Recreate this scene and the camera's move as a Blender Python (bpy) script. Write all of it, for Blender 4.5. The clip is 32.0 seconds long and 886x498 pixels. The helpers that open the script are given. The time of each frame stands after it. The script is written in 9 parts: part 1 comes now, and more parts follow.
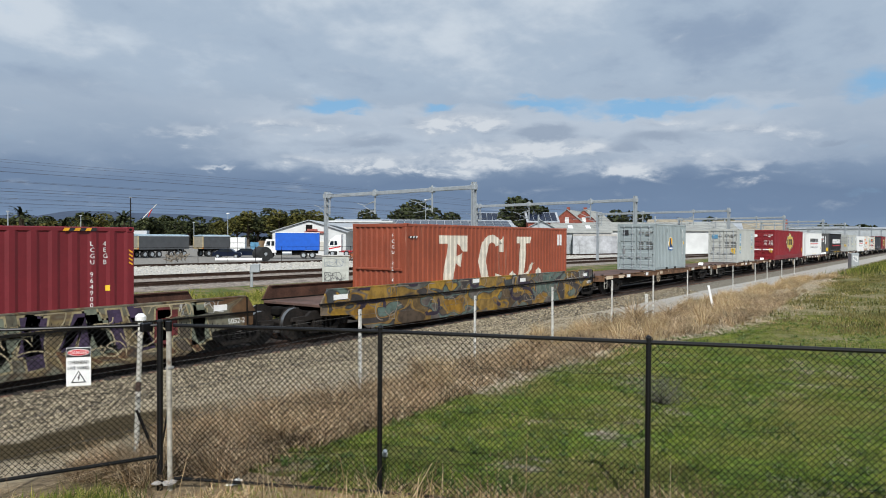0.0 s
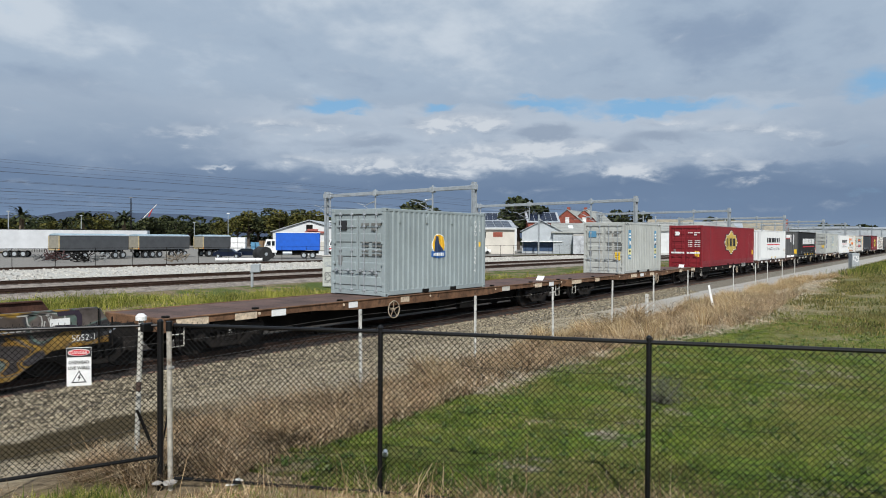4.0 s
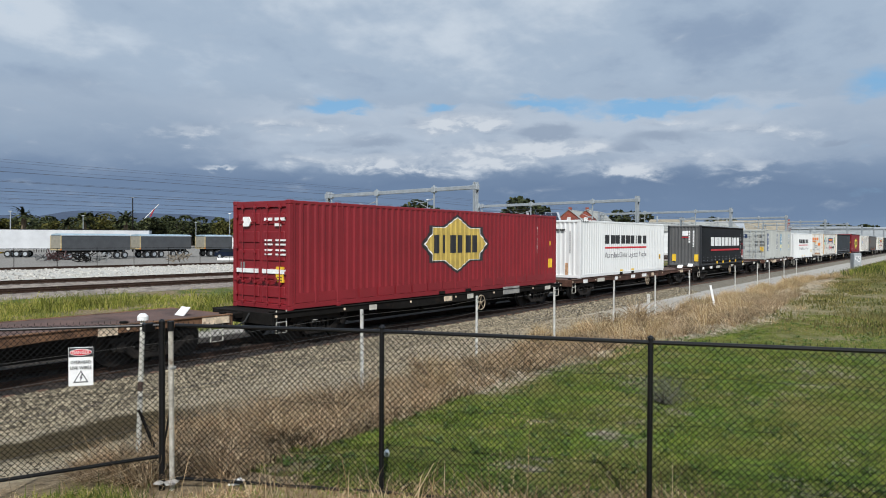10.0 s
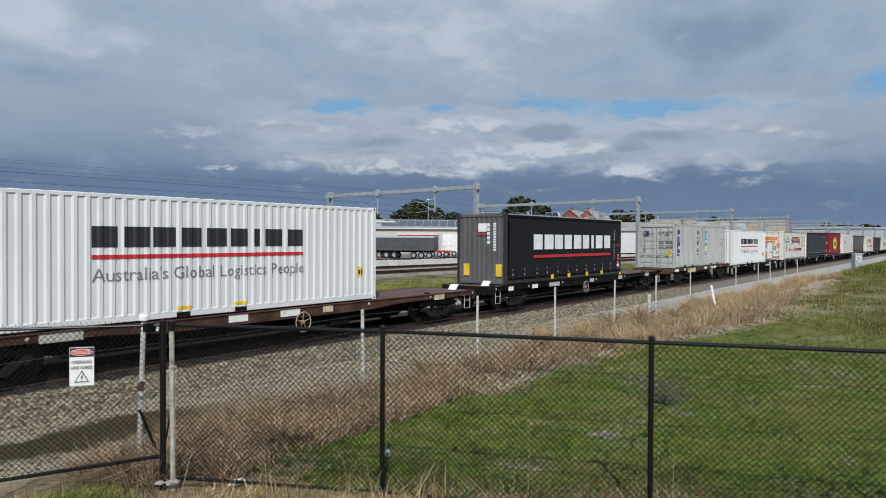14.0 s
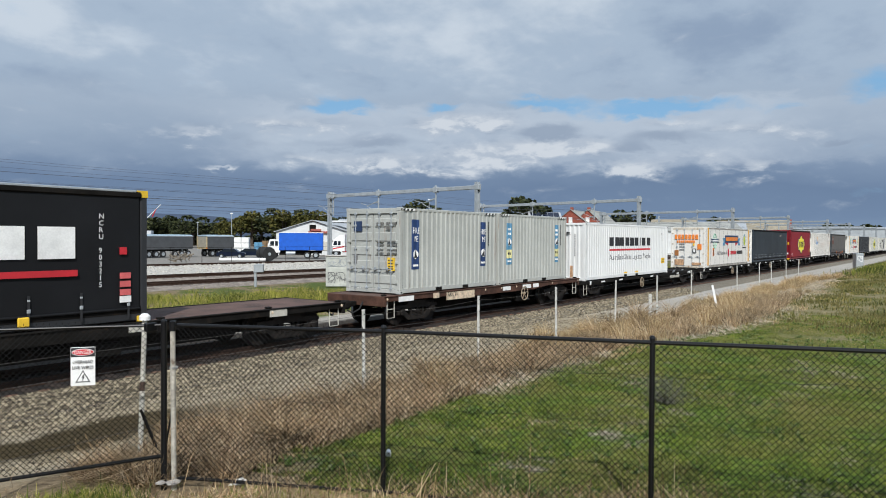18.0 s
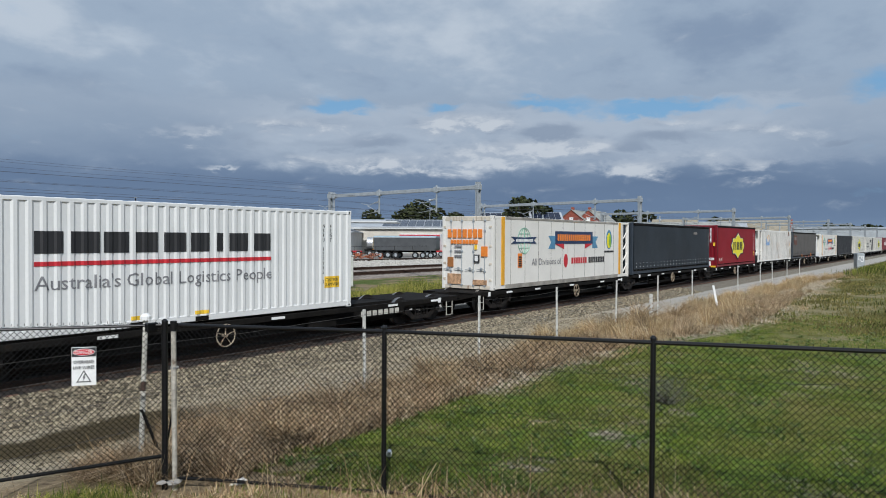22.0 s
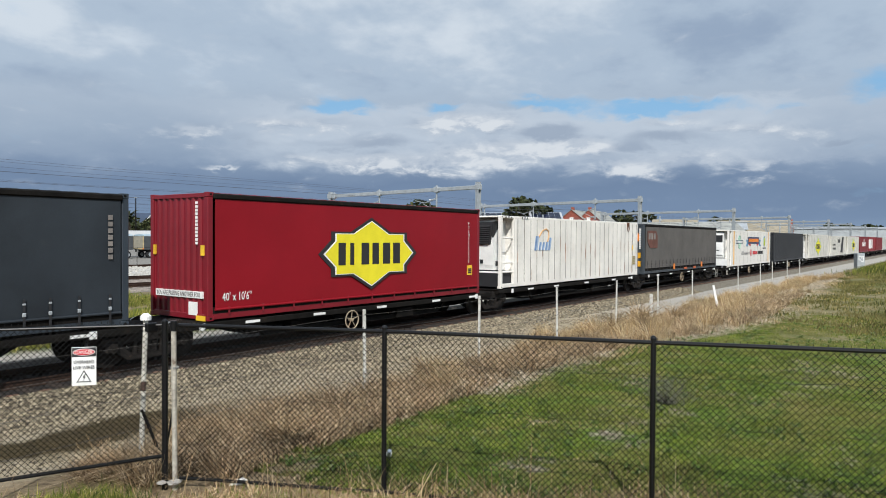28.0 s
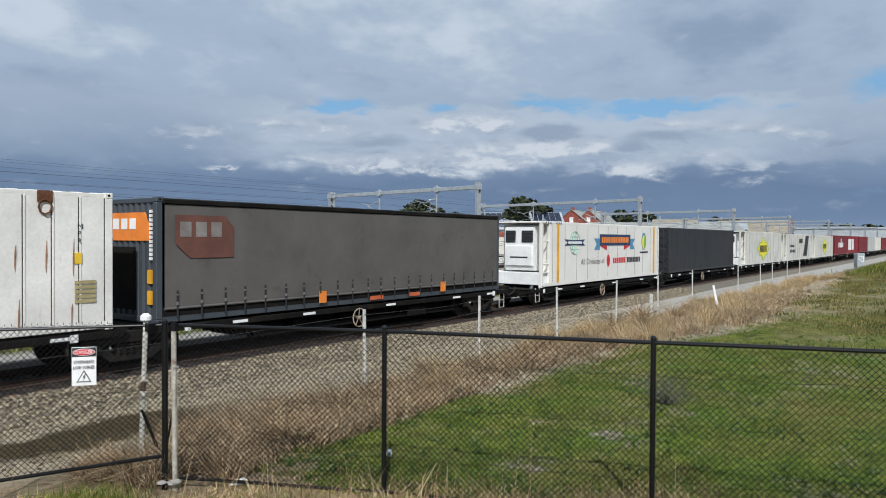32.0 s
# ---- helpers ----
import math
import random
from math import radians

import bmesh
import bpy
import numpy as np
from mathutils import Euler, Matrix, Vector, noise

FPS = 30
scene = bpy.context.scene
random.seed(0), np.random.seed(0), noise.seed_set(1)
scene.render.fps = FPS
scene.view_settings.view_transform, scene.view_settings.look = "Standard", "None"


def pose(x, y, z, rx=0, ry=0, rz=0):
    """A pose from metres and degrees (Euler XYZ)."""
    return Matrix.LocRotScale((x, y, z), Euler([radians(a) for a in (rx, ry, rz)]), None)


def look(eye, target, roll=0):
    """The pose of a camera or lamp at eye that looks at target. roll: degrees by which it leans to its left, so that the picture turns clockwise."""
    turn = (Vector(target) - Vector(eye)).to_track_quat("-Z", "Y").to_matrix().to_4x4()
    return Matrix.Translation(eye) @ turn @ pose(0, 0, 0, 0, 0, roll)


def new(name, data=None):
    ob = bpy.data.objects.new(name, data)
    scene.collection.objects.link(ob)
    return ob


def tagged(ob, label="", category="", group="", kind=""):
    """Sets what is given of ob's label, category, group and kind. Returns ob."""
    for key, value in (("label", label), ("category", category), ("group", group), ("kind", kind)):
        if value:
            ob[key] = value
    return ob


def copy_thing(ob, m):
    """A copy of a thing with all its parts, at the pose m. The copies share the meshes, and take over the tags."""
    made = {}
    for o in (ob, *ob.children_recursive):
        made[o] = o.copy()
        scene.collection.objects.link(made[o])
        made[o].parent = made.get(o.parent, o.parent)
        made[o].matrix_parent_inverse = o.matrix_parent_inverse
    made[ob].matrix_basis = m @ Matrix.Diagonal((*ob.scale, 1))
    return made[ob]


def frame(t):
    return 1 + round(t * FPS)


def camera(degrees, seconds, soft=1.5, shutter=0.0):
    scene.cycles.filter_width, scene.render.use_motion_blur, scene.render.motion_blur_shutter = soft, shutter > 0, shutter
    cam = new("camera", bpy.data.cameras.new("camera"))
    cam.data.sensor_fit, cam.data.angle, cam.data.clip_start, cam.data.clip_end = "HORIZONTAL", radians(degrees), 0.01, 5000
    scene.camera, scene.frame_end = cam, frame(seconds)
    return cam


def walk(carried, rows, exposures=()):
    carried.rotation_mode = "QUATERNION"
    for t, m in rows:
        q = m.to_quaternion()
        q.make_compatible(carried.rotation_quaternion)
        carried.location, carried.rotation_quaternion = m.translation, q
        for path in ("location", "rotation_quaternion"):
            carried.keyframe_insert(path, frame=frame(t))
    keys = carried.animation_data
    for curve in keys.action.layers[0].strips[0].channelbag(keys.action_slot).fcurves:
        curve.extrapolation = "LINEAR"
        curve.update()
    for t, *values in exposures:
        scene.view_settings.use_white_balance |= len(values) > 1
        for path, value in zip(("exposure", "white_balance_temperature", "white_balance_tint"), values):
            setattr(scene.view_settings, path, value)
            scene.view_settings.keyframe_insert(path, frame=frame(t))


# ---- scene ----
# ---------- camera ----------
cam = camera(63.77, 32.0, soft=1.0, shutter=0.0)
PSI, PITCH, ROLL = 54.2, 0.87, 0.33      # heading from the y axis, tilt down, lean
EYE_Z = 2.95


def aim(dx):
    """Camera pose; dx is the slow drift of the heading in degrees."""
    a, p = radians(PSI + dx), radians(PITCH)
    e = Vector((0.0, 0.0, EYE_Z))
    return look(e, e + Vector((math.sin(a) * math.cos(p), math.cos(a) * math.cos(p), -math.sin(p))) * 10, ROLL)


walk(cam, [(t, aim(-dx)) for t, dx in ((0, 0.0), (3.5, 0.02), (6, 0.07), (9, 0.13), (13, 0.19), (18, 0.28), (22, 0.34), (28, 0.35), (32, 0.35))],
     exposures=[(t, e, k, 9.2) for t, e, k in ((0, -0.05, 6290), (3, -0.09, 6270), (8, -0.16, 6160), (11, -0.06, 6190), (13, -0.14, 6180), (14, -0.3, 6080), (17, 0.0, 6210), (19, -0.2, 6160),
                                              (21, -0.34, 6060), (23, -0.21, 6040), (25, -0.16, 6050), (28, 0.05, 6330), (29, -0.06, 6280), (30, -0.19, 6160), (32, -0.12, 6080))])
# ---------- world, sun, exposure ----------
SUN_AZ, SUN_EL = 232.0, 43.5             # compass from +y clockwise, height
scene.view_settings.exposure = 0.0

# clouds: bearing, height, half width, half height (on the unit sky), strength
WHITE_HEAPS = ((0.609, 0.1374, 0.039, 0.0113, 0.75), (0.85, 0.1045, 0.059, 0.0126, 1.1), (0.753, 0.1056, 0.034, 0.007, 0.7), (1.004, 0.1102, 0.067, 0.0174, 1), (1.213, 0.0956, 0.037, 0.0099, 1.1), (1.154, 0.1164, 0.024, 0.014, 0.8), (1.35, 0.0926, 0.025, 0.0109, 0.9), (0.941, 0.1593, 0.049, 0.0111, 0.95), (0.765, 0.1514, 0.085, 0.0094, 0.5), (1.008, 0.1563, 0.039, 0.0143, 0.7), (1.335, 0.1424, 0.057, 0.0088, 0.7), (1.117, 0.1277, 0.054, 0.0109, 0.6), (1.287, 0.1107, 0.049, 0.0104, 0.4), (1.407, 0.1301, 0.038, 0.0099, 0.4), (0.636, 0.0945, 0.016, 0.0023, 0.9), (0.719, 0.1565, 0.045, 0.0062, 0.4), (1.063, 0.1253, 0.047, 0.0095, 0.7), (1.244, 0.1575, 0.036, 0.0045, 0.4))
GREY_SCUD = ((1.093, 0.1463, 0.04, 0.0126, 1.2), (1.238, 0.1365, 0.051, 0.0106, 0.9), (1.194, 0.123, 0.025, 0.0069, 0.7), (1.456, 0.117, 0.025, 0.0062, 0.9), (0.671, 0.1315, 0.033, 0.0092, 0.6), (0.849, 0.1337, 0.049, 0.0111, 0.8), (0.765, 0.1257, 0.046, 0.007, 0.5), (1.294, 0.1271, 0.035, 0.006, 0.4), (0.945, 0.1348, 0.032, 0.0048, 0.4))
BLUE_RIFTS = ((0.799, 0.1779, 0.037, 0.0102, 1), (0.937, 0.1781, 0.022, 0.0063, 0.7), (1.074, 0.1855, 0.047, 0.0102, 0.8), (1.222, 0.1736, 0.07, 0.0099, 1), (1.482, 0.1841, 0.03, 0.022, 0.5), (1.387, 0.1656, 0.026, 0.005, 0.3), (0.402, 0.1164, 0.018, 0.017, 0.25))
VEIL_CLOUDS = ((1.17, 0.2133, 0.098, 0.0324, -0.8), (1.278, 0.2621, 0.085, 0.0299, -0.3), (0.54, 0.2752, 0.101, 0.0146, -0.35), (0.475, 0.24, 0.057, 0.0142, 0.6), (0.403, 0.2614, 0.047, 0.015, 0.9), (0.991, 0.2677, 0.135, 0.0396, 0.35), (0.631, 0.2406, 0.086, 0.0227, 0.2), (0.803, 0.2471, 0.031, 0.0197, 0.4), (1.108, 0.3028, 0.154, 0.0196, 0.35), (0.811, 0.2151, 0.156, 0.0197, -0.3), (0.42, 0.1935, 0.089, 0.0151, -0.5), (1.393, 0.2254, 0.096, 0.0285, 0.15))


def make_world():
    w = bpy.data.worlds.new("world")
    scene.world = w
    w.use_nodes = True
    nt = w.node_tree
    nt.nodes.clear()
    N, Lk = nt.nodes.new, nt.links.new
    out = N("ShaderNodeOutputWorld")
    bg = N("ShaderNodeBackground")
    bg.inputs[1].default_value = 0.1
    sky = N("ShaderNodeTexSky")
    sky.sky_type = "NISHITA"
    sky.sun_disc = False
    sky.sun_elevation = radians(SUN_EL)
    sky.sun_rotation = radians(SUN_AZ)
    sky.air_density, sky.dust_density, sky.ozone_density = 1.0, 0.6, 1.5
    tc = N("ShaderNodeTexCoord")
    # cloud coordinates: a flat layer seen in perspective
    sep = N("ShaderNodeSeparateXYZ")
    Lk(tc.outputs["Generated"], sep.inputs[0])

    def math_(op, a, b=None, clamp=False):
        m = N("ShaderNodeMath")
        m.operation, m.use_clamp = op, clamp
        for k, v in enumerate((a, b)):
            if v is None:
                continue
            if isinstance(v, (int, float)):
                m.inputs[k].default_value = v
            else:
                Lk(v, m.inputs[k])
        return m.outputs[0]
    zc = math_("MAXIMUM", sep.outputs[2], 0.0)
    az = math_("ARCTAN2", sep.outputs[0], sep.outputs[1])
    den = math_("ADD", zc, 0.26)
    comb = N("ShaderNodeCombineXYZ")            # flat layer seen in perspective
    Lk(math_("DIVIDE", sep.outputs[0], den), comb.inputs[0]), Lk(math_("DIVIDE", sep.outputs[1], den), comb.inputs[1])
    comb2 = N("ShaderNodeCombineXYZ")           # upright banks of cloud
    Lk(math_("MULTIPLY", az, 11.0), comb2.inputs[0]), Lk(math_("MULTIPLY", zc, 26.0), comb2.inputs[1])

    def noise_(vec, scale, detail, rough, off, dist=0.0):
        mp = N("ShaderNodeMapping")
        mp.inputs[1].default_value = off
        Lk(vec.outputs[0], mp.inputs[0])
        n = N("ShaderNodeTexNoise")
        n.inputs["Scale"].default_value, n.inputs["Detail"].default_value = scale, detail
        n.inputs["Roughness"].default_value, n.inputs["Distortion"].default_value = rough, dist
        Lk(mp.outputs[0], n.inputs["Vector"])
        return n.outputs["Fac"]

    def ramp_(fac, stops, mode="EASE"):
        r = N("ShaderNodeValToRGB")
        r.color_ramp.interpolation = mode
        while len(r.color_ramp.elements) < len(stops):
            r.color_ramp.elements.new(0.5)
        for e, (p, c) in zip(r.color_ramp.elements, stops):
            e.position, e.color = p, (*(c if isinstance(c, tuple) else (c, c, c)), 1)
        Lk(fac, r.inputs[0])
        return r.outputs[0]

    def mix_(fac, a, b, mode="MIX"):
        m = N("ShaderNodeMix")
        m.data_type, m.blend_type = "RGBA", mode
        if isinstance(fac, (int, float)):
            m.inputs[0].default_value = fac
        else:
            Lk(fac, m.inputs[0])
        for k, c in ((6, a), (7, b)):
            if isinstance(c, tuple):
                m.inputs[k].default_value = (*c, 1)
            else:
                Lk(c, m.inputs[k])
        return m.outputs[2]
    big = noise_(comb, 1.5, 5, 0.55, (3.1, 7.4, 0), 0.15)
    mid = noise_(comb, 4.2, 7, 0.58, (11.0, 2.0, 0), 0.1)
    puff = noise_(comb2, 1.6, 9, 0.58, (7.7, 1.2, 0), 0.3)
    over = noise_(comb2, 1.6, 9, 0.58, (7.7, 1.5, 0), 0.3)      # the same heaps, a little higher up
    drift = noise_(comb2, 0.75, 8, 0.55, (1.9, 9.3, 4.0), 0.0)
    lit = math_("MULTIPLY", math_("SUBTRACT", puff, over), 1.1)
    azw = math_("ADD", az, math_("MULTIPLY", math_("SUBTRACT", drift, 0.5), 0.11))
    zw = math_("ADD", zc, math_("MULTIPLY", math_("SUBTRACT", puff, 0.5), 0.042))

    def heaps_(blobs, u, v):
        """Sum of soft-edged clouds: bearing, height, half width, half height, strength."""
        total = None
        for a, z, ra, rz, k in blobs:
            e, f = (math_("MULTIPLY", math_("SUBTRACT", c, c0), 1.0 / r) for c, c0, r in ((u, a, ra), (v, z, rz)))
            d = math_("ADD", math_("MULTIPLY", e, e), math_("MULTIPLY", f, f))
            bump = math_("MULTIPLY", math_("POWER", 2.718, math_("MULTIPLY", d, -0.8)), k)
            total = bump if total is None else math_("ADD", total, bump)
        return total
    # dull blue-grey air behind, slate towards the horizon
    rise = math_("ADD", zc, math_("MULTIPLY", math_("SUBTRACT", big, 0.5), 0.09))
    col = ramp_(rise, [(0.0, (2.3, 3.1, 4.3)), (0.03, (1.85, 2.6, 3.85)), (0.07, (1.7, 2.4, 3.6)), (0.1, (2.3, 3.05, 4.25)), (0.135, (3.1, 3.9, 5.0)), (0.17, (3.8, 4.55, 5.55)), (0.22, (3.9, 4.7, 5.7))], "LINEAR")
    # high stratus
    veil_f = math_("ADD", math_("ADD", math_("MULTIPLY", big, 0.62), math_("MULTIPLY", mid, 0.38)), math_("MULTIPLY", heaps_(VEIL_CLOUDS, azw, zw), 0.085))
    veil = ramp_(veil_f, [(0.34, (3.0, 3.8, 5.0)), (0.5, (4.2, 5.05, 6.1)), (0.66, (6.2, 6.8, 7.45))])
    col = mix_(ramp_(math_("ADD", zc, math_("MULTIPLY", math_("SUBTRACT", drift, 0.5), 0.08)), [(0.15, 0.0), (0.225, 1.0)]), col, veil)
    # pale bank on which the heaps stand
    side_ = ramp_(math_("MULTIPLY", azw, 0.5), [(0.29, 0.15), (0.38, 0.85), (0.66, 0.85), (0.73, 0.4)])
    tall_ = ramp_(math_("ADD", zw, math_("MULTIPLY", math_("SUBTRACT", drift, 0.5), 0.05)), [(0.086, 0.0), (0.105, 0.8), (0.14, 1.0), (0.17, 0.9), (0.182, 0.0)])
    col = mix_(math_("MULTIPLY", math_("MULTIPLY", side_, tall_), math_("ADD", math_("MULTIPLY", puff, 1.3), 0.3), True), col, (5.3, 5.95, 6.75))
    # blue rifts above the heaped bank
    rift = ramp_(math_("ADD", heaps_(BLUE_RIFTS, azw, zw), math_("MULTIPLY", math_("SUBTRACT", mid, 0.5), 1.2)), [(0.15, 0.0), (0.7, 0.95)])
    col = mix_(rift, col, mix_(0.75, sky.outputs[0], (2.3, 4.7, 7.3)))
    # heaped white cloud, front-lit, with grey scud before it; round_ adds unseen cloud out of view to hold up the
    # ambient light
    round_ = math_("MULTIPLY", ramp_(math_("ABSOLUTE", math_("SUBTRACT", az, 0.95)), [(0.8, 0.0), (1.0, 0.55)]), ramp_(zw, [(0.09, 0.0), (0.12, 1.0), (0.16, 1.0), (0.19, 0.0)]))
    heap_f = math_("ADD", math_("ADD", heaps_(WHITE_HEAPS, azw, zw), round_), math_("MULTIPLY", math_("SUBTRACT", puff, 0.5), 1.5))
    heap = ramp_(math_("ADD", math_("MULTIPLY", heap_f, 0.45), math_("ADD", lit, 0.18)), [(0.2, (3.5, 4.15, 5.1)), (0.42, (4.9, 5.45, 6.2)), (0.7, (6.9, 7.2, 7.55))])
    col = mix_(ramp_(heap_f, [(0.05, 0.0), (0.8, 0.9)]), col, heap)
    scud = ramp_(math_("ADD", heaps_(GREY_SCUD, azw, zw), math_("MULTIPLY", math_("SUBTRACT", puff, 0.5), 1.0)), [(0.25, 0.0), (0.9, 0.8)])
    col = mix_(scud, col, (3.05, 3.7, 4.7))
    Lk(col, bg.inputs[0])
    Lk(bg.outputs[0], out.inputs[0])


make_world()
sun = new("sun", bpy.data.lights.new("sun", "SUN"))
sun.data.energy, sun.data.angle, sun.data.color = 4.7, radians(0.53), (1.0, 0.96, 0.90)
_d = Vector((math.sin(radians(SUN_AZ)) * math.cos(radians(SUN_EL)), math.cos(radians(SUN_AZ)) * math.cos(radians(SUN_EL)), math.sin(radians(SUN_EL))))
sun.matrix_world = look(_d * 100, (0, 0, 0))
# ---------- materials ----------
MATS = {}


def mat(name, col, rough=0.6, metal=0.0, var=0.18, scale=2.0, fine=25.0, bump=0.15, dirt=None, dirt_amt=0.0, streak=False, spec=0.5, rnd=0.0, sub=None):
    """Painted, mineral or plant surface: base colour with variation at two scales, dirt or rust, fine relief."""
    if name in MATS:
        return MATS[name]
    m = bpy.data.materials.new(name)
    MATS[name] = m
    m.use_nodes = True
    nt = m.node_tree
    N, Lk = nt.nodes.new, nt.links.new
    b = nt.nodes["Principled BSDF"]
    b.inputs["Roughness"].default_value, b.inputs["Metallic"].default_value = rough, metal
    b.inputs["Specular IOR Level"].default_value = spec
    tc = N("ShaderNodeTexCoord")

    def noise_(s, detail, vec=None, rg=0.6):
        n = N("ShaderNodeTexNoise")
        n.inputs["Scale"].default_value, n.inputs["Detail"].default_value, n.inputs["Roughness"].default_value = s, detail, rg
        Lk(vec or tc.outputs["Object"], n.inputs["Vector"])
        return n.outputs["Fac"]

    def ramp_(fac, a, ca, bb, cb):
        r = N("ShaderNodeValToRGB")
        e = r.color_ramp.elements
        e[0].position, e[0].color, e[1].position, e[1].color = a, (*ca, 1), bb, (*cb, 1)
        Lk(fac, r.inputs[0])
        return r.outputs[0]

    def mix_(fac, a, c, mode="MIX"):
        x = N("ShaderNodeMix")
        x.data_type, x.blend_type = "RGBA", mode
        if isinstance(fac, (int, float)):
            x.inputs[0].default_value = fac
        else:
            Lk(fac, x.inputs[0])
        for k, v in ((6, a), (7, c)):
            if isinstance(v, tuple):
                x.inputs[k].default_value = (*v, 1)
            else:
                Lk(v, x.inputs[k])
        return x.outputs[2]
    lo, hi = tuple(c * (1 - var) for c in col), tuple(min(1, c * (1 + var)) for c in col)
    big = noise_(scale, 4)
    c = ramp_(big, 0.35, lo, 0.65, hi)
    fn = noise_(fine, 3)
    c = mix_(1.0, c, ramp_(fn, 0.3, (1 - var * 0.7,) * 3, 0.7, (1 + var * 0.5,) * 3), "MULTIPLY")
    if sub:
        c = mix_(ramp_(noise_(scale * 0.31, 5), 0.45, (0, 0, 0), 0.6, (1, 1, 1)), c, sub)
    if rnd:
        oi = N("ShaderNodeObjectInfo")
        c = mix_(1.0, c, ramp_(oi.outputs["Random"], 0.0, (1 - rnd,) * 3, 1.0, (1 + rnd,) * 3), "MULTIPLY")
    if dirt:
        vec = None
        if streak:
            mp = N("ShaderNodeMapping")
            mp.inputs[3].default_value = (5.0, 5.0, 0.35)
            Lk(tc.outputs["Object"], mp.inputs[0])
            vec = mp.outputs[0]
        n1 = noise_(1.1 if streak else scale * 1.7, 6, vec, 0.65)
        t = 0.72 - 0.3 * dirt_amt
        d = ramp_(n1, t, (0, 0, 0), min(1.0, t + 0.14), (0.9, 0.9, 0.9))
        c = mix_(d, c, dirt)
        rr = N("ShaderNodeMix")
        rr.data_type = "FLOAT"
        Lk(d, rr.inputs[0])
        rr.inputs[2].default_value, rr.inputs[3].default_value = rough, 0.9
        Lk(rr.outputs[0], b.inputs["Roughness"])
    Lk(c, b.inputs["Base Color"])
    if bump:
        bp = N("ShaderNodeBump")
        bp.inputs["Strength"].default_value, bp.inputs["Distance"].default_value = bump, 0.02
        Lk(fn, bp.inputs["Height"])
        Lk(bp.outputs[0], b.inputs["Normal"])
    return m


RUST = (0.16, 0.06, 0.025)
GRIME = (0.10, 0.085, 0.07)


def shell(name, col, amt=0.35, rough=0.5, dirt=RUST, var=0.1):
    """Weathered container paint with vertical rust and grime streaks."""
    return mat(name, col, rough=rough, var=var, scale=0.7, fine=14, bump=0.05, dirt=dirt, dirt_amt=amt, streak=True)


BLACK = mat("black_powder_coat", (0.005, 0.005, 0.0055), 0.42, var=0.3, bump=0.05, spec=0.35)
DULL = mat("dusty_black_coat", (0.008, 0.008, 0.008), 0.75, var=0.4, spec=0.15, dirt=(0.05, 0.042, 0.03), dirt_amt=0.35)
BOGIE = mat("oily_cast_steel", (0.015, 0.012, 0.010), 0.75, var=0.4, scale=4, dirt=(0.06, 0.038, 0.026), dirt_amt=0.4, spec=0.3)
DARK = mat("dark_grimy_steel", (0.009, 0.008, 0.007), 0.9, var=0.4, dirt=(0.026, 0.018, 0.012), dirt_amt=0.45, spec=0.15)
BROWN = mat("rust_brown_wagon_paint", (0.075, 0.036, 0.024), 0.78, var=0.4, scale=1.6, dirt=(0.035, 0.022, 0.016), dirt_amt=0.5, spec=0.3)
DECK = mat("worn_brown_deck", (0.10, 0.058, 0.045), 0.85, var=0.35, scale=1.0, dirt=(0.03, 0.025, 0.022), dirt_amt=0.45)
STEELTREAD = mat("polished_wheel_steel", (0.35, 0.34, 0.33), 0.3, 0.9, var=0.15)
RAILTOP = mat("rail_steel", (0.045, 0.026, 0.018), 0.85, 0.0, var=0.3, scale=4, spec=0.2)
CREAM = mat("cream_placard", (0.62, 0.5, 0.36), 0.7, var=0.25, scale=6, dirt=(0.15, 0.08, 0.05), dirt_amt=0.5)
WHITE = mat("white_paint", (0.78, 0.78, 0.76), 0.5, var=0.08, dirt=GRIME, dirt_amt=0.12)
OFFWHITE = mat("dirty_white_paint", (0.52, 0.50, 0.44), 0.6, var=0.15, scale=5, dirt=(0.22, 0.15, 0.1), dirt_amt=0.35)
GALV = mat("galvanised_steel", (0.40, 0.43, 0.45), 0.5, 0.35, var=0.12, scale=3)
INK = mat("black_lettering", (0.02, 0.02, 0.022), 0.6, var=0.1)
LWHITE = mat("white_lettering", (0.8, 0.8, 0.78), 0.6, var=0.1, dirt=GRIME, dirt_amt=0.2)
YELLOW = mat("yellow_label", (0.78, 0.50, 0.03), 0.6, var=0.12)
REDBAR = mat("red_stripe", (0.50, 0.02, 0.03), 0.55, var=0.1)
BLUE = mat("blue_label", (0.014, 0.04, 0.13), 0.6, var=0.12)
SKYBLUE = mat("light_blue_label", (0.09, 0.24, 0.38), 0.6, var=0.12)
ORANGE = mat("orange_paint", (0.75, 0.22, 0.03), 0.6, var=0.12)
RUBBER = mat("tyre_rubber", (0.018, 0.018, 0.018), 0.85, var=0.3)
GLASS = mat("dark_window_glass", (0.015, 0.02, 0.025), 0.08, var=0.1, bump=0)
CONCRETE = mat("concrete", (0.42, 0.40, 0.37), 0.9, var=0.15, scale=3, dirt=GRIME, dirt_amt=0.3)


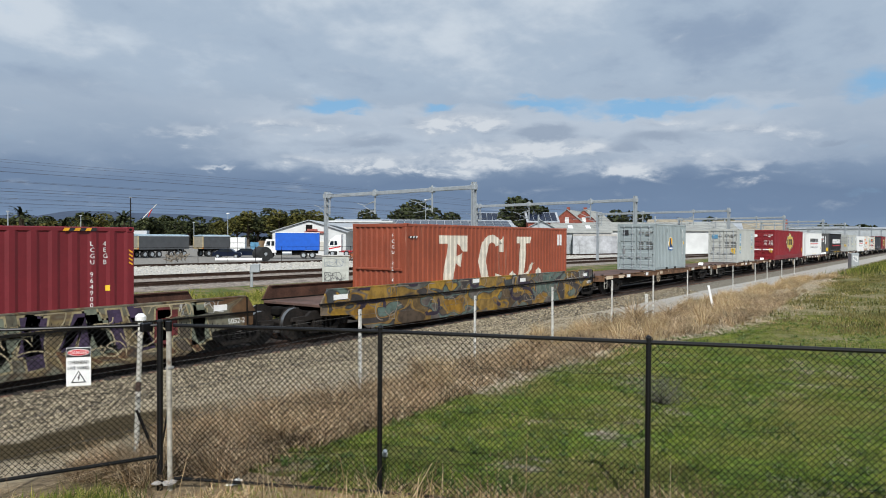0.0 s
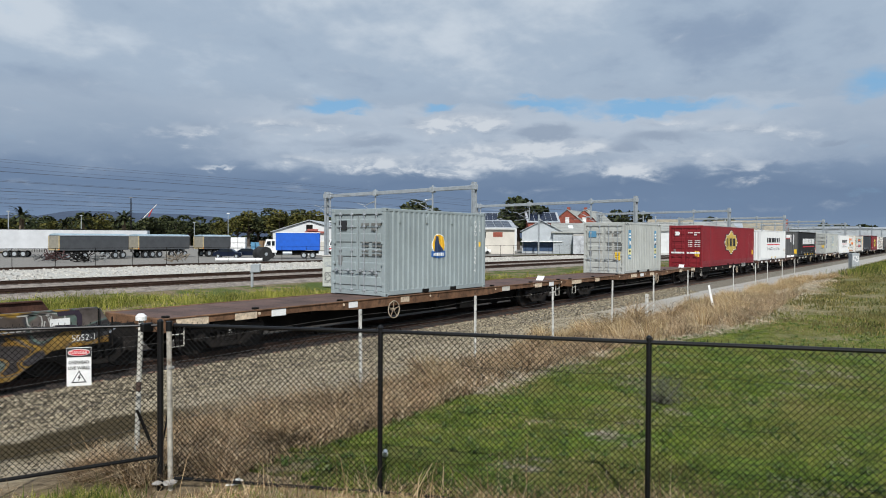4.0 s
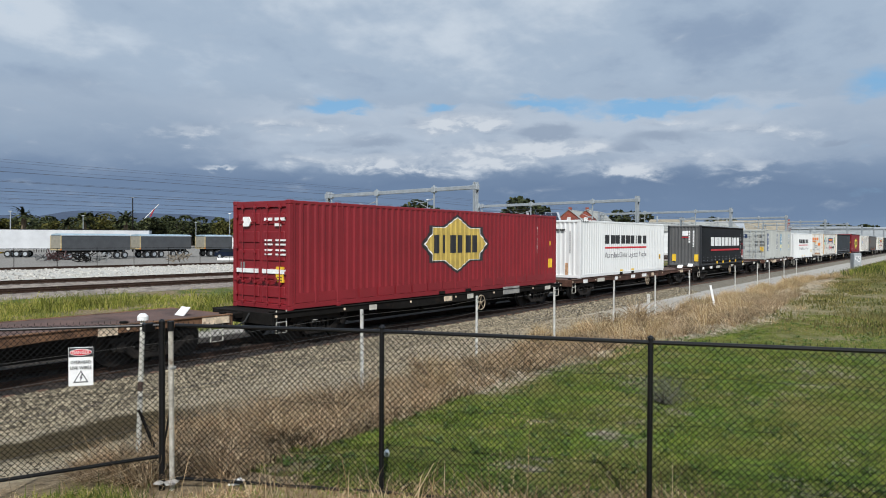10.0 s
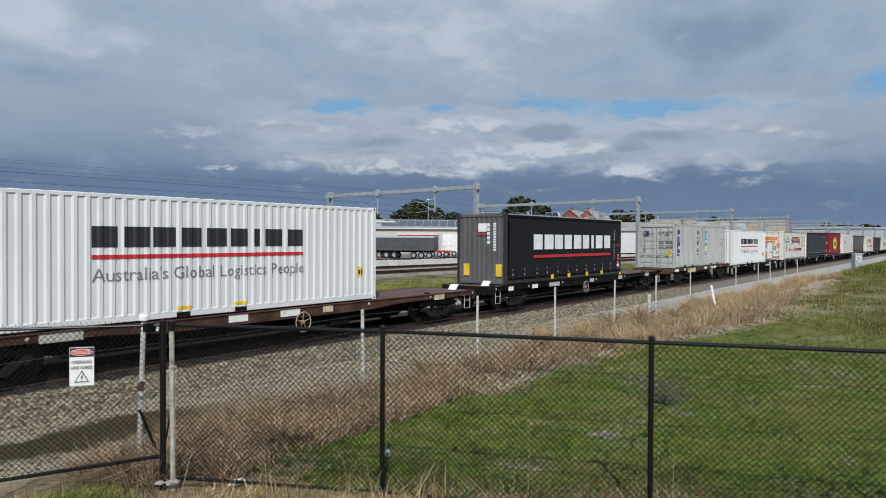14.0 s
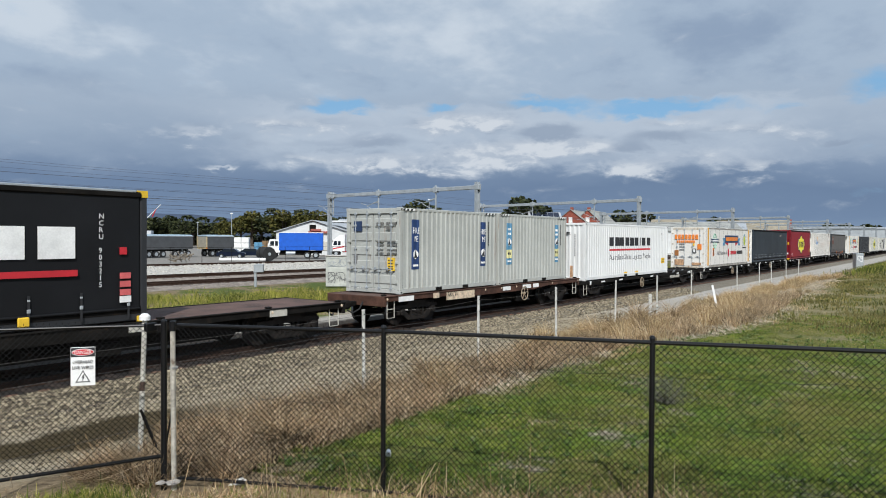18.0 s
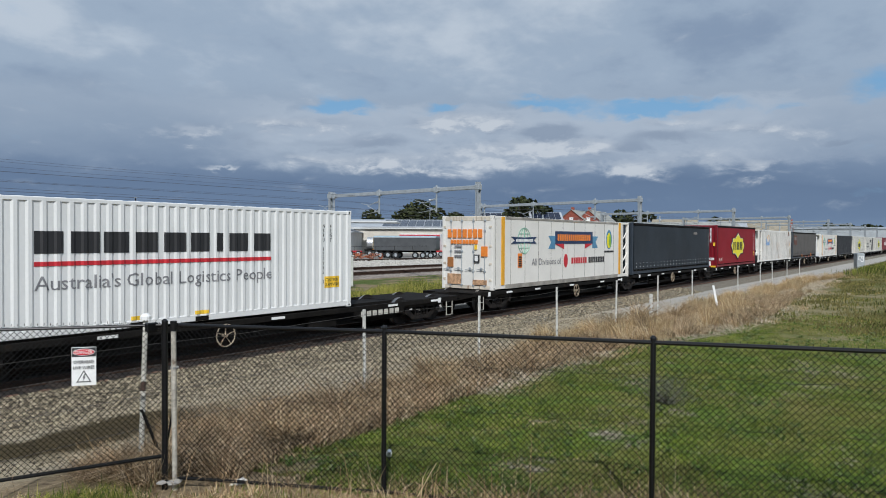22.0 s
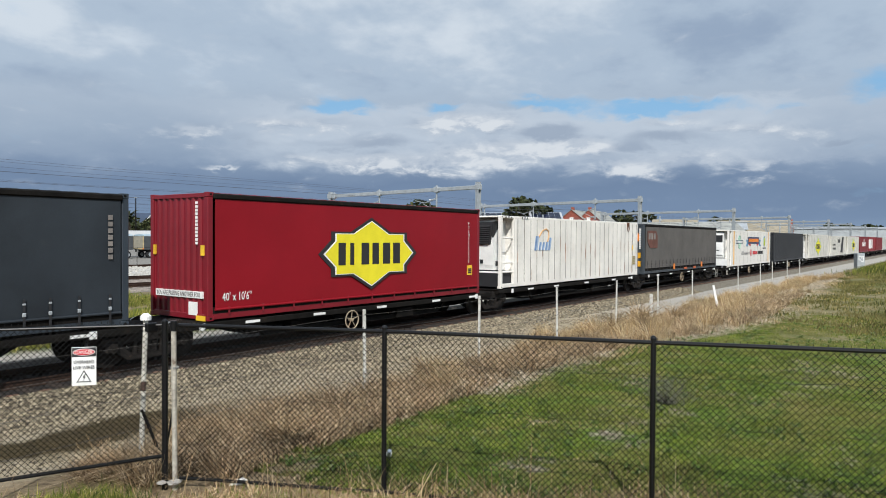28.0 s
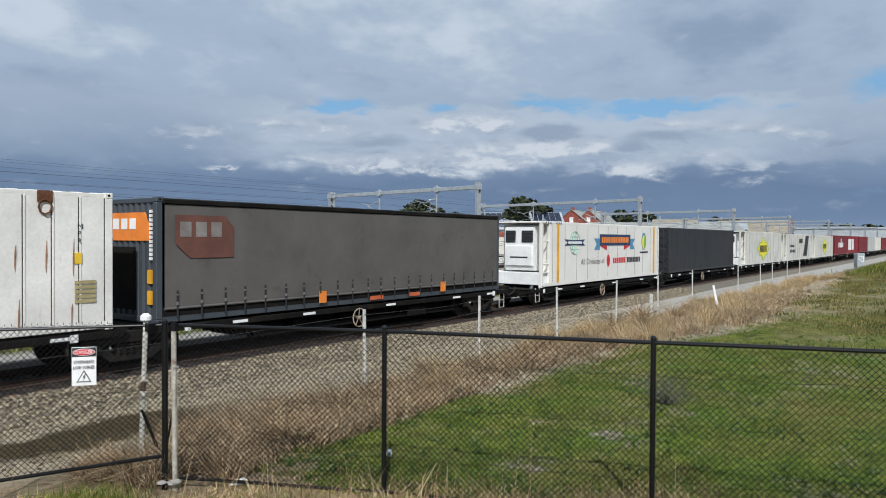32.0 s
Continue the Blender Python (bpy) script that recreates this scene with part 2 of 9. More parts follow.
# ---------- mesh helpers ----------
class MB:
    """A small mesh collector."""

    def __init__(self):
        self.v, self.f = [], []

    def add(self, vs, fs):
        n = len(self.v)
        self.v += [tuple(p) for p in vs]
        self.f += [tuple(n + i for i in q) for q in fs]
        return self

    def box(self, x0, y0, z0, x1, y1, z1, c=0.0):
        """A box, with chamfered edges where c is given."""
        c = min(c, abs(x1 - x0) / 2.01, abs(y1 - y0) / 2.01, abs(z1 - z0) / 2.01)
        if c <= 0:
            return self.add([(x0, y0, z0), (x1, y0, z0), (x1, y1, z0), (x0, y1, z0), (x0, y0, z1), (x1, y0, z1), (x1, y1, z1), (x0, y1, z1)],
                            [(0, 3, 2, 1), (4, 5, 6, 7), (0, 1, 5, 4), (1, 2, 6, 5), (2, 3, 7, 6), (3, 0, 4, 7)])
        ring = lambda z, i: [(x0 + i, y0 + c, z), (x0 + c, y0 + i, z), (x1 - c, y0 + i, z), (x1 - i, y0 + c, z), (x1 - i, y1 - c, z), (x1 - c, y1 - i, z), (x0 + c, y1 - i, z), (x0 + i, y1 - c, z)]
        inner = lambda z: [(x0 + c, y0 + c, z)] * 2 + [(x1 - c, y0 + c, z)] * 2 + [(x1 - c, y1 - c, z)] * 2 + [(x0 + c, y1 - c, z)] * 2
        cap0 = [(x0 + c, y0 + c, z0), (x1 - c, y0 + c, z0), (x1 - c, y1 - c, z0), (x0 + c, y1 - c, z0)]
        cap1 = [(x, y, z1) for x, y, _ in cap0]
        vs = cap0 + ring(z0 + c, 0) + ring(z1 - c, 0) + cap1
        fs = [(3, 2, 1, 0), (20, 21, 22, 23)]
        fs += [(4 + i, 4 + (i + 1) % 8, 12 + (i + 1) % 8, 12 + i) for i in range(8)]
        for k in range(4):
            a, b2 = 4 + 2 * k, 4 + 2 * k + 1
            fs += [(k, b2, a), (k, (k + 1) % 4, 4 + (2 * k + 2) % 8, b2)]
            a, b2 = 12 + 2 * k, 12 + 2 * k + 1
            fs += [(20 + k, a, b2), (20 + k, b2, 12 + (2 * k + 2) % 8, 20 + (k + 1) % 4)]
        return self.add(vs, fs)

    def cyl(self, p0, p1, r0, r1=None, n=8, caps=True):
        p0, p1 = Vector(p0), Vector(p1)
        r1 = r0 if r1 is None else r1
        d = (p1 - p0).normalized()
        a = d.orthogonal().normalized()
        b = d.cross(a)
        vs = []
        for p, r in ((p0, r0), (p1, r1)):
            vs += [p + (a * math.cos(2 * math.pi * i / n) + b * math.sin(2 * math.pi * i / n)) * r for i in range(n)]
        fs = [(i, (i + 1) % n, n + (i + 1) % n, n + i) for i in range(n)]
        if caps:
            fs += [tuple(range(n - 1, -1, -1)), tuple(range(n, 2 * n))]
        return self.add(vs, fs)

    def prism(self, pts, axis, a0, a1):
        """A polygon given in the two other axes, pushed along axis from a0 to a1."""
        n = len(pts)
        put = {"x": lambda p, a: (a, p[0], p[1]), "y": lambda p, a: (p[0], a, p[1]), "z": lambda p, a: (p[0], p[1], a)}[axis]
        vs = [put(p, a0) for p in pts] + [put(p, a1) for p in pts]
        fs = [tuple(range(n)), tuple(range(2 * n - 1, n - 1, -1))]
        fs += [(i, n + i, n + (i + 1) % n, (i + 1) % n) for i in range(n)]
        return self.add(vs, fs)

    def tube(self, pts, r, n=6):
        """A bent tube through the points."""
        P = [Vector(p) for p in pts]
        k = len(P)
        shut = (P[0] - P[-1]).length < 1e-6
        base = len(self.v)
        a = None
        for i, p in enumerate(P):
            d = (P[min(i + 1, k - 1)] - P[max(i - 1, 0)])
            if shut and i in (0, k - 1):
                d = P[1] - P[-2]
            d.normalize()
            if a is None:
                a = d.orthogonal().normalized()
            a = (a - d * a.dot(d)).normalized()
            b = d.cross(a)
            self.v += [tuple(p + (a * math.cos(2 * math.pi * j / n) + b * math.sin(2 * math.pi * j / n)) * r) for j in range(n)]
        for i in range(k - 1):
            for j in range(n):
                q = base + i * n
                self.f.append((q + j, q + (j + 1) % n, q + n + (j + 1) % n, q + n + j))
        if not shut:
            self.f += [tuple(base + j for j in range(n - 1, -1, -1)), tuple(base + (k - 1) * n + j for j in range(n))]
        return self

    def blob(self, c, r, seg=6, rings=4, jit=0.25, rng=random):
        """A rough lump."""
        vs, fs = [], []
        for i in range(rings + 1):
            th = math.pi * i / rings
            for j in range(seg):
                ph = 2 * math.pi * j / seg
                k = 1 + rng.uniform(-jit, jit)
                vs.append((c[0] + r[0] * k * math.sin(th) * math.cos(ph), c[1] + r[1] * k * math.sin(th) * math.sin(ph), c[2] + r[2] * k * math.cos(th)))
        for i in range(rings):
            for j in range(seg):
                fs.append((i * seg + j, (i + 1) * seg + j, (i + 1) * seg + (j + 1) % seg, i * seg + (j + 1) % seg))
        return self.add(vs, fs)

    def mesh(self, name, material=None, smooth=False):
        me = bpy.data.meshes.new(name)
        me.from_pydata(self.v, [], self.f)
        if smooth:
            me.shade_smooth()
        if material:
            me.materials.append(material)
        me.update()
        bm = bmesh.new()
        bm.from_mesh(me)
        if len(bm.faces) < 4000:
            bmesh.ops.recalc_face_normals(bm, faces=bm.faces)
        bm.to_mesh(me)
        bm.free()
        return me


def part(name, mb, material, parent, label="", smooth=False, at=None):
    """One mesh object under a thing or a part."""
    ob = new(name, mb if isinstance(mb, bpy.types.Mesh) else mb.mesh(name, material, smooth))
    ob.parent = parent
    if at is not None:
        ob.matrix_basis = at
    if label:
        ob["label"] = label
    return ob


def thing(name, m, label, category, group="", kind=""):
    """An empty at the base of a thing."""
    ob = new(name)
    ob.empty_display_size = 0.2
    ob.matrix_basis = m
    return tagged(ob, label, category, group, kind)


def solo(name, mb, material, label, category="", group="", kind="", smooth=False, at=None):
    ob = new(name, mb.mesh(name, material, smooth))
    if at is not None:
        ob.matrix_basis = at
    return tagged(ob, label, category, group, kind)


def text_mesh(body, size, depth=0.0015, width=None, align="LEFT"):
    """Lettering in the built-in font, in the x-z plane, facing -y."""
    cu = bpy.data.curves.new("lettering", "FONT")
    cu.body, cu.size, cu.extrude, cu.resolution_u = body, size, depth, 2
    cu.align_x = align
    ob = bpy.data.objects.new("lettering", cu)
    scene.collection.objects.link(ob)
    bpy.context.view_layer.update()
    me = bpy.data.meshes.new_from_object(ob)
    bpy.data.objects.remove(ob)
    k = 1.0
    if width:
        xs = [v.co.x for v in me.vertices]
        k = width / max(0.01, max(xs) - min(xs))
    me.transform(Matrix.Rotation(radians(90), 4, "X") @ Matrix.Diagonal((k, 1, 1, 1)))
    return me


def lettering(body, size, x, y, z, material, parent, width=None, turn=0, label="", align="LEFT"):
    """turn: 0 faces -y, 90 faces -x."""
    me = text_mesh(body, size, width=width, align=align)
    me.materials.append(material)
    return part("lettering", me, material, parent, label, at=pose(x, y, z, 0, 0, -turn))
# ---------- ground ----------
def gz(x, y):
    """Height of the ground."""
    ys = (-400, 6.2, 7.6, 9.0, 10.5, 13.4, 400)
    zs = (0.17, 0.17, 0.04, -0.16, -0.3, -0.36, -0.3)
    z = float(np.interp(y, ys, zs))
    if x < 30 and y < 14:
        z += 0.05 * noise.noise(Vector((x * 0.5, y * 0.5, 0)))
    # a grassy mound beside the far cabinet
    z += 0.75 * math.exp(-((x - 74) / 7) ** 2 - ((y - 4.0) / 2.2) ** 2)
    return z


def ground_material():
    m = bpy.data.materials.new("mixed_ground")
    m.use_nodes = True
    nt = m.node_tree
    N, Lk = nt.nodes.new, nt.links.new
    b = nt.nodes["Principled BSDF"]
    b.inputs["Roughness"].default_value = 0.95
    b.inputs["Specular IOR Level"].default_value = 0.2
    tc = N("ShaderNodeTexCoord")
    P = tc.outputs["Object"]
    sep = N("ShaderNodeSeparateXYZ")
    Lk(P, sep.inputs[0])

    def nz(s, d=4, rg=0.6):
        n = N("ShaderNodeTexNoise")
        n.inputs["Scale"].default_value, n.inputs["Detail"].default_value, n.inputs["Roughness"].default_value = s, d, rg
        Lk(P, n.inputs["Vector"])
        return n.outputs["Fac"]

    def ramp(fac, *stops):
        r = N("ShaderNodeValToRGB")
        while len(r.color_ramp.elements) < len(stops):
            r.color_ramp.elements.new(0.5)
        for e, (p, c) in zip(r.color_ramp.elements, stops):
            e.position, e.color = p, (*c, 1)
        Lk(fac, r.inputs[0])
        return r.outputs[0]

    def mth(op, a, bb, clamp=False):
        k = N("ShaderNodeMath")
        k.operation, k.use_clamp = op, clamp
        for i, v in enumerate((a, bb)):
            if isinstance(v, (int, float)):
                k.inputs[i].default_value = v
            else:
                Lk(v, k.inputs[i])
        return k.outputs[0]

    def mix(f, a, c):
        x = N("ShaderNodeMix")
        x.data_type = "RGBA"
        Lk(f, x.inputs[0]), Lk(a, x.inputs[6]), Lk(c, x.inputs[7])
        return x.outputs[2]

    def step(v, a, bb):
        r = N("ShaderNodeMapRange")
        r.inputs[1].default_value, r.inputs[2].default_value = a, bb
        Lk(v, r.inputs[0])
        return r.outputs[0]
    wob = mth("MULTIPLY", mth("SUBTRACT", nz(0.45), 0.5), 2.2)
    wob2 = mth("MULTIPLY", mth("SUBTRACT", nz(2.3), 0.5), 0.7)
    y = mth("ADD", sep.outputs[1], mth("ADD", wob, wob2))
    x = mth("ADD", sep.outputs[0], wob)
    fine = nz(28, 4)
    coarse = nz(7, 5, 0.65)
    grass = mix(step(nz(0.8, 6, 0.7), 0.44, 0.60), ramp(coarse, (0.35, (0.026, 0.048, 0.004)), (0.65, (0.12, 0.18, 0.017))), ramp(coarse, (0.3, (0.075, 0.080, 0.012)), (0.7, (0.20, 0.19, 0.045))))
    bare = ramp(nz(9, 5), (0.35, (0.13, 0.105, 0.075)), (0.65, (0.32, 0.28, 0.21)))
    grass = mix(step(nz(0.62, 7, 0.78), 0.55, 0.64), grass, bare)
    thatch = ramp(coarse, (0.28, (0.06, 0.042, 0.024)), (0.72, (0.34, 0.26, 0.16)))
    gravel = ramp(nz(40, 3), (0.3, (0.15, 0.125, 0.085)), (0.7, (0.42, 0.365, 0.265)))
    gravel = mix(step(nz(0.7, 4), 0.45, 0.65), gravel, ramp(fine, (0.3, (0.24, 0.20, 0.13)), (0.7, (0.40, 0.335, 0.225))))
    gravel = mix(step(x, 24.0, 40.0), gravel, ramp(fine, (0.3, (0.28, 0.265, 0.235)), (0.7, (0.45, 0.43, 0.39))))
    damp = ramp(nz(6, 4), (0.3, (0.030, 0.022, 0.009)), (0.7, (0.075, 0.056, 0.025)))
    dampf = mth("MULTIPLY", mth("MULTIPLY", step(y, 10.7, 11.0), step(y, 12.35, 12.05)), step(x, 10.5, 7.5))
    gravel = mix(dampf, gravel, damp)
    yard = ramp(nz(3, 5), (0.35, (0.17, 0.16, 0.145)), (0.65, (0.27, 0.255, 0.23)))
    verge = mix(step(nz(0.4, 5), 0.46, 0.58), ramp(fine, (0.3, (0.04, 0.06, 0.010)), (0.7, (0.10, 0.13, 0.026))), thatch)
    open_field = mix(step(nz(0.3, 8, 0.75), 0.44, 0.66), ramp(nz(1.3, 6, 0.7), (0.3, (0.045, 0.052, 0.009)), (0.7, (0.14, 0.138, 0.032))), ramp(coarse, (0.3, (0.14, 0.115, 0.06)), (0.7, (0.36, 0.30, 0.19))))
    grass = mix(step(x, 19.0, 24.0), grass, open_field)
    c = mix(step(y, 7.0, 7.5), grass, thatch)
    c = mix(step(x, 5.4, 6.6), thatch, c)
    c = mix(step(y, 9.7, 10.4), c, gravel)
    # train's shadow beyond the track, painted as a dark band up to the gravel
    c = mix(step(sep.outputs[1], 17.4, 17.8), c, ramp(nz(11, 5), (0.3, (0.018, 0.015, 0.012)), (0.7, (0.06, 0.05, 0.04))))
    c = mix(step(mth("ADD", sep.outputs[1], wob2), 19.9, 20.3), c, ramp(nz(18, 5), (0.3, (0.20, 0.185, 0.16)), (0.7, (0.46, 0.43, 0.38))))
    c = mix(step(y, 21.2, 21.9), c, verge)
    c = mix(step(y, 70.0, 71.0), c, yard)
    far = ramp(nz(0.02, 4), (0.4, (0.05, 0.06, 0.02)), (0.6, (0.14, 0.12, 0.07)))
    c = mix(step(sep.outputs[1], 260.0, 280.0), c, far)
    Lk(c, b.inputs["Base Color"])
    bp = N("ShaderNodeBump")
    bp.inputs["Strength"].default_value, bp.inputs["Distance"].default_value = 0.6, 0.05
    Lk(nz(22, 5), bp.inputs["Height"])
    Lk(bp.outputs[0], b.inputs["Normal"])
    return m


def make_ground():
    xs = sorted(set([-3000, -800, -200, -60, -20] + [i * 0.6 for i in range(-12, 60)] + [36 + i * 2.5 for i in range(20)] + [100, 140, 200, 300, 500, 900, 3000]))
    ys = sorted(set([-3000, -500, -100, -30, -10] + [i * 0.5 for i in range(-8, 31)] + [15.6, 17, 19, 22, 27, 32, 40, 60, 90, 150, 300, 700, 3000]))
    vs = [(x, y, gz(x, y)) for x in xs for y in ys]
    k = len(ys)
    fs = [(i * k + j, (i + 1) * k + j, (i + 1) * k + j + 1, i * k + j + 1) for i in range(len(xs) - 1) for j in range(k - 1)]
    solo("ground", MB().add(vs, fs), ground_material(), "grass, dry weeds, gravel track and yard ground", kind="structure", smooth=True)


make_ground()
STONE = mat("pale_ballast_stone", (0.165, 0.146, 0.112), 0.9, var=0.5, scale=14, fine=30, bump=0.8)
STONE_W = mat("white_gravel", (0.44, 0.42, 0.38), 0.95, var=0.3, scale=5, fine=30, bump=0.6)
OLDBED = mat("brown_ballast", (0.10, 0.078, 0.062), 0.95, var=0.35, scale=3, fine=30, bump=0.6)


def island_stone():
    """Stone that changes from piece to piece."""
    m = bpy.data.materials.new("ballast_pieces")
    m.use_nodes = True
    nt = m.node_tree
    N, Lk = nt.nodes.new, nt.links.new
    b = nt.nodes["Principled BSDF"]
    b.inputs["Roughness"].default_value = 0.9
    g = N("ShaderNodeNewGeometry")
    r = N("ShaderNodeValToRGB")
    r.color_ramp.elements[0].color, r.color_ramp.elements[1].color = (0.042, 0.033, 0.021, 1), (0.42, 0.36, 0.25, 1)
    e = r.color_ramp.elements.new(0.5)
    e.color = (0.19, 0.16, 0.108, 1)
    Lk(g.outputs["Random Per Island"], r.inputs[0])
    Lk(r.outputs[0], b.inputs["Base Color"])
    return m


def scatter_stones(name, n, place, size, material, seed, label):
    """Many small angular stones in one mesh."""
    rng = np.random.RandomState(seed)
    base = np.array([(-1, -1, -1), (1, -1, -1), (1, 1, -1), (-1, 1, -1), (-0.8, -0.8, 1), (0.8, -0.8, 1), (0.8, 0.8, 1), (-0.8, 0.8, 1)], float)
    quad = np.array([(4, 5, 6, 7), (0, 1, 5, 4), (1, 2, 6, 5), (2, 3, 7, 6), (3, 0, 4, 7)])
    V, F = [], []
    for i in range(n):
        x, y, z = place(rng)
        s = size * rng.uniform(0.55, 1.35)
        v = base * (1 + rng.uniform(-0.45, 0.45, (8, 3))) * s * np.array([1.0, 0.85, 0.6]) * 0.5
        a = rng.uniform(0, 6.3)
        tlt = rng.uniform(-0.6, 0.6)
        ca, sa, ct, st = math.cos(a), math.sin(a), math.cos(tlt), math.sin(tlt)
        v = v @ np.array([(ca, sa, 0), (-sa, ca, 0), (0, 0, 1)]) @ np.array([(1, 0, 0), (0, ct, st), (0, -st, ct)])
        V.append(v + (x, y, z))
        F.append(quad + 8 * i)
    me = bpy.data.meshes.new(name)
    me.from_pydata(np.concatenate(V).tolist(), [], np.concatenate(F).tolist())
    me.materials.append(material)
    return tagged(new(name, me), label, "ballast", kind="stuff")


def bed_z(y):
    """Ballast surface of the running track."""
    return float(np.interp(abs(y - YC0), (0, 1.6, 2.05, 3.3), (-0.17, -0.17, -0.2, -0.42)))


YC0 = 16.26


def rail_pair(yf, x0, x1, step, top, name, label, sleeper_m, gauge=1.435, sl=0.6, sl_len=2.5, sleepers=True):
    """Two rails and their sleepers along the line y = yf(x)."""
    n = int((x1 - x0) / step)
    for sgn in (-1, 1):
        m = MB()
        prof = [(-0.07, -0.16), (0.07, -0.16), (0.07, -0.145), (0.012, -0.13), (0.012, -0.04), (0.035, -0.03), (0.035, 0.0), (-0.035, 0.0), (-0.035, -0.03), (-0.012, -0.04), (-0.012, -0.13), (-0.07, -0.145)]
        vs = []
        for i in range(n + 1):
            x = x0 + (x1 - x0) * i / n
            y = yf(x) + sgn * gauge / 2
            vs += [(x, y + a, top + c) for a, c in prof]
        k = len(prof)
        fs = [(i * k + j, (i + 1) * k + j, (i + 1) * k + (j + 1) % k, i * k + (j + 1) % k) for i in range(n) for j in range(k)]
        solo(name, m.add(vs, fs), RAILTOP, label, kind="structure")
    if sleepers:
        m = MB()
        for i in range(int((x1 - x0) / sl)):
            x = x0 + i * sl
            y = yf(x)
            m.box(x - 0.12, y - sl_len / 2, top - 0.28, x + 0.12, y + sl_len / 2, top - 0.15, 0.02)
            for sgn in (-1, 1):
                m.box(x - 0.06, y + sgn * gauge / 2 - 0.14, top - 0.16, x + 0.06, y + sgn * gauge / 2 + 0.14, top - 0.125)
        tagged(new("sleepers", m.mesh("sleepers", sleeper_m)), "weathered sleepers bedded in the ballast", "sleepers", kind="stuff")


def make_running_track():
    m = MB()
    m.prism([(YC0 - 3.3, -0.42), (YC0 - 2.05, -0.2), (YC0 - 1.6, -0.175), (YC0 + 1.6, -0.175), (YC0 + 1.95, -0.2), (YC0 + 2.5, -0.42)], "x", -80, 480)
    solo("ballast_bed", m, STONE, "pale grey stone ballast bed of the running track", kind="structure")
    # black colour holds both oil stain and the shade under the train
    solo("stained_bed", MB().prism([(YC0 - 1.58, -0.174), (YC0 - 1.36, -0.168), (YC0 + 1.6, -0.168), (YC0 + 1.95, -0.192), (YC0 + 2.52, -0.415)], "x", -80, 480), mat("oily_shaded_ballast", (0.013, 0.010, 0.008), 0.95, var=0.5, scale=6, fine=30, bump=0.8), "oily ballast from the near rail to the far shoulder, coloured black for the train's shade", kind="structure")
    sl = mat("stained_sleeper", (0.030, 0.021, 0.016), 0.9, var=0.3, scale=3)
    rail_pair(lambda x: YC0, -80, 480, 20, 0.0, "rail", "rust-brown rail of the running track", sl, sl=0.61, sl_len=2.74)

    ends = MB()
    for i in range(230):
        x = -6 + i * 0.61
        ends.box(x - 0.11, YC0 - 1.5, -0.3, x + 0.11, YC0 - 1.37, -0.135, 0.015)
    tagged(new("sleeper_ends", ends.mesh("sleeper_ends", mat("rusty_sleeper_end", (0.13, 0.07, 0.045), 0.9, var=0.4, scale=5))), "rust-brown sleeper ends along the ballast edge", "sleepers", kind="stuff")

    def near(rng):
        x = rng.uniform(0.5, 46) if rng.rand() < 0.35 else rng.uniform(1.5, 24)
        y = rng.uniform(12.85, 14.72)
        return x, y, bed_z(y) + rng.uniform(0.0, 0.03)
    scatter_stones("ballast_stones", 36000, near, 0.056, island_stone(), 5, "loose pale angular ballast stones beside the rail")

    def path(rng):
        x, y = rng.uniform(2, 30), 10.0 + 3.0 * rng.rand() ** 0.6
        while x < 9.5 and 10.8 < y < 12.3:
            x, y = rng.uniform(2, 30), 10.0 + 3.0 * rng.rand()
        return x, y, gz(x, y) + 0.004
    scatter_stones("track_gravel", 7000, path, 0.04, MATS_ISLAND[0], 6, "small stones strewn on the gravel track")


MATS_ISLAND = [island_stone()]
make_running_track()
# ---------- the goods train ----------
YC = 16.26                      # centre line of the running track
TRAIN = []                      # (thing, distance at the start, height)
WHEELS = []


def run_s(t):
    """Metres the train has run after t seconds."""
    return 6.303 * t + 0.02067 * t * t + 0.000081 * t ** 3


def on_train(ob, s, z=0.0):
    ob.matrix_basis = pose(s, YC, z)
    TRAIN.append((ob, s, z))
    return ob


def corr(mb, a0, a1, b, z0, z1, side=-1, axis="x", period=0.278, depth=0.03, thick=0.004):
    """A corrugated sheet between a0 and a1 along axis; its outer folds lie at b."""
    n = max(1, round((a1 - a0) / period))
    p = (a1 - a0) / n
    prof = []
    for i in range(n):
        q = a0 + i * p
        prof += [(q, 0), (q + p * 0.26, 0), (q + p * 0.43, depth), (q + p * 0.83, depth)]
    prof.append((a1, 0))
    vs = []
    for q, d in prof:
        o = b - side * d
        for z in (z0, z1):
            vs.append((q, o, z) if axis == "x" else (o, q, z))
    k = len(prof)
    return mb.add(vs, [(2 * i, 2 * i + 2, 2 * i + 3, 2 * i + 1) for i in range(k - 1)])


def casting(mb, x, y, z):
    mb.box(x - 0.09, y - 0.082, z - 0.06, x + 0.09, y + 0.082, z + 0.06, 0.012)


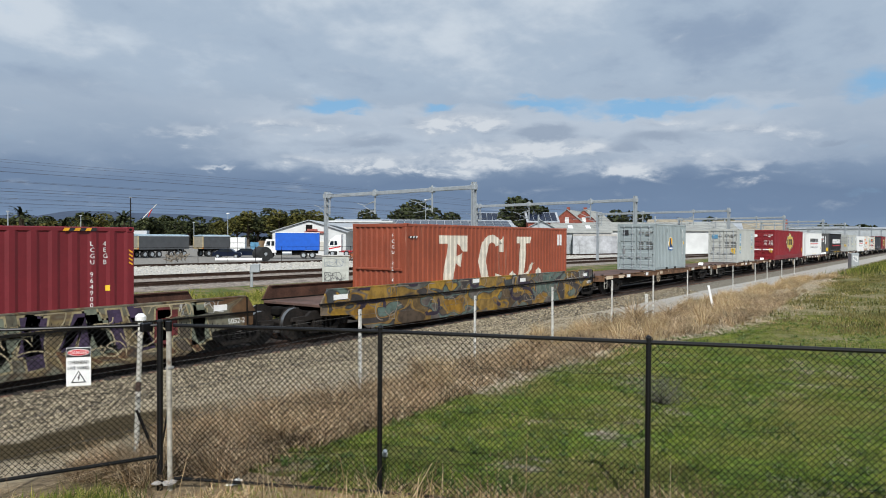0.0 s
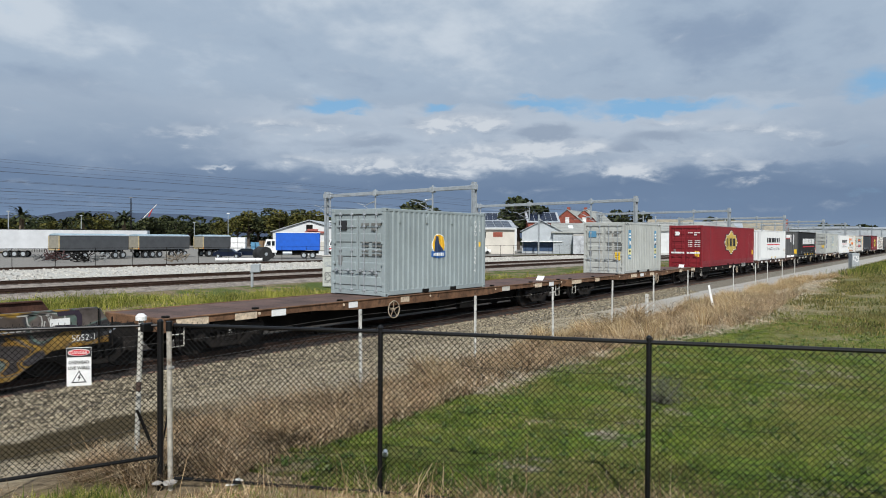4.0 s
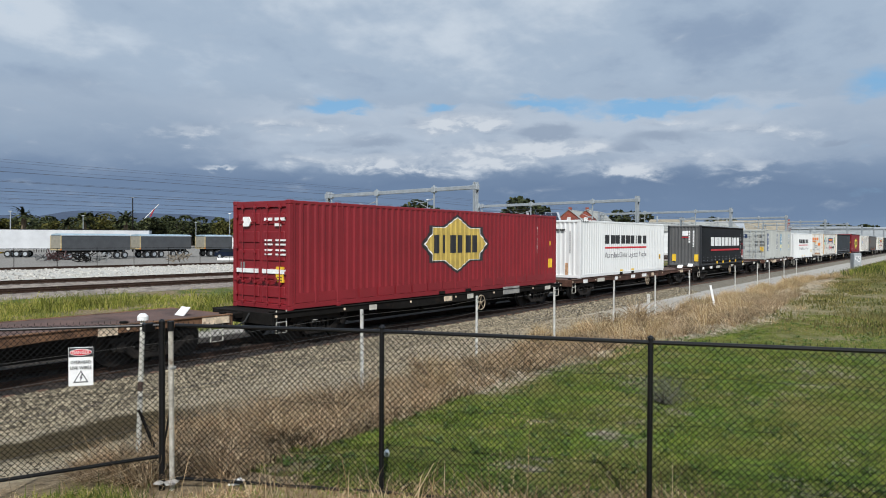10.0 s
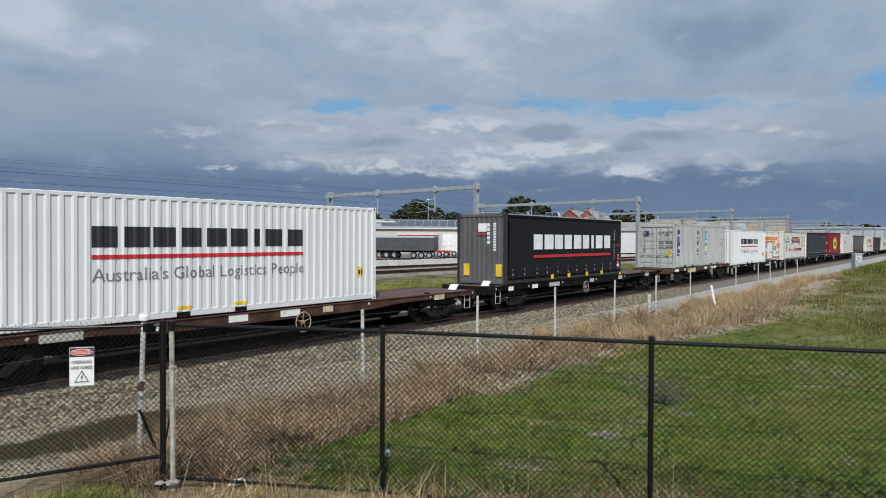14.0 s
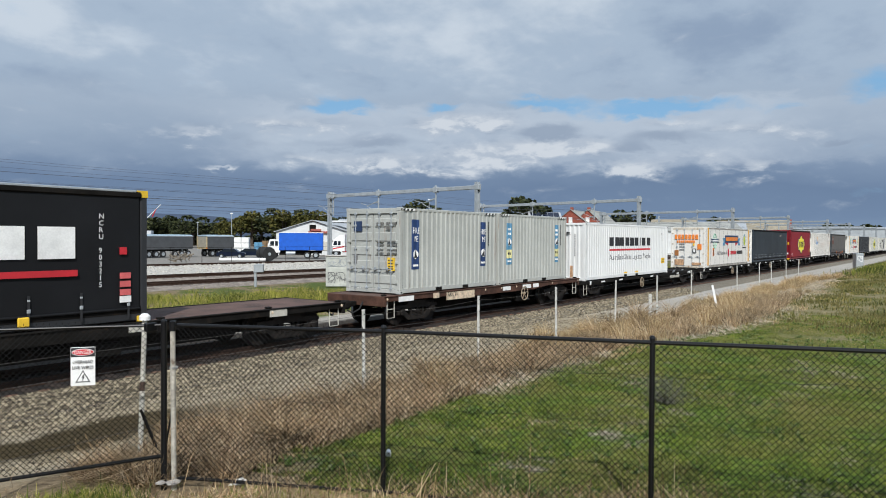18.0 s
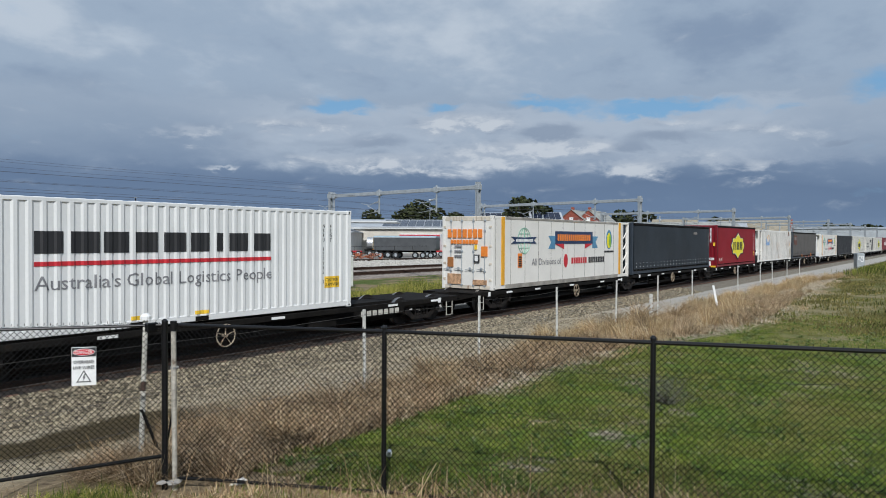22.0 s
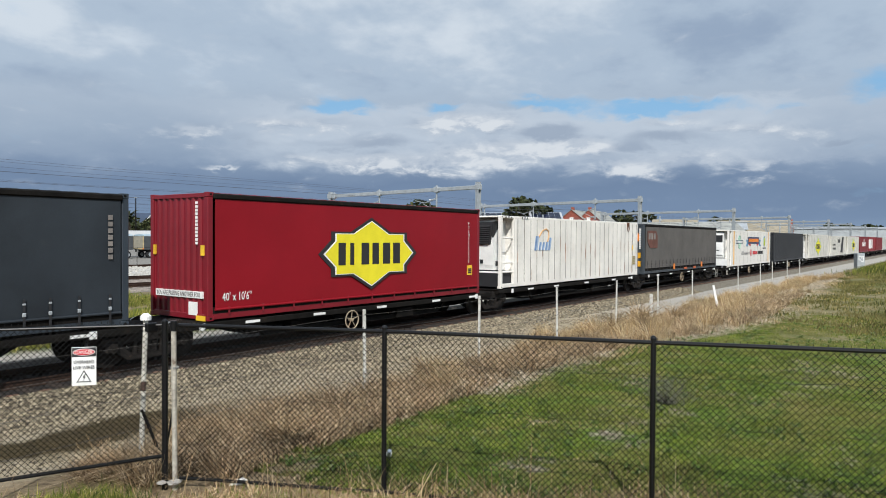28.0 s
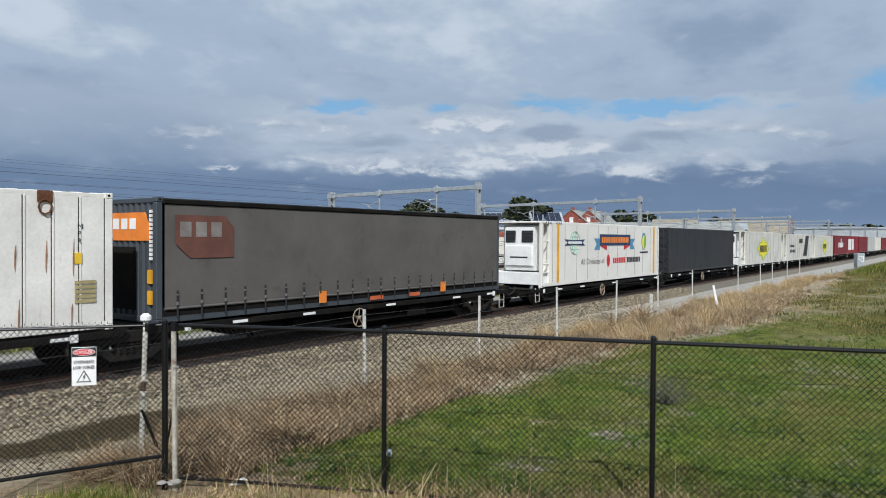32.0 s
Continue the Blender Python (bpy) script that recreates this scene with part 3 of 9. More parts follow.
def box_frame(th, L, H, W, material, posts=None):
    """Posts, rails, castings, floor of a container."""
    h = W / 2
    for x in ((0.08, L - 0.08) if posts is None else (0.08, posts, L - posts, L - 0.08)):
        for y in (-1, 1):
            part("corner_post", MB().box(x - 0.08, y * (h - 0.07) - 0.07, 0.12, x + 0.08, y * (h - 0.07) + 0.07, H - 0.12, 0.015), material, th)
            for z in (0.06, H - 0.06):
                m = MB()
                casting(m, min(max(x, 0.089), L - 0.089), y * (h - 0.078), z)
                part("corner_casting", m, material, th)
                if y < 0 and posts is None:
                    xx = min(max(x, 0.089), L - 0.089)
                    part("casting_hole", MB().prism([(xx + 0.035 * math.cos(a), z + 0.028 * math.sin(a)) for a in [i * math.pi / 4 for i in range(8)]], "y", -h - 0.0065, -h + 0.02), DARK, th)
    for y in (-1, 1):
        part("top_rail", MB().box(0.16, y * h - y * 0.06 - 0.05, H - 0.11, L - 0.16, y * h - y * 0.06 + 0.05, H - 0.02, 0.012), material, th)
        part("bottom_rail", MB().box(0.16, y * h - y * 0.055 - 0.045, 0.03, L - 0.16, y * h - y * 0.055 + 0.045, 0.19, 0.012), material, th)
    part("floor", MB().box(0.1, -h + 0.1, 0.13, L - 0.1, h - 0.1, 0.18), DARK, th)


def box_roof(th, L, H, W, material):
    m = MB()
    n = max(2, round(L / 0.42))
    p = (L - 0.2) / n
    for i in range(n):
        x = 0.1 + i * p
        m.box(x + p * 0.2, -W / 2 + 0.1, H - 0.055, x + p * 0.75, W / 2 - 0.1, H - 0.008, 0.01)
    m.box(0.05, -W / 2 + 0.06, H - 0.07, L - 0.05, W / 2 - 0.06, H - 0.045)
    part("roof", m, material, th)


def end_doors(th, L, H, W, material, bar, x=0.0, rows=5):
    """Double doors on the end that faces -x."""
    h = W / 2
    part("door_header", MB().box(x + 0.01, -h + 0.14, H - 0.2, x + 0.13, h - 0.14, H - 0.02, 0.01), material, th)
    part("door_sill", MB().box(x + 0.01, -h + 0.14, 0.02, x + 0.13, h - 0.14, 0.16, 0.01), material, th)
    for sgn in (-1, 1):
        y0, y1 = sorted((sgn * 0.012, sgn * (h - 0.15)))
        m = MB().box(x + 0.06, y0, 0.17, x + 0.1, y1, H - 0.21, 0.006)
        hh = (H - 0.5) / rows
        for i in range(rows):
            z = 0.28 + i * hh
            m.box(x + 0.028, y0 + 0.07, z + hh * 0.1, x + 0.07, y1 - 0.07, z + hh * 0.72, 0.02)
        d = part("door", m, material, th)
        for k in (0.22, 0.72):
            yy = y0 + (y1 - y0) * k
            b = part("locking_bar", MB().cyl((x - 0.005, yy, 0.1), (x - 0.005, yy, H - 0.1), 0.019, n=8), bar, d)
            for z in (0.18, 0.75, H * 0.52, H - 0.6, H - 0.2):
                part("bar_bracket", MB().box(x - 0.03, yy - 0.05, z - 0.035, x + 0.045, yy + 0.05, z + 0.035, 0.01), bar, d)
            part("door_handle", MB().tube([(x - 0.04, yy, 0.82), (x - 0.045, yy + 0.16, 0.84), (x - 0.045, yy + 0.36, 0.8)], 0.013).box(x - 0.05, yy + 0.1, 0.78, x - 0.01, yy + 0.2, 0.9, 0.01), bar, d)
        for z in (0.4, 1.05, 1.75, H - 0.45):
            yy = sgn * (h - 0.13)
            part("hinge", MB().box(x - 0.012, yy - 0.06, z - 0.05, x + 0.05, yy + 0.06, z + 0.05, 0.012), material, d)


def end_wall(th, L, H, W, material, x, side):
    m = corr(MB(), -W / 2 + 0.12, W / 2 - 0.12, x + (0.02 if side < 0 else -0.02), 0.15, H - 0.12, side=side, axis="y", period=0.25, depth=0.045)
    part("end_wall", m, material, th)
    a, b = sorted((x - side * 0.01, x - side * 0.11))
    part("end_header", MB().box(a, -W / 2 + 0.14, H - 0.13, b, W / 2 - 0.14, H - 0.02, 0.01), material, th)
    part("end_sill", MB().box(a, -W / 2 + 0.14, 0.02, b, W / 2 - 0.14, 0.16, 0.01), material, th)


def plate(th, x0, z0, x1, z1, material, y=-1.2205, name="label_plate", label="", parent=None):
    return part(name, MB().box(x0, y - 0.002, z0, x1, y + 0.02, z1), material, parent or th, label)


def eplate(th, y0, z0, y1, z1, material, x=-0.002, name="label_plate", label=""):
    return part(name, MB().box(x - 0.004, y0, z0, x + 0.05, y1, z1), material, th, label)


def bars_text(th, x0, z0, w, h, n, material, y=-1.2235, turn=False, name="printed_line"):
    """Writing too small to read, or a trade name: plain bars of its size."""
    m = MB()
    for i in range(n):
        if turn:
            a = z0 + h * i / n
            m.box(x0, y - 0.002, a, x0 + w, y + 0.01, a + h / n * 0.72)
        else:
            a = x0 + w * i / n
            m.box(a, y - 0.002, z0, a + w / n * 0.7, y + 0.01, z0 + h)
    ob = part(name, m, material, th)
    ob["kind"] = "stuff"
    return ob


def ebars(th, y0, z0, w, h, n, material, x=-0.004, turn=False):
    """Bars on the end; rising along -y is to the right as one looks along x."""
    m = MB()
    for i in range(n):
        if turn:
            a = z0 + h * i / n
            m.box(x - 0.002, y0 - w, a, x + 0.05, y0, a + h / n * 0.72)
        else:
            a = y0 - w * i / n
            m.box(x - 0.002, a - w / n * 0.7, z0, x + 0.05, a, z0 + h)
    ob = part("printed_line", m, material, th)
    ob["kind"] = "stuff"
    return ob


def poly_plate(th, pts, material, y, name="emblem", label="", depth=0.02):
    return part(name, MB().prism(pts, "y", y, y + depth), material, th, label)


def dry_box(label, s, z, L, H, paint, near="doors", W=2.44, posts=None, bar=None, period=0.278, group="containers on the train", pockets=True):
    th = thing("shipping_container", pose(s, YC, z), label, "container", group)
    box_frame(th, L, H, W, paint, posts)
    box_roof(th, L, H, W, paint)
    cuts = [0.16, L - 0.16] if posts is None else [0.16, posts - 0.08, posts + 0.08, L - posts - 0.08, L - posts + 0.08, L - 0.16]
    for sgn in (-1, 1):
        for a, b in zip(cuts[::2], cuts[1::2]):
            part("side_wall", corr(MB(), a, b, sgn * (W / 2 - 0.004), 0.17, H - 0.09, side=sgn, period=period), paint, th)
    if near == "doors":
        end_doors(th, L, H, W, paint, bar or GALV)
    else:
        end_wall(th, L, H, W, paint, 0.0, -1)
    end_wall(th, L, H, W, paint, L, 1)
    if pockets:
        for x in (L / 2 - 1.02, L / 2 + 0.66):
            part("fork_pocket", MB().box(x, -W / 2 - 0.006, 0.04, x + 0.36, -W / 2 + 0.1, 0.15), DARK, th)
    return on_train(th, s, z)


def drape(th, L, period=0.278, depth=0.03, posts=None):
    """Bends what is painted on a corrugated side into its folds."""
    spans = [(0.16, L - 0.16)] if posts is None else [(0.16, posts - 0.08), (posts + 0.08, L - posts - 0.08), (L - posts + 0.08, L - 0.16)]
    knots = [(-9.0, 0.0)]
    for a0, a1 in spans:
        n = max(1, round((a1 - a0) / period))
        p = (a1 - a0) / n
        for i in range(n):
            q = a0 + i * p
            knots += [(q, 0.0), (q + p * 0.26, 0.0), (q + p * 0.43, depth), (q + p * 0.83, depth)]
        knots.append((a1, 0.0))
    kx, kd = [k[0] for k in knots], [k[1] for k in knots]
    for ob in list(th.children):
        if ob.name.split(".")[0] not in ("lettering", "trade_mark_shape", "underline", "printed_line", "emblem", "label_plate", "poster"):
            continue
        o = ob.matrix_basis.translation
        me = ob.data
        xs = [v.co.x + o.x for v in me.vertices]
        if ob.matrix_basis.to_euler().z or max(v.co.y + o.y for v in me.vertices) > -1.1:
            continue
        bm = bmesh.new()
        bm.from_mesh(me)
        for k in kx:
            if min(xs) + 0.002 < k < max(xs) - 0.002:
                bmesh.ops.bisect_plane(bm, geom=bm.verts[:] + bm.edges[:] + bm.faces[:], plane_co=(k - o.x, 0, 0), plane_no=(1, 0, 0))
        for v in bm.verts:
            v.co.y += float(np.interp(v.co.x + o.x, kx, kd))
        bm.to_mesh(me)
        bm.free()


def hazard(th, x0, x1, H, W=2.44, mats=None):
    """Striped warning tape by the top corners."""
    n = 6
    for i in range(n):
        a = x0 + (x1 - x0) * i / n
        b = a + (x1 - x0) / n
        part("warning_tape", MB().add([(a, -W / 2 - 0.014, H - 0.1), (b, -W / 2 - 0.014, H - 0.1), (b + 0.04, -W / 2 - 0.014, H - 0.035), (a + 0.04, -W / 2 - 0.014, H - 0.035)], [(0, 1, 2, 3)]), (mats or (INK, LWHITE))[i % 2], th)


# emblems ------------------------------------------------------------------
def star_pts(cx, cz, w, h, k=1.0):
    """A long plate with a point above, below and at each side."""
    w, h = w * k, h * k
    a = [(-0.5, 0), (-0.385, 0.19), (-0.385, 0.3), (-0.2, 0.3), (0, 0.5), (0.2, 0.3), (0.385, 0.3), (0.385, 0.19), (0.5, 0)]
    pts = a + [(x, -z) for x, z in reversed(a[1:-1])]
    return [(cx + x * w, cz + z * h) for x, z in pts]


def star_emblem(th, cx, cz, w, h, y, ground, edge):
    poly_plate(th, star_pts(cx, cz, w, h), edge, y, "emblem", "dark-edged star-shaped plate", 0.03)
    poly_plate(th, star_pts(cx, cz, w, h, 0.915), LWHITE, y - 0.004, "emblem", "thin white border", 0.03)
    poly_plate(th, star_pts(cx, cz, w, h, 0.885), ground, y - 0.008, "emblem", "star-shaped plate", 0.03)
    for i, f in enumerate((0.75, 0.42, 0.85, 0.75, 0.85, 0.85)):
        a = cx - 0.325 * w + 0.11 * w * i
        part("trade_mark_shape", MB().box(a, y - 0.014, cz - 0.15 * h, a + 0.09 * w * f, y, cz + 0.15 * h), INK, th)


# wagons -------------------------------------------------------------------
_B = {}


def bogie_meshes():
    if _B:
        return _B
    m = MB()
    for y in (-1, 1):
        a, b = sorted((y * 0.93, y * 1.05))
        top = [(-1.16, 0.56), (-1.12, 0.66), (-0.6, 0.68), (-0.42, 0.8), (0.42, 0.8), (0.6, 0.68), (1.12, 0.66), (1.16, 0.56)]
        m.prism(top + [(0.7, 0.52), (0.38, 0.56), (-0.38, 0.56), (-0.7, 0.52)], "y", a, b)
        m.prism([(-0.98, 0.5), (-0.7, 0.52), (-0.36, 0.26), (0.36, 0.26), (0.7, 0.52), (0.98, 0.5), (0.5, 0.16), (-0.5, 0.16)], "y", a, b)
        for x in (-0.36, 0.3):
            m.box(x, a, 0.22, x + 0.07, b, 0.62)
        for x in (-0.875, 0.875):
            m.box(x - 0.16, a - 0.03, 0.34, x + 0.16, b + 0.05, 0.6, 0.04)
            m.cyl((x, y * 1.0, 0.46), (x, y * 1.12, 0.46), 0.11, n=12)
            m.cyl((x, y * 1.12, 0.46), (x, y * 1.135, 0.46), 0.05, n=8)
        for x in (-0.17, 0.0, 0.17):
            for k in range(5):
                m.cyl((x, y * 0.99, 0.27 + k * 0.055), (x, y * 0.99, 0.3 + k * 0.055), 0.075, n=8)
    m.box(-0.2, -1.0, 0.56, 0.2, 1.0, 0.78, 0.03)
    for x in (-1.05, 1.05):
        m.cyl((x * 0.36, -0.95, 0.32), (x * 0.36, 0.95, 0.32), 0.05, n=6)
    _B["frame"] = m.mesh("bogie", BOGIE)
    w = MB().cyl((0, -0.95, 0), (0, 0.95, 0), 0.075, n=10)
    for y in (-1, 1):
        w.cyl((0, y * 0.69, 0), (0, y * 0.71, 0), 0.49, 0.475, n=28)
        w.cyl((0, y * 0.71, 0), (0, y * 0.83, 0), 0.462, 0.455, n=28)
        w.cyl((0, y * 0.83, 0), (0, y * 0.85, 0), 0.13, 0.12, n=12)
        for k in range(5):      # lightening holes' rims
            an = 2 * math.pi * k / 5
            w.cyl((0.27 * math.cos(an), y * 0.825, 0.27 * math.sin(an)), (0.27 * math.cos(an), y * 0.838, 0.27 * math.sin(an)), 0.045, n=6)
    _B["wheel"] = w.mesh("wheelset", BOGIE)
    _B["wheel"].materials.append(STEELTREAD)
    for p in _B["wheel"].polygons:
        c = p.center
        if abs(math.hypot(c.x, c.z) - 0.458) < 0.012:
            p.material_index = 1
    hw = MB()
    R = 0.28
    ring = [(R * math.cos(2 * math.pi * i / 16), 0, R * math.sin(2 * math.pi * i / 16)) for i in range(17)]
    hw.tube(ring, 0.018, 5)
    for i in range(5):
        a = 2 * math.pi * i / 5 + 0.3
        hw.cyl((0, 0.03, 0), (R * math.cos(a), 0, R * math.sin(a)), 0.014, n=5)
    hw.cyl((0, -0.03, 0), (0, 0.12, 0), 0.045, n=8)
    _B["hand"] = hw.mesh("brake_wheel", mat("faded_brake_wheel_paint", (0.38, 0.31, 0.22), 0.7, var=0.3, dirt=RUST, dirt_amt=0.6))
    return _B


def bogie(wagon, x, rolls=True):
    B = bogie_meshes()
    b = part("bogie", B["frame"], None, wagon, at=pose(x, 0, 0))
    for dx in (-0.875, 0.875):
        w = part("wheelset", B["wheel"], None, b, at=pose(dx, 0, 0.46))
        if rolls:
            WHEELS.append((w, dx))
    return b


def coupler(wagon, x, side):
    m = MB().box(*sorted((x, x + side * 0.5))[:1], -0.09, 0.68, sorted((x, x + side * 0.5))[1], 0.09, 0.86, 0.03)
    e = x + side * 0.5
    m.box(e - 0.16, -0.17, 0.62, e + 0.16, 0.17, 0.9, 0.06)
    part("coupler", m, DARK, wagon)
    part("brake_hose", MB().tube([(x, -0.35, 0.85), (x + side * 0.2, -0.38, 0.62), (x + side * 0.45, -0.3, 0.5), (x + side * 0.6, -0.2, 0.62)], 0.025, 6), RUBBER, wagon)


def step_ladder(wagon, x, y=-1.22, material=None, z=0.95):
    m = MB().tube([(x, y, z), (x, y, z - 0.62), (x + 0.36, y, z - 0.62), (x + 0.36, y, z)], 0.017, 5)
    m.cyl((x, y, z - 0.33), (x + 0.36, y, z - 0.33), 0.015, n=5)
    part("shunter_step", m, material or OFFWHITE, wagon)


def flat_wagon(label, s, L, zd=1.02, body=None, deck=None, tags=(), rolls=True, wheel_x=None, seed=1):
    """Flat container wagon with fish-bellied side sills."""
    body, deck = body or BROWN, deck or DECK
    rng = random.Random(seed)
    th = thing("flat_wagon", pose(s, YC, 0), label, "railway wagon", "wagons of the train")
    for y in (-1, 1):
        a, b = sorted((y * 1.2, y * 1.29))
        part("side_sill", MB().prism([(0.35, zd - 0.03), (L - 0.35, zd - 0.03), (L - 0.35, zd - 0.18), (L * 0.76, zd - 0.19), (L * 0.68, zd - 0.29), (L * 0.32, zd - 0.29), (L * 0.24, zd - 0.19), (0.35, zd - 0.18)], "y", a, b), body, th)
        part("sill_flange", MB().box(0.3, y * 1.25 - 0.07, zd - 0.03, L - 0.3, y * 1.25 + 0.07, zd, 0.008), body, th)
    n = int(L // 2.4)
    open_at = {1} if body is DARK else set()
    for i in range(n):
        a, b = 0.4 + i * (L - 0.8) / n, 0.4 + (i + 1) * (L - 0.8) / n
        if i in open_at and zd > 0.9:
            part("deck_plate", MB().box(a, -0.35, zd - 0.05, b - 0.01, 0.35, zd - 0.012), deck, th)
            part("deck_beam", MB().box(a, -1.18, zd - 0.07, a + 0.25, 1.18, zd - 0.016), deck, th)
        else:
            part("deck_plate", MB().box(a + 0.01, -1.19, zd - 0.05, b - 0.01, 1.19, zd - 0.012), deck, th)
    part("centre_sill", MB().prism([(0.4, zd - 0.06), (L - 0.4, zd - 0.06), (L - 0.4, zd - 0.34), (L - 3.4, zd - 0.36), (L - 4.1, 0.3), (4.1, 0.3), (3.4, zd - 0.36), (0.4, zd - 0.34)], "y", -0.6, 0.6), DARK, th)
    for x in (0.28, L - 0.42):
        part("headstock", MB().box(x, -1.28, zd - 0.34, x + 0.14, 1.28, zd - 0.01, 0.015), body, th)
    for i in range(9):
        x = 3.2 + i * (L - 6.4) / 8
        part("cross_bearer", MB().box(x - 0.04, -1.2, zd - 0.3, x + 0.04, 1.2, zd - 0.06), DARK, th)
    part("brake_gear", MB().box(L * 0.42, -0.8, 0.34, L * 0.5, -0.2, 0.62, 0.04).cyl((L * 0.54, -0.75, 0.5), (L * 0.6, -0.75, 0.5), 0.16, n=10).cyl((3.4, -0.6, 0.42), (L - 3.4, -0.6, 0.42), 0.022, n=5).box(L * 0.6, -1.12, 0.3, L * 0.64, -0.9, 0.6, 0.02), DARK, th)
    for x in (0.35, 3.0, 6.2, L / 2 - 0.1, L - 6.4, L - 3.2, L - 0.55):
        part("twistlock", MB().box(x, -1.2, zd, x + 0.16, -1.06, zd + 0.05, 0.015), DARK, th)
        part("tie_ring", MB().cyl((x + 0.08, -1.31, zd - 0.1), (x + 0.08, -1.28, zd - 0.1), 0.04, n=8), CREAM, th)
    bogie(th, 2.3, rolls), bogie(th, L - 2.3, rolls)
    coupler(th, 0.3, -1), coupler(th, L - 0.3, 1)
    step_ladder(th, 0.5), step_ladder(th, L - 0.9)
    if rolls and wheel_x != -1:
        part("brake_wheel", bogie_meshes()["hand"], None, th, at=pose(wheel_x or L * 0.66, -1.33, zd - 0.42))
    for k, (x, w, h, mm) in enumerate(tags):
        part("placard", MB().box(x, -1.302, zd - 0.22, x + w, -1.285, zd - 0.22 + h, 0.003), mm, th)
    return on_train(th, s)


def spine_wagon(label, s, L, zd=0.84, ends=(True, True), rolls=True, name="skeletal_wagon", seed=2, marks=True, hand_at=0.44):
    """Skeletal container wagon: a spine, outriggers, thin side rails; close-coupled units share bogies."""
    th = thing(name, pose(s, YC, 0), label, "railway wagon", "wagons of the train")
    part("spine", MB().prism([(0.2, zd - 0.02), (L - 0.2, zd - 0.02), (L - 0.2, zd - 0.22), (L - 2.6, zd - 0.26), (L - 3.3, 0.3), (3.3, 0.3), (2.6, zd - 0.26), (0.2, zd - 0.22)], "y", -0.55, 0.55), DARK, th)
    for y in (-1, 1):
        part("truss_bar", MB().box(3.3, y * 0.98 - 0.03, 0.3, L - 3.3, y * 0.98 + 0.03, 0.42).prism([(3.0, zd - 0.1), (3.2, zd - 0.1), (3.5, 0.32), (3.3, 0.32)], "y", y * 0.98 - 0.03, y * 0.98 + 0.03).prism([(L - 3.2, zd - 0.1), (L - 3.0, zd - 0.1), (L - 3.3, 0.32), (L - 3.5, 0.32)], "y", y * 0.98 - 0.03, y * 0.98 + 0.03), DARK, th)
    for x in (0.35, 3.1, L / 2 - 3.1, L / 2, L / 2 + 3.1, L - 3.1, L - 0.55):
        part("outrigger", MB().prism([(-1.24, zd - 0.02), (1.24, zd - 0.02), (1.24, zd - 0.14), (0.38, zd - 0.34), (-0.38, zd - 0.34), (-1.24, zd - 0.14)], "x", x - 0.12, x + 0.16), DARK, th)
    for y in (-1, 1):
        a, b = sorted((y * 1.17, y * 1.25))
        part("side_rail", MB().box(0.3, a, zd - 0.17, L - 0.3, b, zd - 0.02, 0.01), DARK, th)
    part("deck_plate", MB().prism([(0.2, -1.2), (2.9, -1.2), (3.3, -0.5), (3.3, 0.5), (2.9, 1.2), (0.2, 1.2)], "z", zd - 0.03, zd - 0.005), DARK, th)
    part("deck_plate", MB().prism([(L - 0.2, -1.2), (L - 2.9, -1.2), (L - 3.3, -0.5), (L - 3.3, 0.5), (L - 2.9, 1.2), (L - 0.2, 1.2)], "z", zd - 0.03, zd - 0.005), DARK, th)
    part("brake_gear", MB().cyl((L * 0.42, -0.7, 0.42), (L * 0.5, -0.7, 0.42), 0.17, n=10).cyl((3.0, -0.62, 0.36), (L - 3.0, -0.62, 0.36), 0.022, n=5).box(L * 0.6, -1.1, 0.28, L * 0.66, -0.7, 0.62, 0.03).box(L * 0.3, -0.9, 0.3, L * 0.33, -0.5, 0.6, 0.03), DARK, th)
    if ends[0]:
        bogie(th, 2.2, rolls)
        coupler(th, 0.3, -1)
        step_ladder(th, 0.55, z=0.8)
    else:
        bogie(th, 0.0, rolls)
    if ends[1]:
        bogie(th, L - 2.2, rolls)
        coupler(th, L - 0.3, 1)
        step_ladder(th, L - 0.95, z=0.8)
    if rolls and hand_at:
        part("brake_wheel", bogie_meshes()["hand"], None, th, at=pose(L * hand_at, -1.3, zd - 0.38))
    if marks:
        for x in (2.6, 5.0, L * 0.52, L - 4.2, L - 1.9):
            part("reflector", MB().box(x, -1.262, zd - 0.13, x + 0.46, -1.248, zd - 0.06), LWHITE, th)
        for x in (1.2, L - 1.5):
            part("end_mark", MB().box(x, -1.264, zd - 0.19, x + 0.17, -1.25, zd - 0.02, 0.004).cyl((x + 0.08, -1.268, zd - 0.1), (x + 0.08, -1.262, zd - 0.1), 0.05, n=10), LWHITE, th)
    return on_train(th, s)


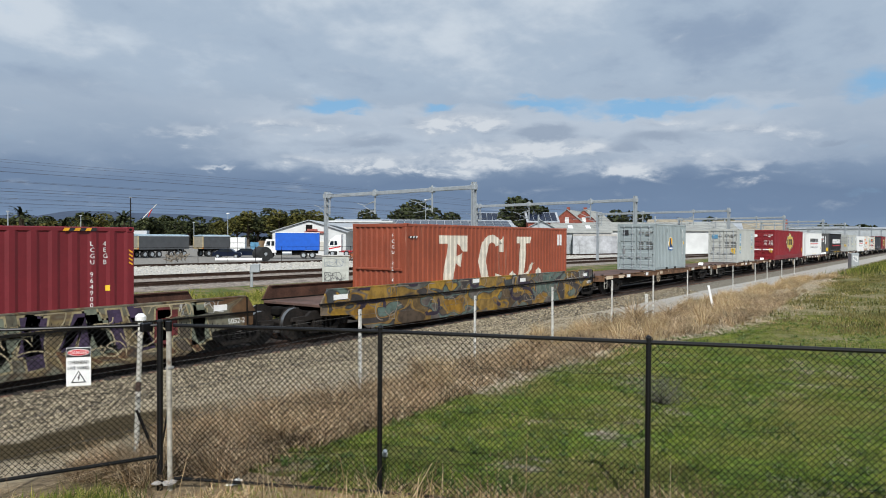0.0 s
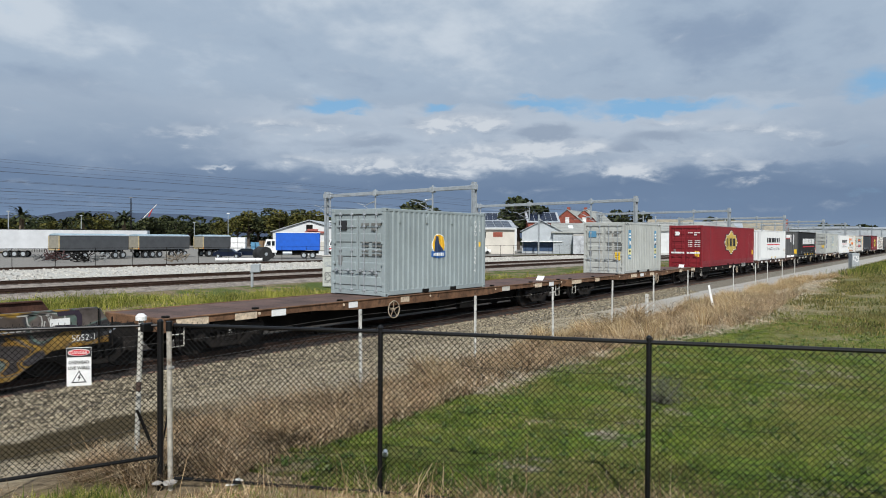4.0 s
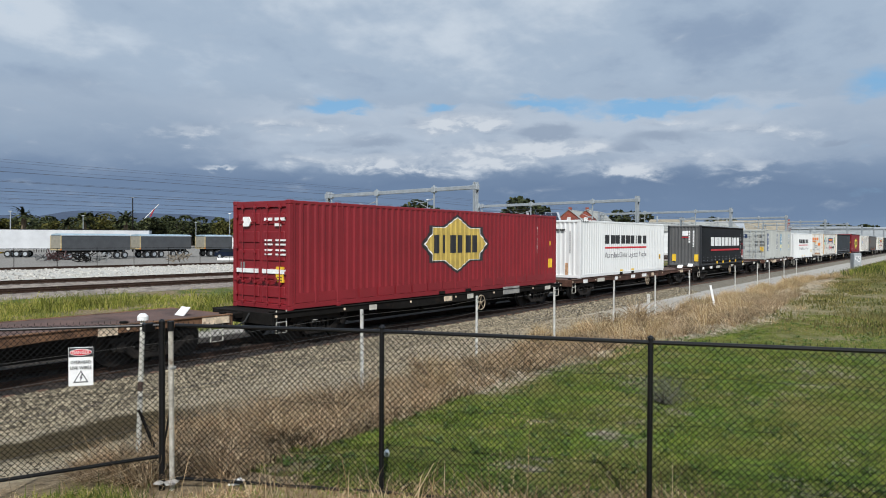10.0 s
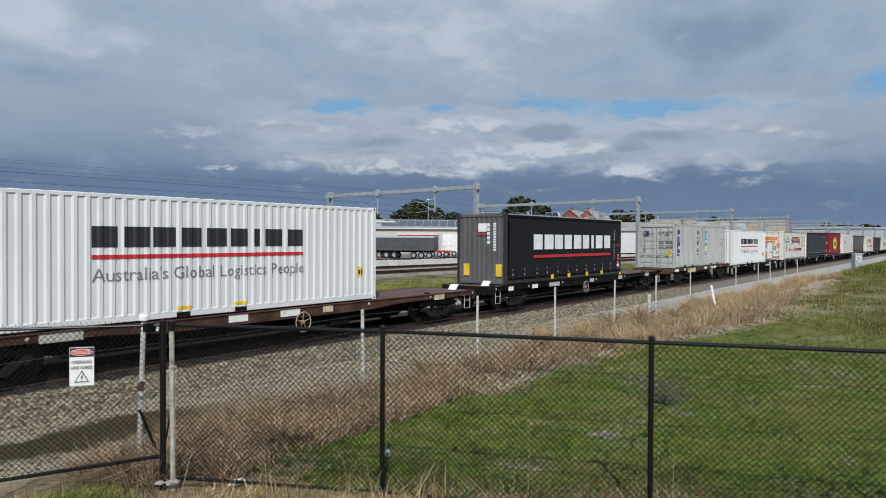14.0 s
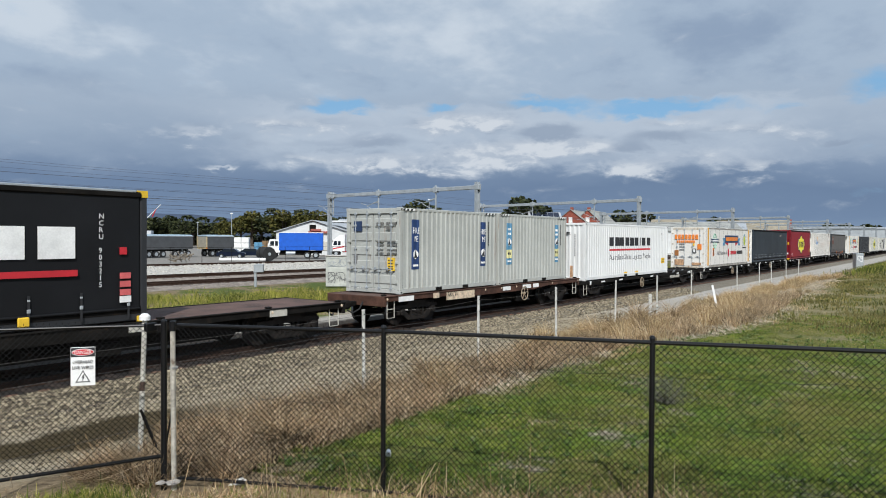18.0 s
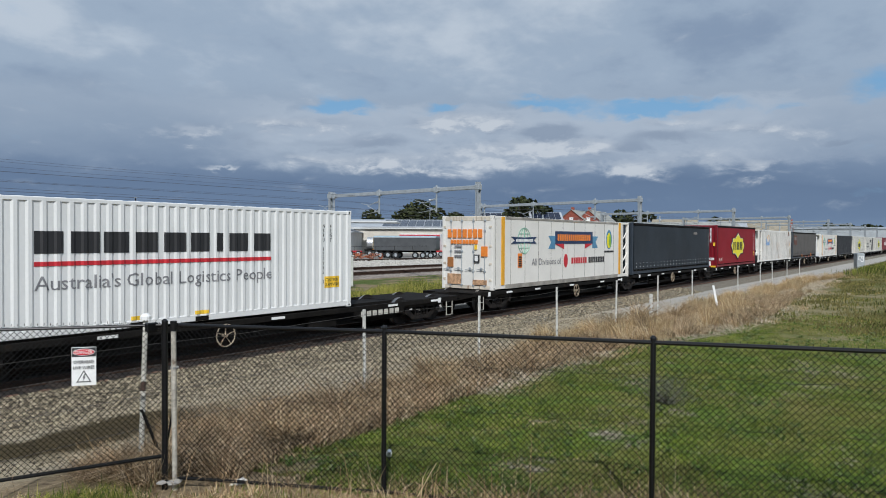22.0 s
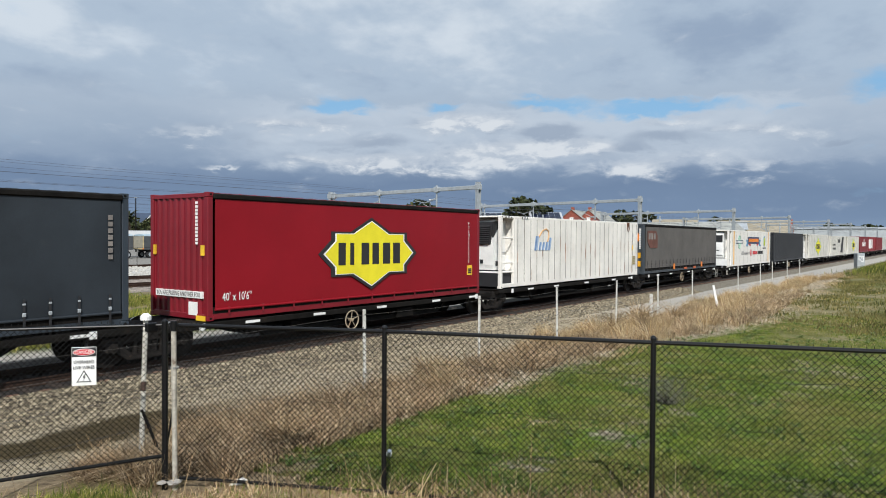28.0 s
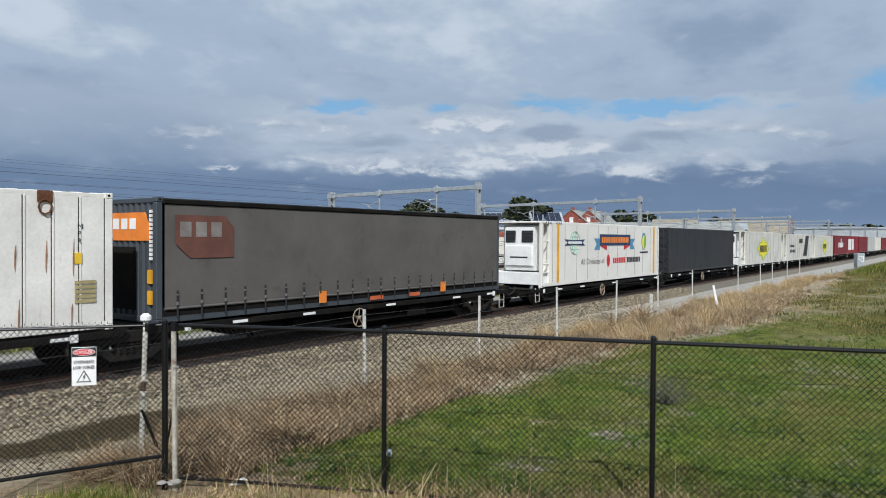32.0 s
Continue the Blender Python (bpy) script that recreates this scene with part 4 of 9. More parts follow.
def graffiti(name, cols, seed):
    """Sprayed colour fields that run into one another on dull wagon paint."""
    m = bpy.data.materials.new(name)
    m.use_nodes = True
    nt = m.node_tree
    N, Lk = nt.nodes.new, nt.links.new
    b = nt.nodes["Principled BSDF"]
    b.inputs["Roughness"].default_value = 0.65
    tc = N("ShaderNodeTexCoord")
    mp = N("ShaderNodeMapping")
    mp.inputs[1].default_value = (seed * 3.1, seed, seed * 1.7)
    mp.inputs[3].default_value = (0.55, 1.0, 1.1)
    Lk(tc.outputs["Object"], mp.inputs[0])
    w = N("ShaderNodeTexNoise")             # bends the edges of the fields
    w.inputs["Scale"].default_value, w.inputs["Detail"].default_value = 1.3, 1.0
    Lk(mp.outputs[0], w.inputs["Vector"])
    vm = N("ShaderNodeVectorMath")
    vm.operation = "MULTIPLY_ADD"
    vm.inputs[1].default_value = (1.5, 1.5, 1.5)
    Lk(w.outputs["Color"], vm.inputs[0]), Lk(mp.outputs[0], vm.inputs[2])
    n = N("ShaderNodeTexVoronoi")
    n.feature = "SMOOTH_F1"
    n.inputs["Smoothness"].default_value = 0.45
    n.inputs["Scale"].default_value = 1.9
    Lk(vm.outputs[0], n.inputs["Vector"])
    sp = N("ShaderNodeSeparateColor")
    Lk(n.outputs["Color"], sp.inputs[0])
    r = N("ShaderNodeValToRGB")
    r.color_ramp.interpolation = "EASE"
    k = len(cols)
    while len(r.color_ramp.elements) < k:
        r.color_ramp.elements.new(0.5)
    for i, c in enumerate(cols):
        r.color_ramp.elements[i].position, r.color_ramp.elements[i].color = i / k, (*c, 1)
    Lk(sp.outputs[0], r.inputs[0])
    n2 = N("ShaderNodeTexNoise")
    n2.inputs["Scale"].default_value, n2.inputs["Detail"].default_value = 5.0, 6.0
    Lk(tc.outputs["Object"], n2.inputs["Vector"])
    mx = N("ShaderNodeMix")
    mx.data_type, mx.blend_type = "RGBA", "MULTIPLY"
    mx.inputs[0].default_value = 0.75
    Lk(r.outputs[0], mx.inputs[6])
    r2 = N("ShaderNodeValToRGB")
    r2.color_ramp.elements[0].position, r2.color_ramp.elements[0].color = 0.35, (0.4, 0.37, 0.34, 1)
    r2.color_ramp.elements[1].position = 0.62
    Lk(n2.outputs["Fac"], r2.inputs[0])
    Lk(r2.outputs[0], mx.inputs[7])
    Lk(mx.outputs[2], b.inputs["Base Color"])
    return m


def scrawl(rng, x0, z0, x1, z1, y, n, w):
    """Sprayed outline strokes."""
    m = MB()
    for _ in range(n):
        cx, cz = rng.uniform(x0, x1), rng.uniform(z0, z1)
        r = rng.uniform(0.18, 0.5)
        a0, sweep, sq = rng.uniform(0, 6.3), rng.uniform(1.6, 4.6), rng.uniform(0.6, 1.5)
        slope = rng.uniform(-0.5, 0.5)
        prev = None
        for i in range(11):
            a = a0 + sweep * i / 10
            px, pz = cx + r * sq * math.cos(a) + slope * (i - 5) * 0.06, cz + r * math.sin(a)
            px, pz = min(max(px, x0), x1), min(max(pz, z0), z1)
            nx, nz = math.cos(a), math.sin(a)
            cur = [(px - nx * w / 2, y, pz - nz * w / 2), (px + nx * w / 2, y, pz + nz * w / 2)]
            if prev:
                m.add([prev[0], prev[1], cur[1], cur[0]], [(0, 1, 2, 3)])
            prev = cur
    return m


def wild_letters(th, rng, L, inks):
    """Slanting sprayed letters over the lower and the upper side: outline, fill, and shards in other colours."""
    edge_m, fills, shard = inks
    jobs = []
    x = 1.6
    while x < L - 2.0:
        w = rng.uniform(0.7, 1.05)
        fill = rng.choice(fills)
        for _ in range(3):
            xa = x + rng.uniform(0, w)
            jobs.append((xa, xa + rng.uniform(-0.55, 0.55), rng.uniform(0.22, 0.6), rng.uniform(1.1, 1.39), rng.uniform(0.2, 0.4), fill))
        if rng.random() < 0.8:
            xa = x + rng.uniform(0, w)
            jobs.append((xa, xa + rng.uniform(-0.8, 0.8), rng.uniform(0.14, 0.25), rng.uniform(0.45, 0.8), rng.uniform(0.08, 0.2), shard))
        x += w
    for layer, (grow, off) in enumerate(((0.045, 0.0025), (0.0, 0.005))):
        byink = {}
        for xa, xb, za, zb, w, ink in jobs:
            at = lambda z: xa + (xb - xa) * (z - za) / (zb - za)
            h = w / 2 + grow
            for lo, hi, y in ((max(za - grow, 0.14), min(zb, 0.97), -1.28), (max(za, 1.025), min(zb + grow, 1.395), -1.31)):
                if hi - lo > 0.04:
                    tip = 0.05 if hi < 0.97 else 0
                    byink.setdefault(edge_m if not layer else ink, MB()).add([(at(lo) - h, y - off, lo), (at(lo) + h, y - off, lo + 0.04), (at(hi) + h, y - off, hi - tip), (at(hi) - h, y - off, hi)], [(0, 1, 2, 3)])
        for ink, m in byink.items():
            part("sprayed_letters", m, ink, th)["kind"] = "stuff"


def well_wagon(label, s, L, cols, strokes, seed, mark, inks=None):
    """Low well wagon for containers; the sides are sprayed with graffiti."""
    rng = random.Random(seed)
    paint = graffiti("sprayed_wagon_side_%s" % mark, cols, seed)
    th = thing("well_wagon", pose(s, YC, 0), label, "railway wagon", "wagons of the train")
    for y in (-1, 1):
        mm = paint if y < 0 else BROWN
        a, b = sorted((y * 1.22, y * 1.28))
        low = MB().prism([(0.55, 0.98), (L - 0.55, 0.98), (L - 0.55, 0.66), (L - 1.75, 0.6), (L - 2.55, 0.1), (2.55, 0.1), (1.75, 0.6), (0.55, 0.66)], "y", a, b)
        sd = part("side_wall", low, mm, th)
        a, b = sorted((y * 1.25, y * 1.31))
        part("upper_side", MB().prism([(0.75, 1.4), (L - 0.75, 1.4), (L - 0.5, 1.02), (0.5, 1.02)], "y", a, b), mm, th)
        part("side_ledge", MB().box(0.5, min(y * 1.22, y * 1.34), 0.975, L - 0.5, max(y * 1.22, y * 1.34), 1.02), DARK, th)
        part("side_cap", MB().box(0.8, min(y * 1.2, y * 1.32), 1.4, L - 0.8, max(y * 1.2, y * 1.32), 1.43), mm, th)
    part("well_floor", MB().box(3.4, -1.2, 0.2, L - 3.4, 1.2, 0.3), DARK, th)
    for x0, x1 in ((0.5, 3.35), (L - 3.35, L - 0.5)):
        part("end_platform", MB().box(x0, -1.22, 0.9, x1, 1.22, 0.98, 0.01), DECK, th)
        xe = x1 if x0 < 1 else x0
        part("well_end", MB().box(xe - 0.05, -1.2, 0.2, xe + 0.05, 1.2, 0.9), DARK, th)
    part("ladder", MB().tube([(L - 0.8, -1.34, 1.4), (L - 0.8, -1.36, 0.55), (L - 0.5, -1.36, 0.55), (L - 0.5, -1.34, 1.2)], 0.018, 5), DARK, th)
    if inks:
        wild_letters(th, random.Random(seed + 1), L, inks)
    lettering("5052-" + ("2" if inks else "1"), 0.19, L - 1.35, -1.283, 0.74, LWHITE, th)
    part("sprayed_outline", scrawl(rng, 2.0, 0.3, L - 2.2, 0.94, -1.287, 24, 0.032), strokes, th)["kind"] = "stuff"
    part("sprayed_outline", scrawl(rng, 1.2, 1.06, L - 1.2, 1.36, -1.317, 16, 0.03), strokes, th)["kind"] = "stuff"
    dk = strokes if inks else mat("dark_spray", (0.03, 0.02, 0.035), 0.7)
    part("sprayed_outline", scrawl(rng, 1.5, 0.3, L - 2.0, 0.94, -1.288, 7, 0.03 if inks else 0.14), dk, th)["kind"] = "stuff"
    part("sprayed_outline", scrawl(rng, 1.2, 1.06, L - 1.2, 1.36, -1.318, 5, 0.03 if inks else 0.12), dk, th)["kind"] = "stuff"
    part("sprayed_tag", scrawl(rng, L - 3.6, 1.06, L - 1.5, 1.36, -1.3145, 11, 0.028), mat("white_spray", (0.42, 0.41, 0.38), 0.7), th)["kind"] = "stuff"
    for x, w, z in ((1.0, 0.6, 1.1), (L * 0.42, 0.45, 1.25), (L * 0.6, 0.45, 1.12), (L - 1.8, 0.4, 1.1)):
        part("placard", MB().box(x, -1.318, z, x + w, -1.305, z + 0.15), LWHITE, th)
    bogie(th, 0.8), bogie(th, L - 0.8)
    coupler(th, 0.5, -1), coupler(th, L - 0.5, 1)
    return on_train(th, s)


# curtain-sided and insulated boxes ------------------------------------------
SEAM = mat("dark_panel_seam", (0.09, 0.075, 0.06), 0.9, var=0.4, scale=4)


def curtain_side(th, L, H, W, material, seed, z0=0.34, straps=True, step=0.62, strapm=None):
    rng = random.Random(seed)
    nx, nz = int(L / 0.3), 8
    vs, fs = [], []
    off = rng.uniform(0, 50)
    for i in range(nx + 1):
        for j in range(nz + 1):
            x = 0.2 + (L - 0.4) * i / nx
            z = z0 + (H - 0.16 - z0) * j / nz
            k = math.sin(math.pi * j / nz) * min(1, i / 3, (nx - i) / 3)
            d = k * (0.02 + 0.03 * noise.noise(Vector((x * 0.5 + off, z * 0.8, 0)))) + 0.008 * noise.noise(Vector((x * 2.5, z * 0.4, off)))
            vs.append((x, -W / 2 - 0.005 - max(0, d + 0.01), z))
    for i in range(nx):
        for j in range(nz):
            a = i * (nz + 1) + j
            fs.append((a, a + nz + 1, a + nz + 2, a + 1))
    part("curtain", MB().add(vs, fs), material, th, smooth=True)
    part("curtain_track", MB().box(0.15, -W / 2 - 0.05, H - 0.17, L - 0.15, -W / 2 + 0.05, H - 0.03, 0.03), DARK, th)
    part("curtain_hem", MB().cyl((0.2, -W / 2 - 0.02, z0), (L - 0.2, -W / 2 - 0.02, z0), 0.03, n=8), material, th)
    if straps:
        n = int((L - 0.8) / step)
        for i in range(n):
            x = 0.5 + i * (L - 1.0) / max(1, n - 1) + rng.uniform(-0.05, 0.05)
            st = part("buckle_strap", MB().box(x - 0.024, -W / 2 - 0.052, 0.12, x + 0.024, -W / 2 - 0.04, z0 + 0.42), INK, th)
            part("buckle", MB().box(x - 0.036, -W / 2 - 0.062, z0 + 0.07, x + 0.036, -W / 2 - 0.035, z0 + 0.15, 0.01).box(x - 0.03, -W / 2 - 0.058, z0 + 0.3, x + 0.03, -W / 2 - 0.035, z0 + 0.34, 0.006), strapm or GALV, st)


def curtain_box(label, s, z, L, H, cloth, frame_m, W=2.5, near="wall", seed=3, z0=0.34, straps=True, step=0.62, strapm=None, end_m=None):
    th = thing("curtain_sided_container", pose(s, YC, z), label, "container", "containers on the train")
    box_frame(th, L, H, W, frame_m)
    box_roof(th, L, H, W, frame_m)
    curtain_side(th, L, H, W, cloth, seed, z0, straps, step, strapm)
    part("side_wall", MB().box(0.16, W / 2 - 0.05, 0.17, L - 0.16, W / 2 - 0.01, H - 0.1), cloth, th)
    part("side_board", MB().box(0.16, -W / 2 + 0.002, 0.18, L - 0.16, -W / 2 + 0.04, z0 + 0.05), DARK, th)
    if near == "doors":
        end_doors(th, L, H, W, frame_m, GALV)
    else:
        end_wall(th, L, H, W, end_m or frame_m, 0.0, -1)
    end_wall(th, L, H, W, end_m or frame_m, L, 1)
    return on_train(th, s, z)


def cooling_unit(th, H, W, x, shellm, grille, gap, split=False):
    """The refrigeration machine in its open frame on an end that faces -x."""
    y0, y1 = -0.78, 0.74
    u = part("cooling_unit", MB().prism([(x + gap - 0.06, 0.74), (x + 0.2, 0.74), (x + 0.12, 0.95), (x + 0.1, 1.75), (x + 0.14, H - 0.3), (x + 0.3, H - 0.2), (x + gap - 0.06, H - 0.2)], "y", y0, y1), shellm, th, "white moulded machine housing")
    if split:
        for a, b in ((y0 + 0.06, y0 + 0.62), (y1 - 0.56, y1 - 0.06)):
            part("grille_recess", MB().box(x + 0.05, a, 2.02, x + 0.2, b, H - 0.42, 0.02), grille, u, "dark screened opening")
            for i in range(4):
                part("grille_slat", MB().box(x + 0.03, a + 0.03, 2.06 + i * 0.12, x + 0.07, b - 0.03, 2.09 + i * 0.12), SLAT, u)
        part("front_panel", MB().box(x + 0.06, y0 + 0.08, 0.95, x + 0.12, y1 - 0.08, 1.85, 0.02), shellm, u)
        part("panel_slot", MB().box(x + 0.05, y0 + 0.3, 1.3, x + 0.08, y1 - 0.3, 1.36), grille, u)
        part("lower_box", MB().box(x - 0.02, -W / 2 + 0.13, 0.1, x + gap - 0.1, W / 2 - 0.13, 0.66, 0.02), shellm, th)
        return
    part("grille_recess", MB().prism([(y0 + 0.1, 1.8), (y1 + 0.01, 1.72), (y1 + 0.01, H - 0.22), (y0 - 0.01, H - 0.26)], "x", x + 0.06, x + 0.2), grille, u, "black grille surround")
    part("side_cowl", MB().prism([(x + 0.1, H - 0.9), (x + 0.14, H - 0.25), (x + 0.62, H - 0.22), (x + 0.5, H - 0.5)], "y", y0 - 0.02, y0 + 0.05), grille, u)
    for i in range(9):
        zz = 1.84 + i * (H - 2.2) / 9
        part("grille_slat", MB().prism([(x + 0.0, zz - 0.02), (x + 0.09, zz + 0.02), (x + 0.09, zz + 0.045), (x + 0.0, zz + 0.01)], "y", y0 + 0.18 - i * 0.012, y1 - 0.06), SLAT, u)
    part("badge", MB().box(x + 0.085, -0.1, 1.3, x + 0.12, 0.06, 1.36, 0.01), INK, u)
    part("drain_hole", MB().box(x + 0.085, -0.3, 1.0, x + 0.13, -0.16, 1.16), INK, u)
    part("service_hatch", MB().box(x + 0.35, y0 - 0.015, 1.25, x + 0.75, y0 + 0.02, 1.42, 0.01), shellm, u)
    part("side_vent", MB().box(x + 0.3, y0 - 0.02, 0.9, x + 0.8, y0 + 0.02, 1.1), grille, u)
    part("lower_box", MB().box(x - 0.02, -W / 2 + 0.13, 0.05, x + gap - 0.1, W / 2 - 0.13, 0.62, 0.02), grille, th, "black machine box below the cooling unit")
    part("box_rim", MB().box(x - 0.03, -W / 2 + 0.12, 0.62, x + gap - 0.08, W / 2 - 0.12, 0.68, 0.01), shellm, th)


SLAT = mat("dark_grey_slat", (0.035, 0.035, 0.037), 0.5, var=0.15)


def insulated_box(label, s, z, L, H, paint, W=2.5, near="doors", unit="far", seam=1.2, ribs=False, seed=4, gap=0.9, bar=None, doorm=None):
    """Insulated container; a cooling unit stands in an open frame at one end."""
    th = thing("insulated_container", pose(s, YC, z), label, "container", "containers on the train")
    box_frame(th, L, H, W, paint)
    box_roof(th, L, H, W, paint)
    a, b = (0.0, L - gap) if unit == "far" else (gap, L) if unit == "near" else (0.0, L)
    h = W / 2
    part("body", MB().box(a + 0.02, -h + 0.012, 0.15, b - 0.02, h - 0.012, H - 0.03, 0.02), paint, th)
    n = max(1, round((b - a - 0.4) / (0.55 if ribs else seam)))
    for i in range(n + 1):
        x = a + 0.2 + (b - a - 0.4) * i / n
        if ribs:
            part("side_seam", MB().box(x, -h + 0.002, 0.2, x + 0.022, -h + 0.02, H - 0.12), SEAM, th)
            part("side_rib", MB().box(x + 0.022, -h - 0.002, 0.2, x + 0.07, -h + 0.02, H - 0.12, 0.006), paint, th)
        else:
            part("panel_seam", MB().box(x - 0.006, -h + 0.006, 0.2, x + 0.006, -h + 0.02, H - 0.12), SEAM, th)
    if unit == "near":
        cooling_unit(th, H, W, 0.05, WHITE, INK, gap, gap != 1.15)
        for x in (gap - 0.06,):
            part("end_post", MB().box(x - 0.07, -h, 0.12, x + 0.05, -h + 0.12, H - 0.1, 0.01), paint, th)
        for y in (-1, 1):
            for zz in (0.66, 1.04, 2.05):
                part("side_rung", MB().cyl((0.1, y * (h - 0.06), zz), (gap - 0.1, y * (h - 0.06), zz), 0.035, n=6), paint, th)
        part("frame_bar", MB().cyl((0.1, h - 0.06, 1.95), (0.1, 0.78, 1.95), 0.03, n=6), paint, th)
        hazard(th, 0.3, 0.95, H, W), hazard(th, gap + 0.5, gap + 1.1, H, W)
    elif unit == "far":
        part("cooling_unit", MB().box(L - gap + 0.1, -h + 0.3, 0.4, L - 0.1, h - 0.3, H - 0.3, 0.06), WHITE, th)
        br = MB()
        for zz in (0.3, 0.9, 1.5, 2.1):
            br.cyl((L - gap + 0.05, -h + 0.05, zz), (L - 0.1, -h + 0.05, zz + 0.45), 0.035, n=6)
        part("end_brace", br, paint, th)
    if near == "doors" and unit != "near":
        end_doors(th, L, H, W, doorm or paint, bar or GALV, rows=1)
    return on_train(th, s, z)
# ---------- containers and wagons, from the head of the train to its tail ----------
MAROON = shell("dark_red_paint", (0.16, 0.014, 0.02), 0.15)
TERRA = shell("terracotta_orange_paint", (0.275, 0.065, 0.031), 0.34, dirt=(0.45, 0.28, 0.2), var=0.16)
GREY1 = shell("blue_grey_paint", (0.29, 0.335, 0.34), 0.12, dirt=GRIME)
GREY2 = shell("warm_grey_paint", (0.42, 0.43, 0.40), 0.38, dirt=(0.22, 0.13, 0.08))
RED = shell("signal_red_paint", (0.21, 0.012, 0.018), 0.22, dirt=(0.12, 0.03, 0.02))
RED2 = shell("bright_red_paint", (0.18, 0.007, 0.015), 0.05, 0.4)
WHITE_C = shell("clean_white_paint", (0.71, 0.715, 0.70), 0.06, dirt=(0.4, 0.22, 0.12), var=0.04)
WHITE_K = shell("cream_white_paint", (0.74, 0.715, 0.66), 0.2, dirt=(0.42, 0.24, 0.13), var=0.05)
WHITE_D = shell("aged_white_paint", (0.62, 0.60, 0.54), 0.38, dirt=(0.24, 0.18, 0.13))
WHITE_R = shell("rust_stained_white_paint", (0.77, 0.745, 0.69), 0.24, dirt=(0.3, 0.14, 0.07))
CHAR = shell("charcoal_paint", (0.024, 0.025, 0.028), 0.1, dirt=GRIME)
BLUEGREY = shell("dark_blue_grey_paint", (0.030, 0.040, 0.053), 0.1, dirt=GRIME)
CURT_K = mat("charcoal_curtain", (0.008, 0.0085, 0.010), 0.62, spec=0.25, var=0.2, scale=0.8, fine=60, bump=0.04)
CURT_S = mat("slate_curtain", (0.023, 0.029, 0.036), 0.6, var=0.25, scale=0.6, fine=60, bump=0.05, dirt=(0.055, 0.058, 0.058), dirt_amt=0.25, spec=0.35)
CURT_R = mat("red_curtain", (0.235, 0.006, 0.013), 0.5, spec=0.22, var=0.06, scale=0.5, fine=60, bump=0.03)
CURT_G = mat("faded_grey_curtain", (0.098, 0.090, 0.082), 0.75, var=0.14, scale=0.8, fine=40, bump=0.06, dirt=(0.07, 0.06, 0.055), dirt_amt=0.4)
SLATE = shell("slate_blue_paint", (0.048, 0.058, 0.068), 0.2, dirt=GRIME)
TANW = mat("flaking_tan_wagon_paint", (0.15, 0.08, 0.043), 0.85, var=0.4, scale=2.2, dirt=(0.045, 0.026, 0.018), dirt_amt=0.6, spec=0.3)
FLAKED = mat("flaking_cream_paint", (0.60, 0.55, 0.46), 0.7, var=0.14, scale=3, dirt=(0.26, 0.08, 0.04), dirt_amt=0.32, streak=True)
STRAP = mat("dull_grey_strap", (0.13, 0.13, 0.13), 0.7, var=0.2)
GOLD = mat("gold_emblem", (0.50, 0.36, 0.08), 0.55, var=0.15)
LEMON = mat("lemon_yellow_emblem", (0.80, 0.70, 0.02), 0.5, var=0.06)
FADED = mat("faded_brown_emblem", (0.125, 0.05, 0.035), 0.8, var=0.15)
FADEW = mat("faded_pale_lettering", (0.2, 0.18, 0.165), 0.8, var=0.2)
GREEN = mat("leaf_green_emblem", (0.22, 0.45, 0.05), 0.55)
TEAL = mat("teal_emblem", (0.12, 0.42, 0.36), 0.55)
NAVY = mat("navy_emblem", (0.02, 0.04, 0.10), 0.55)
AMBER = mat("amber_trim", (0.72, 0.36, 0.02), 0.55, var=0.12)


def id_marks(th, x, H, text, text2, material, y=-1.224, size=0.13):
    """Container number written downwards."""
    for k, body in enumerate((text, text2)):
        for i, ch in enumerate(body):
            if ch != " ":
                lettering(ch, size * 1.25, x + k * 0.3, y, H - 0.42 - i * size * 1.18, material, th)


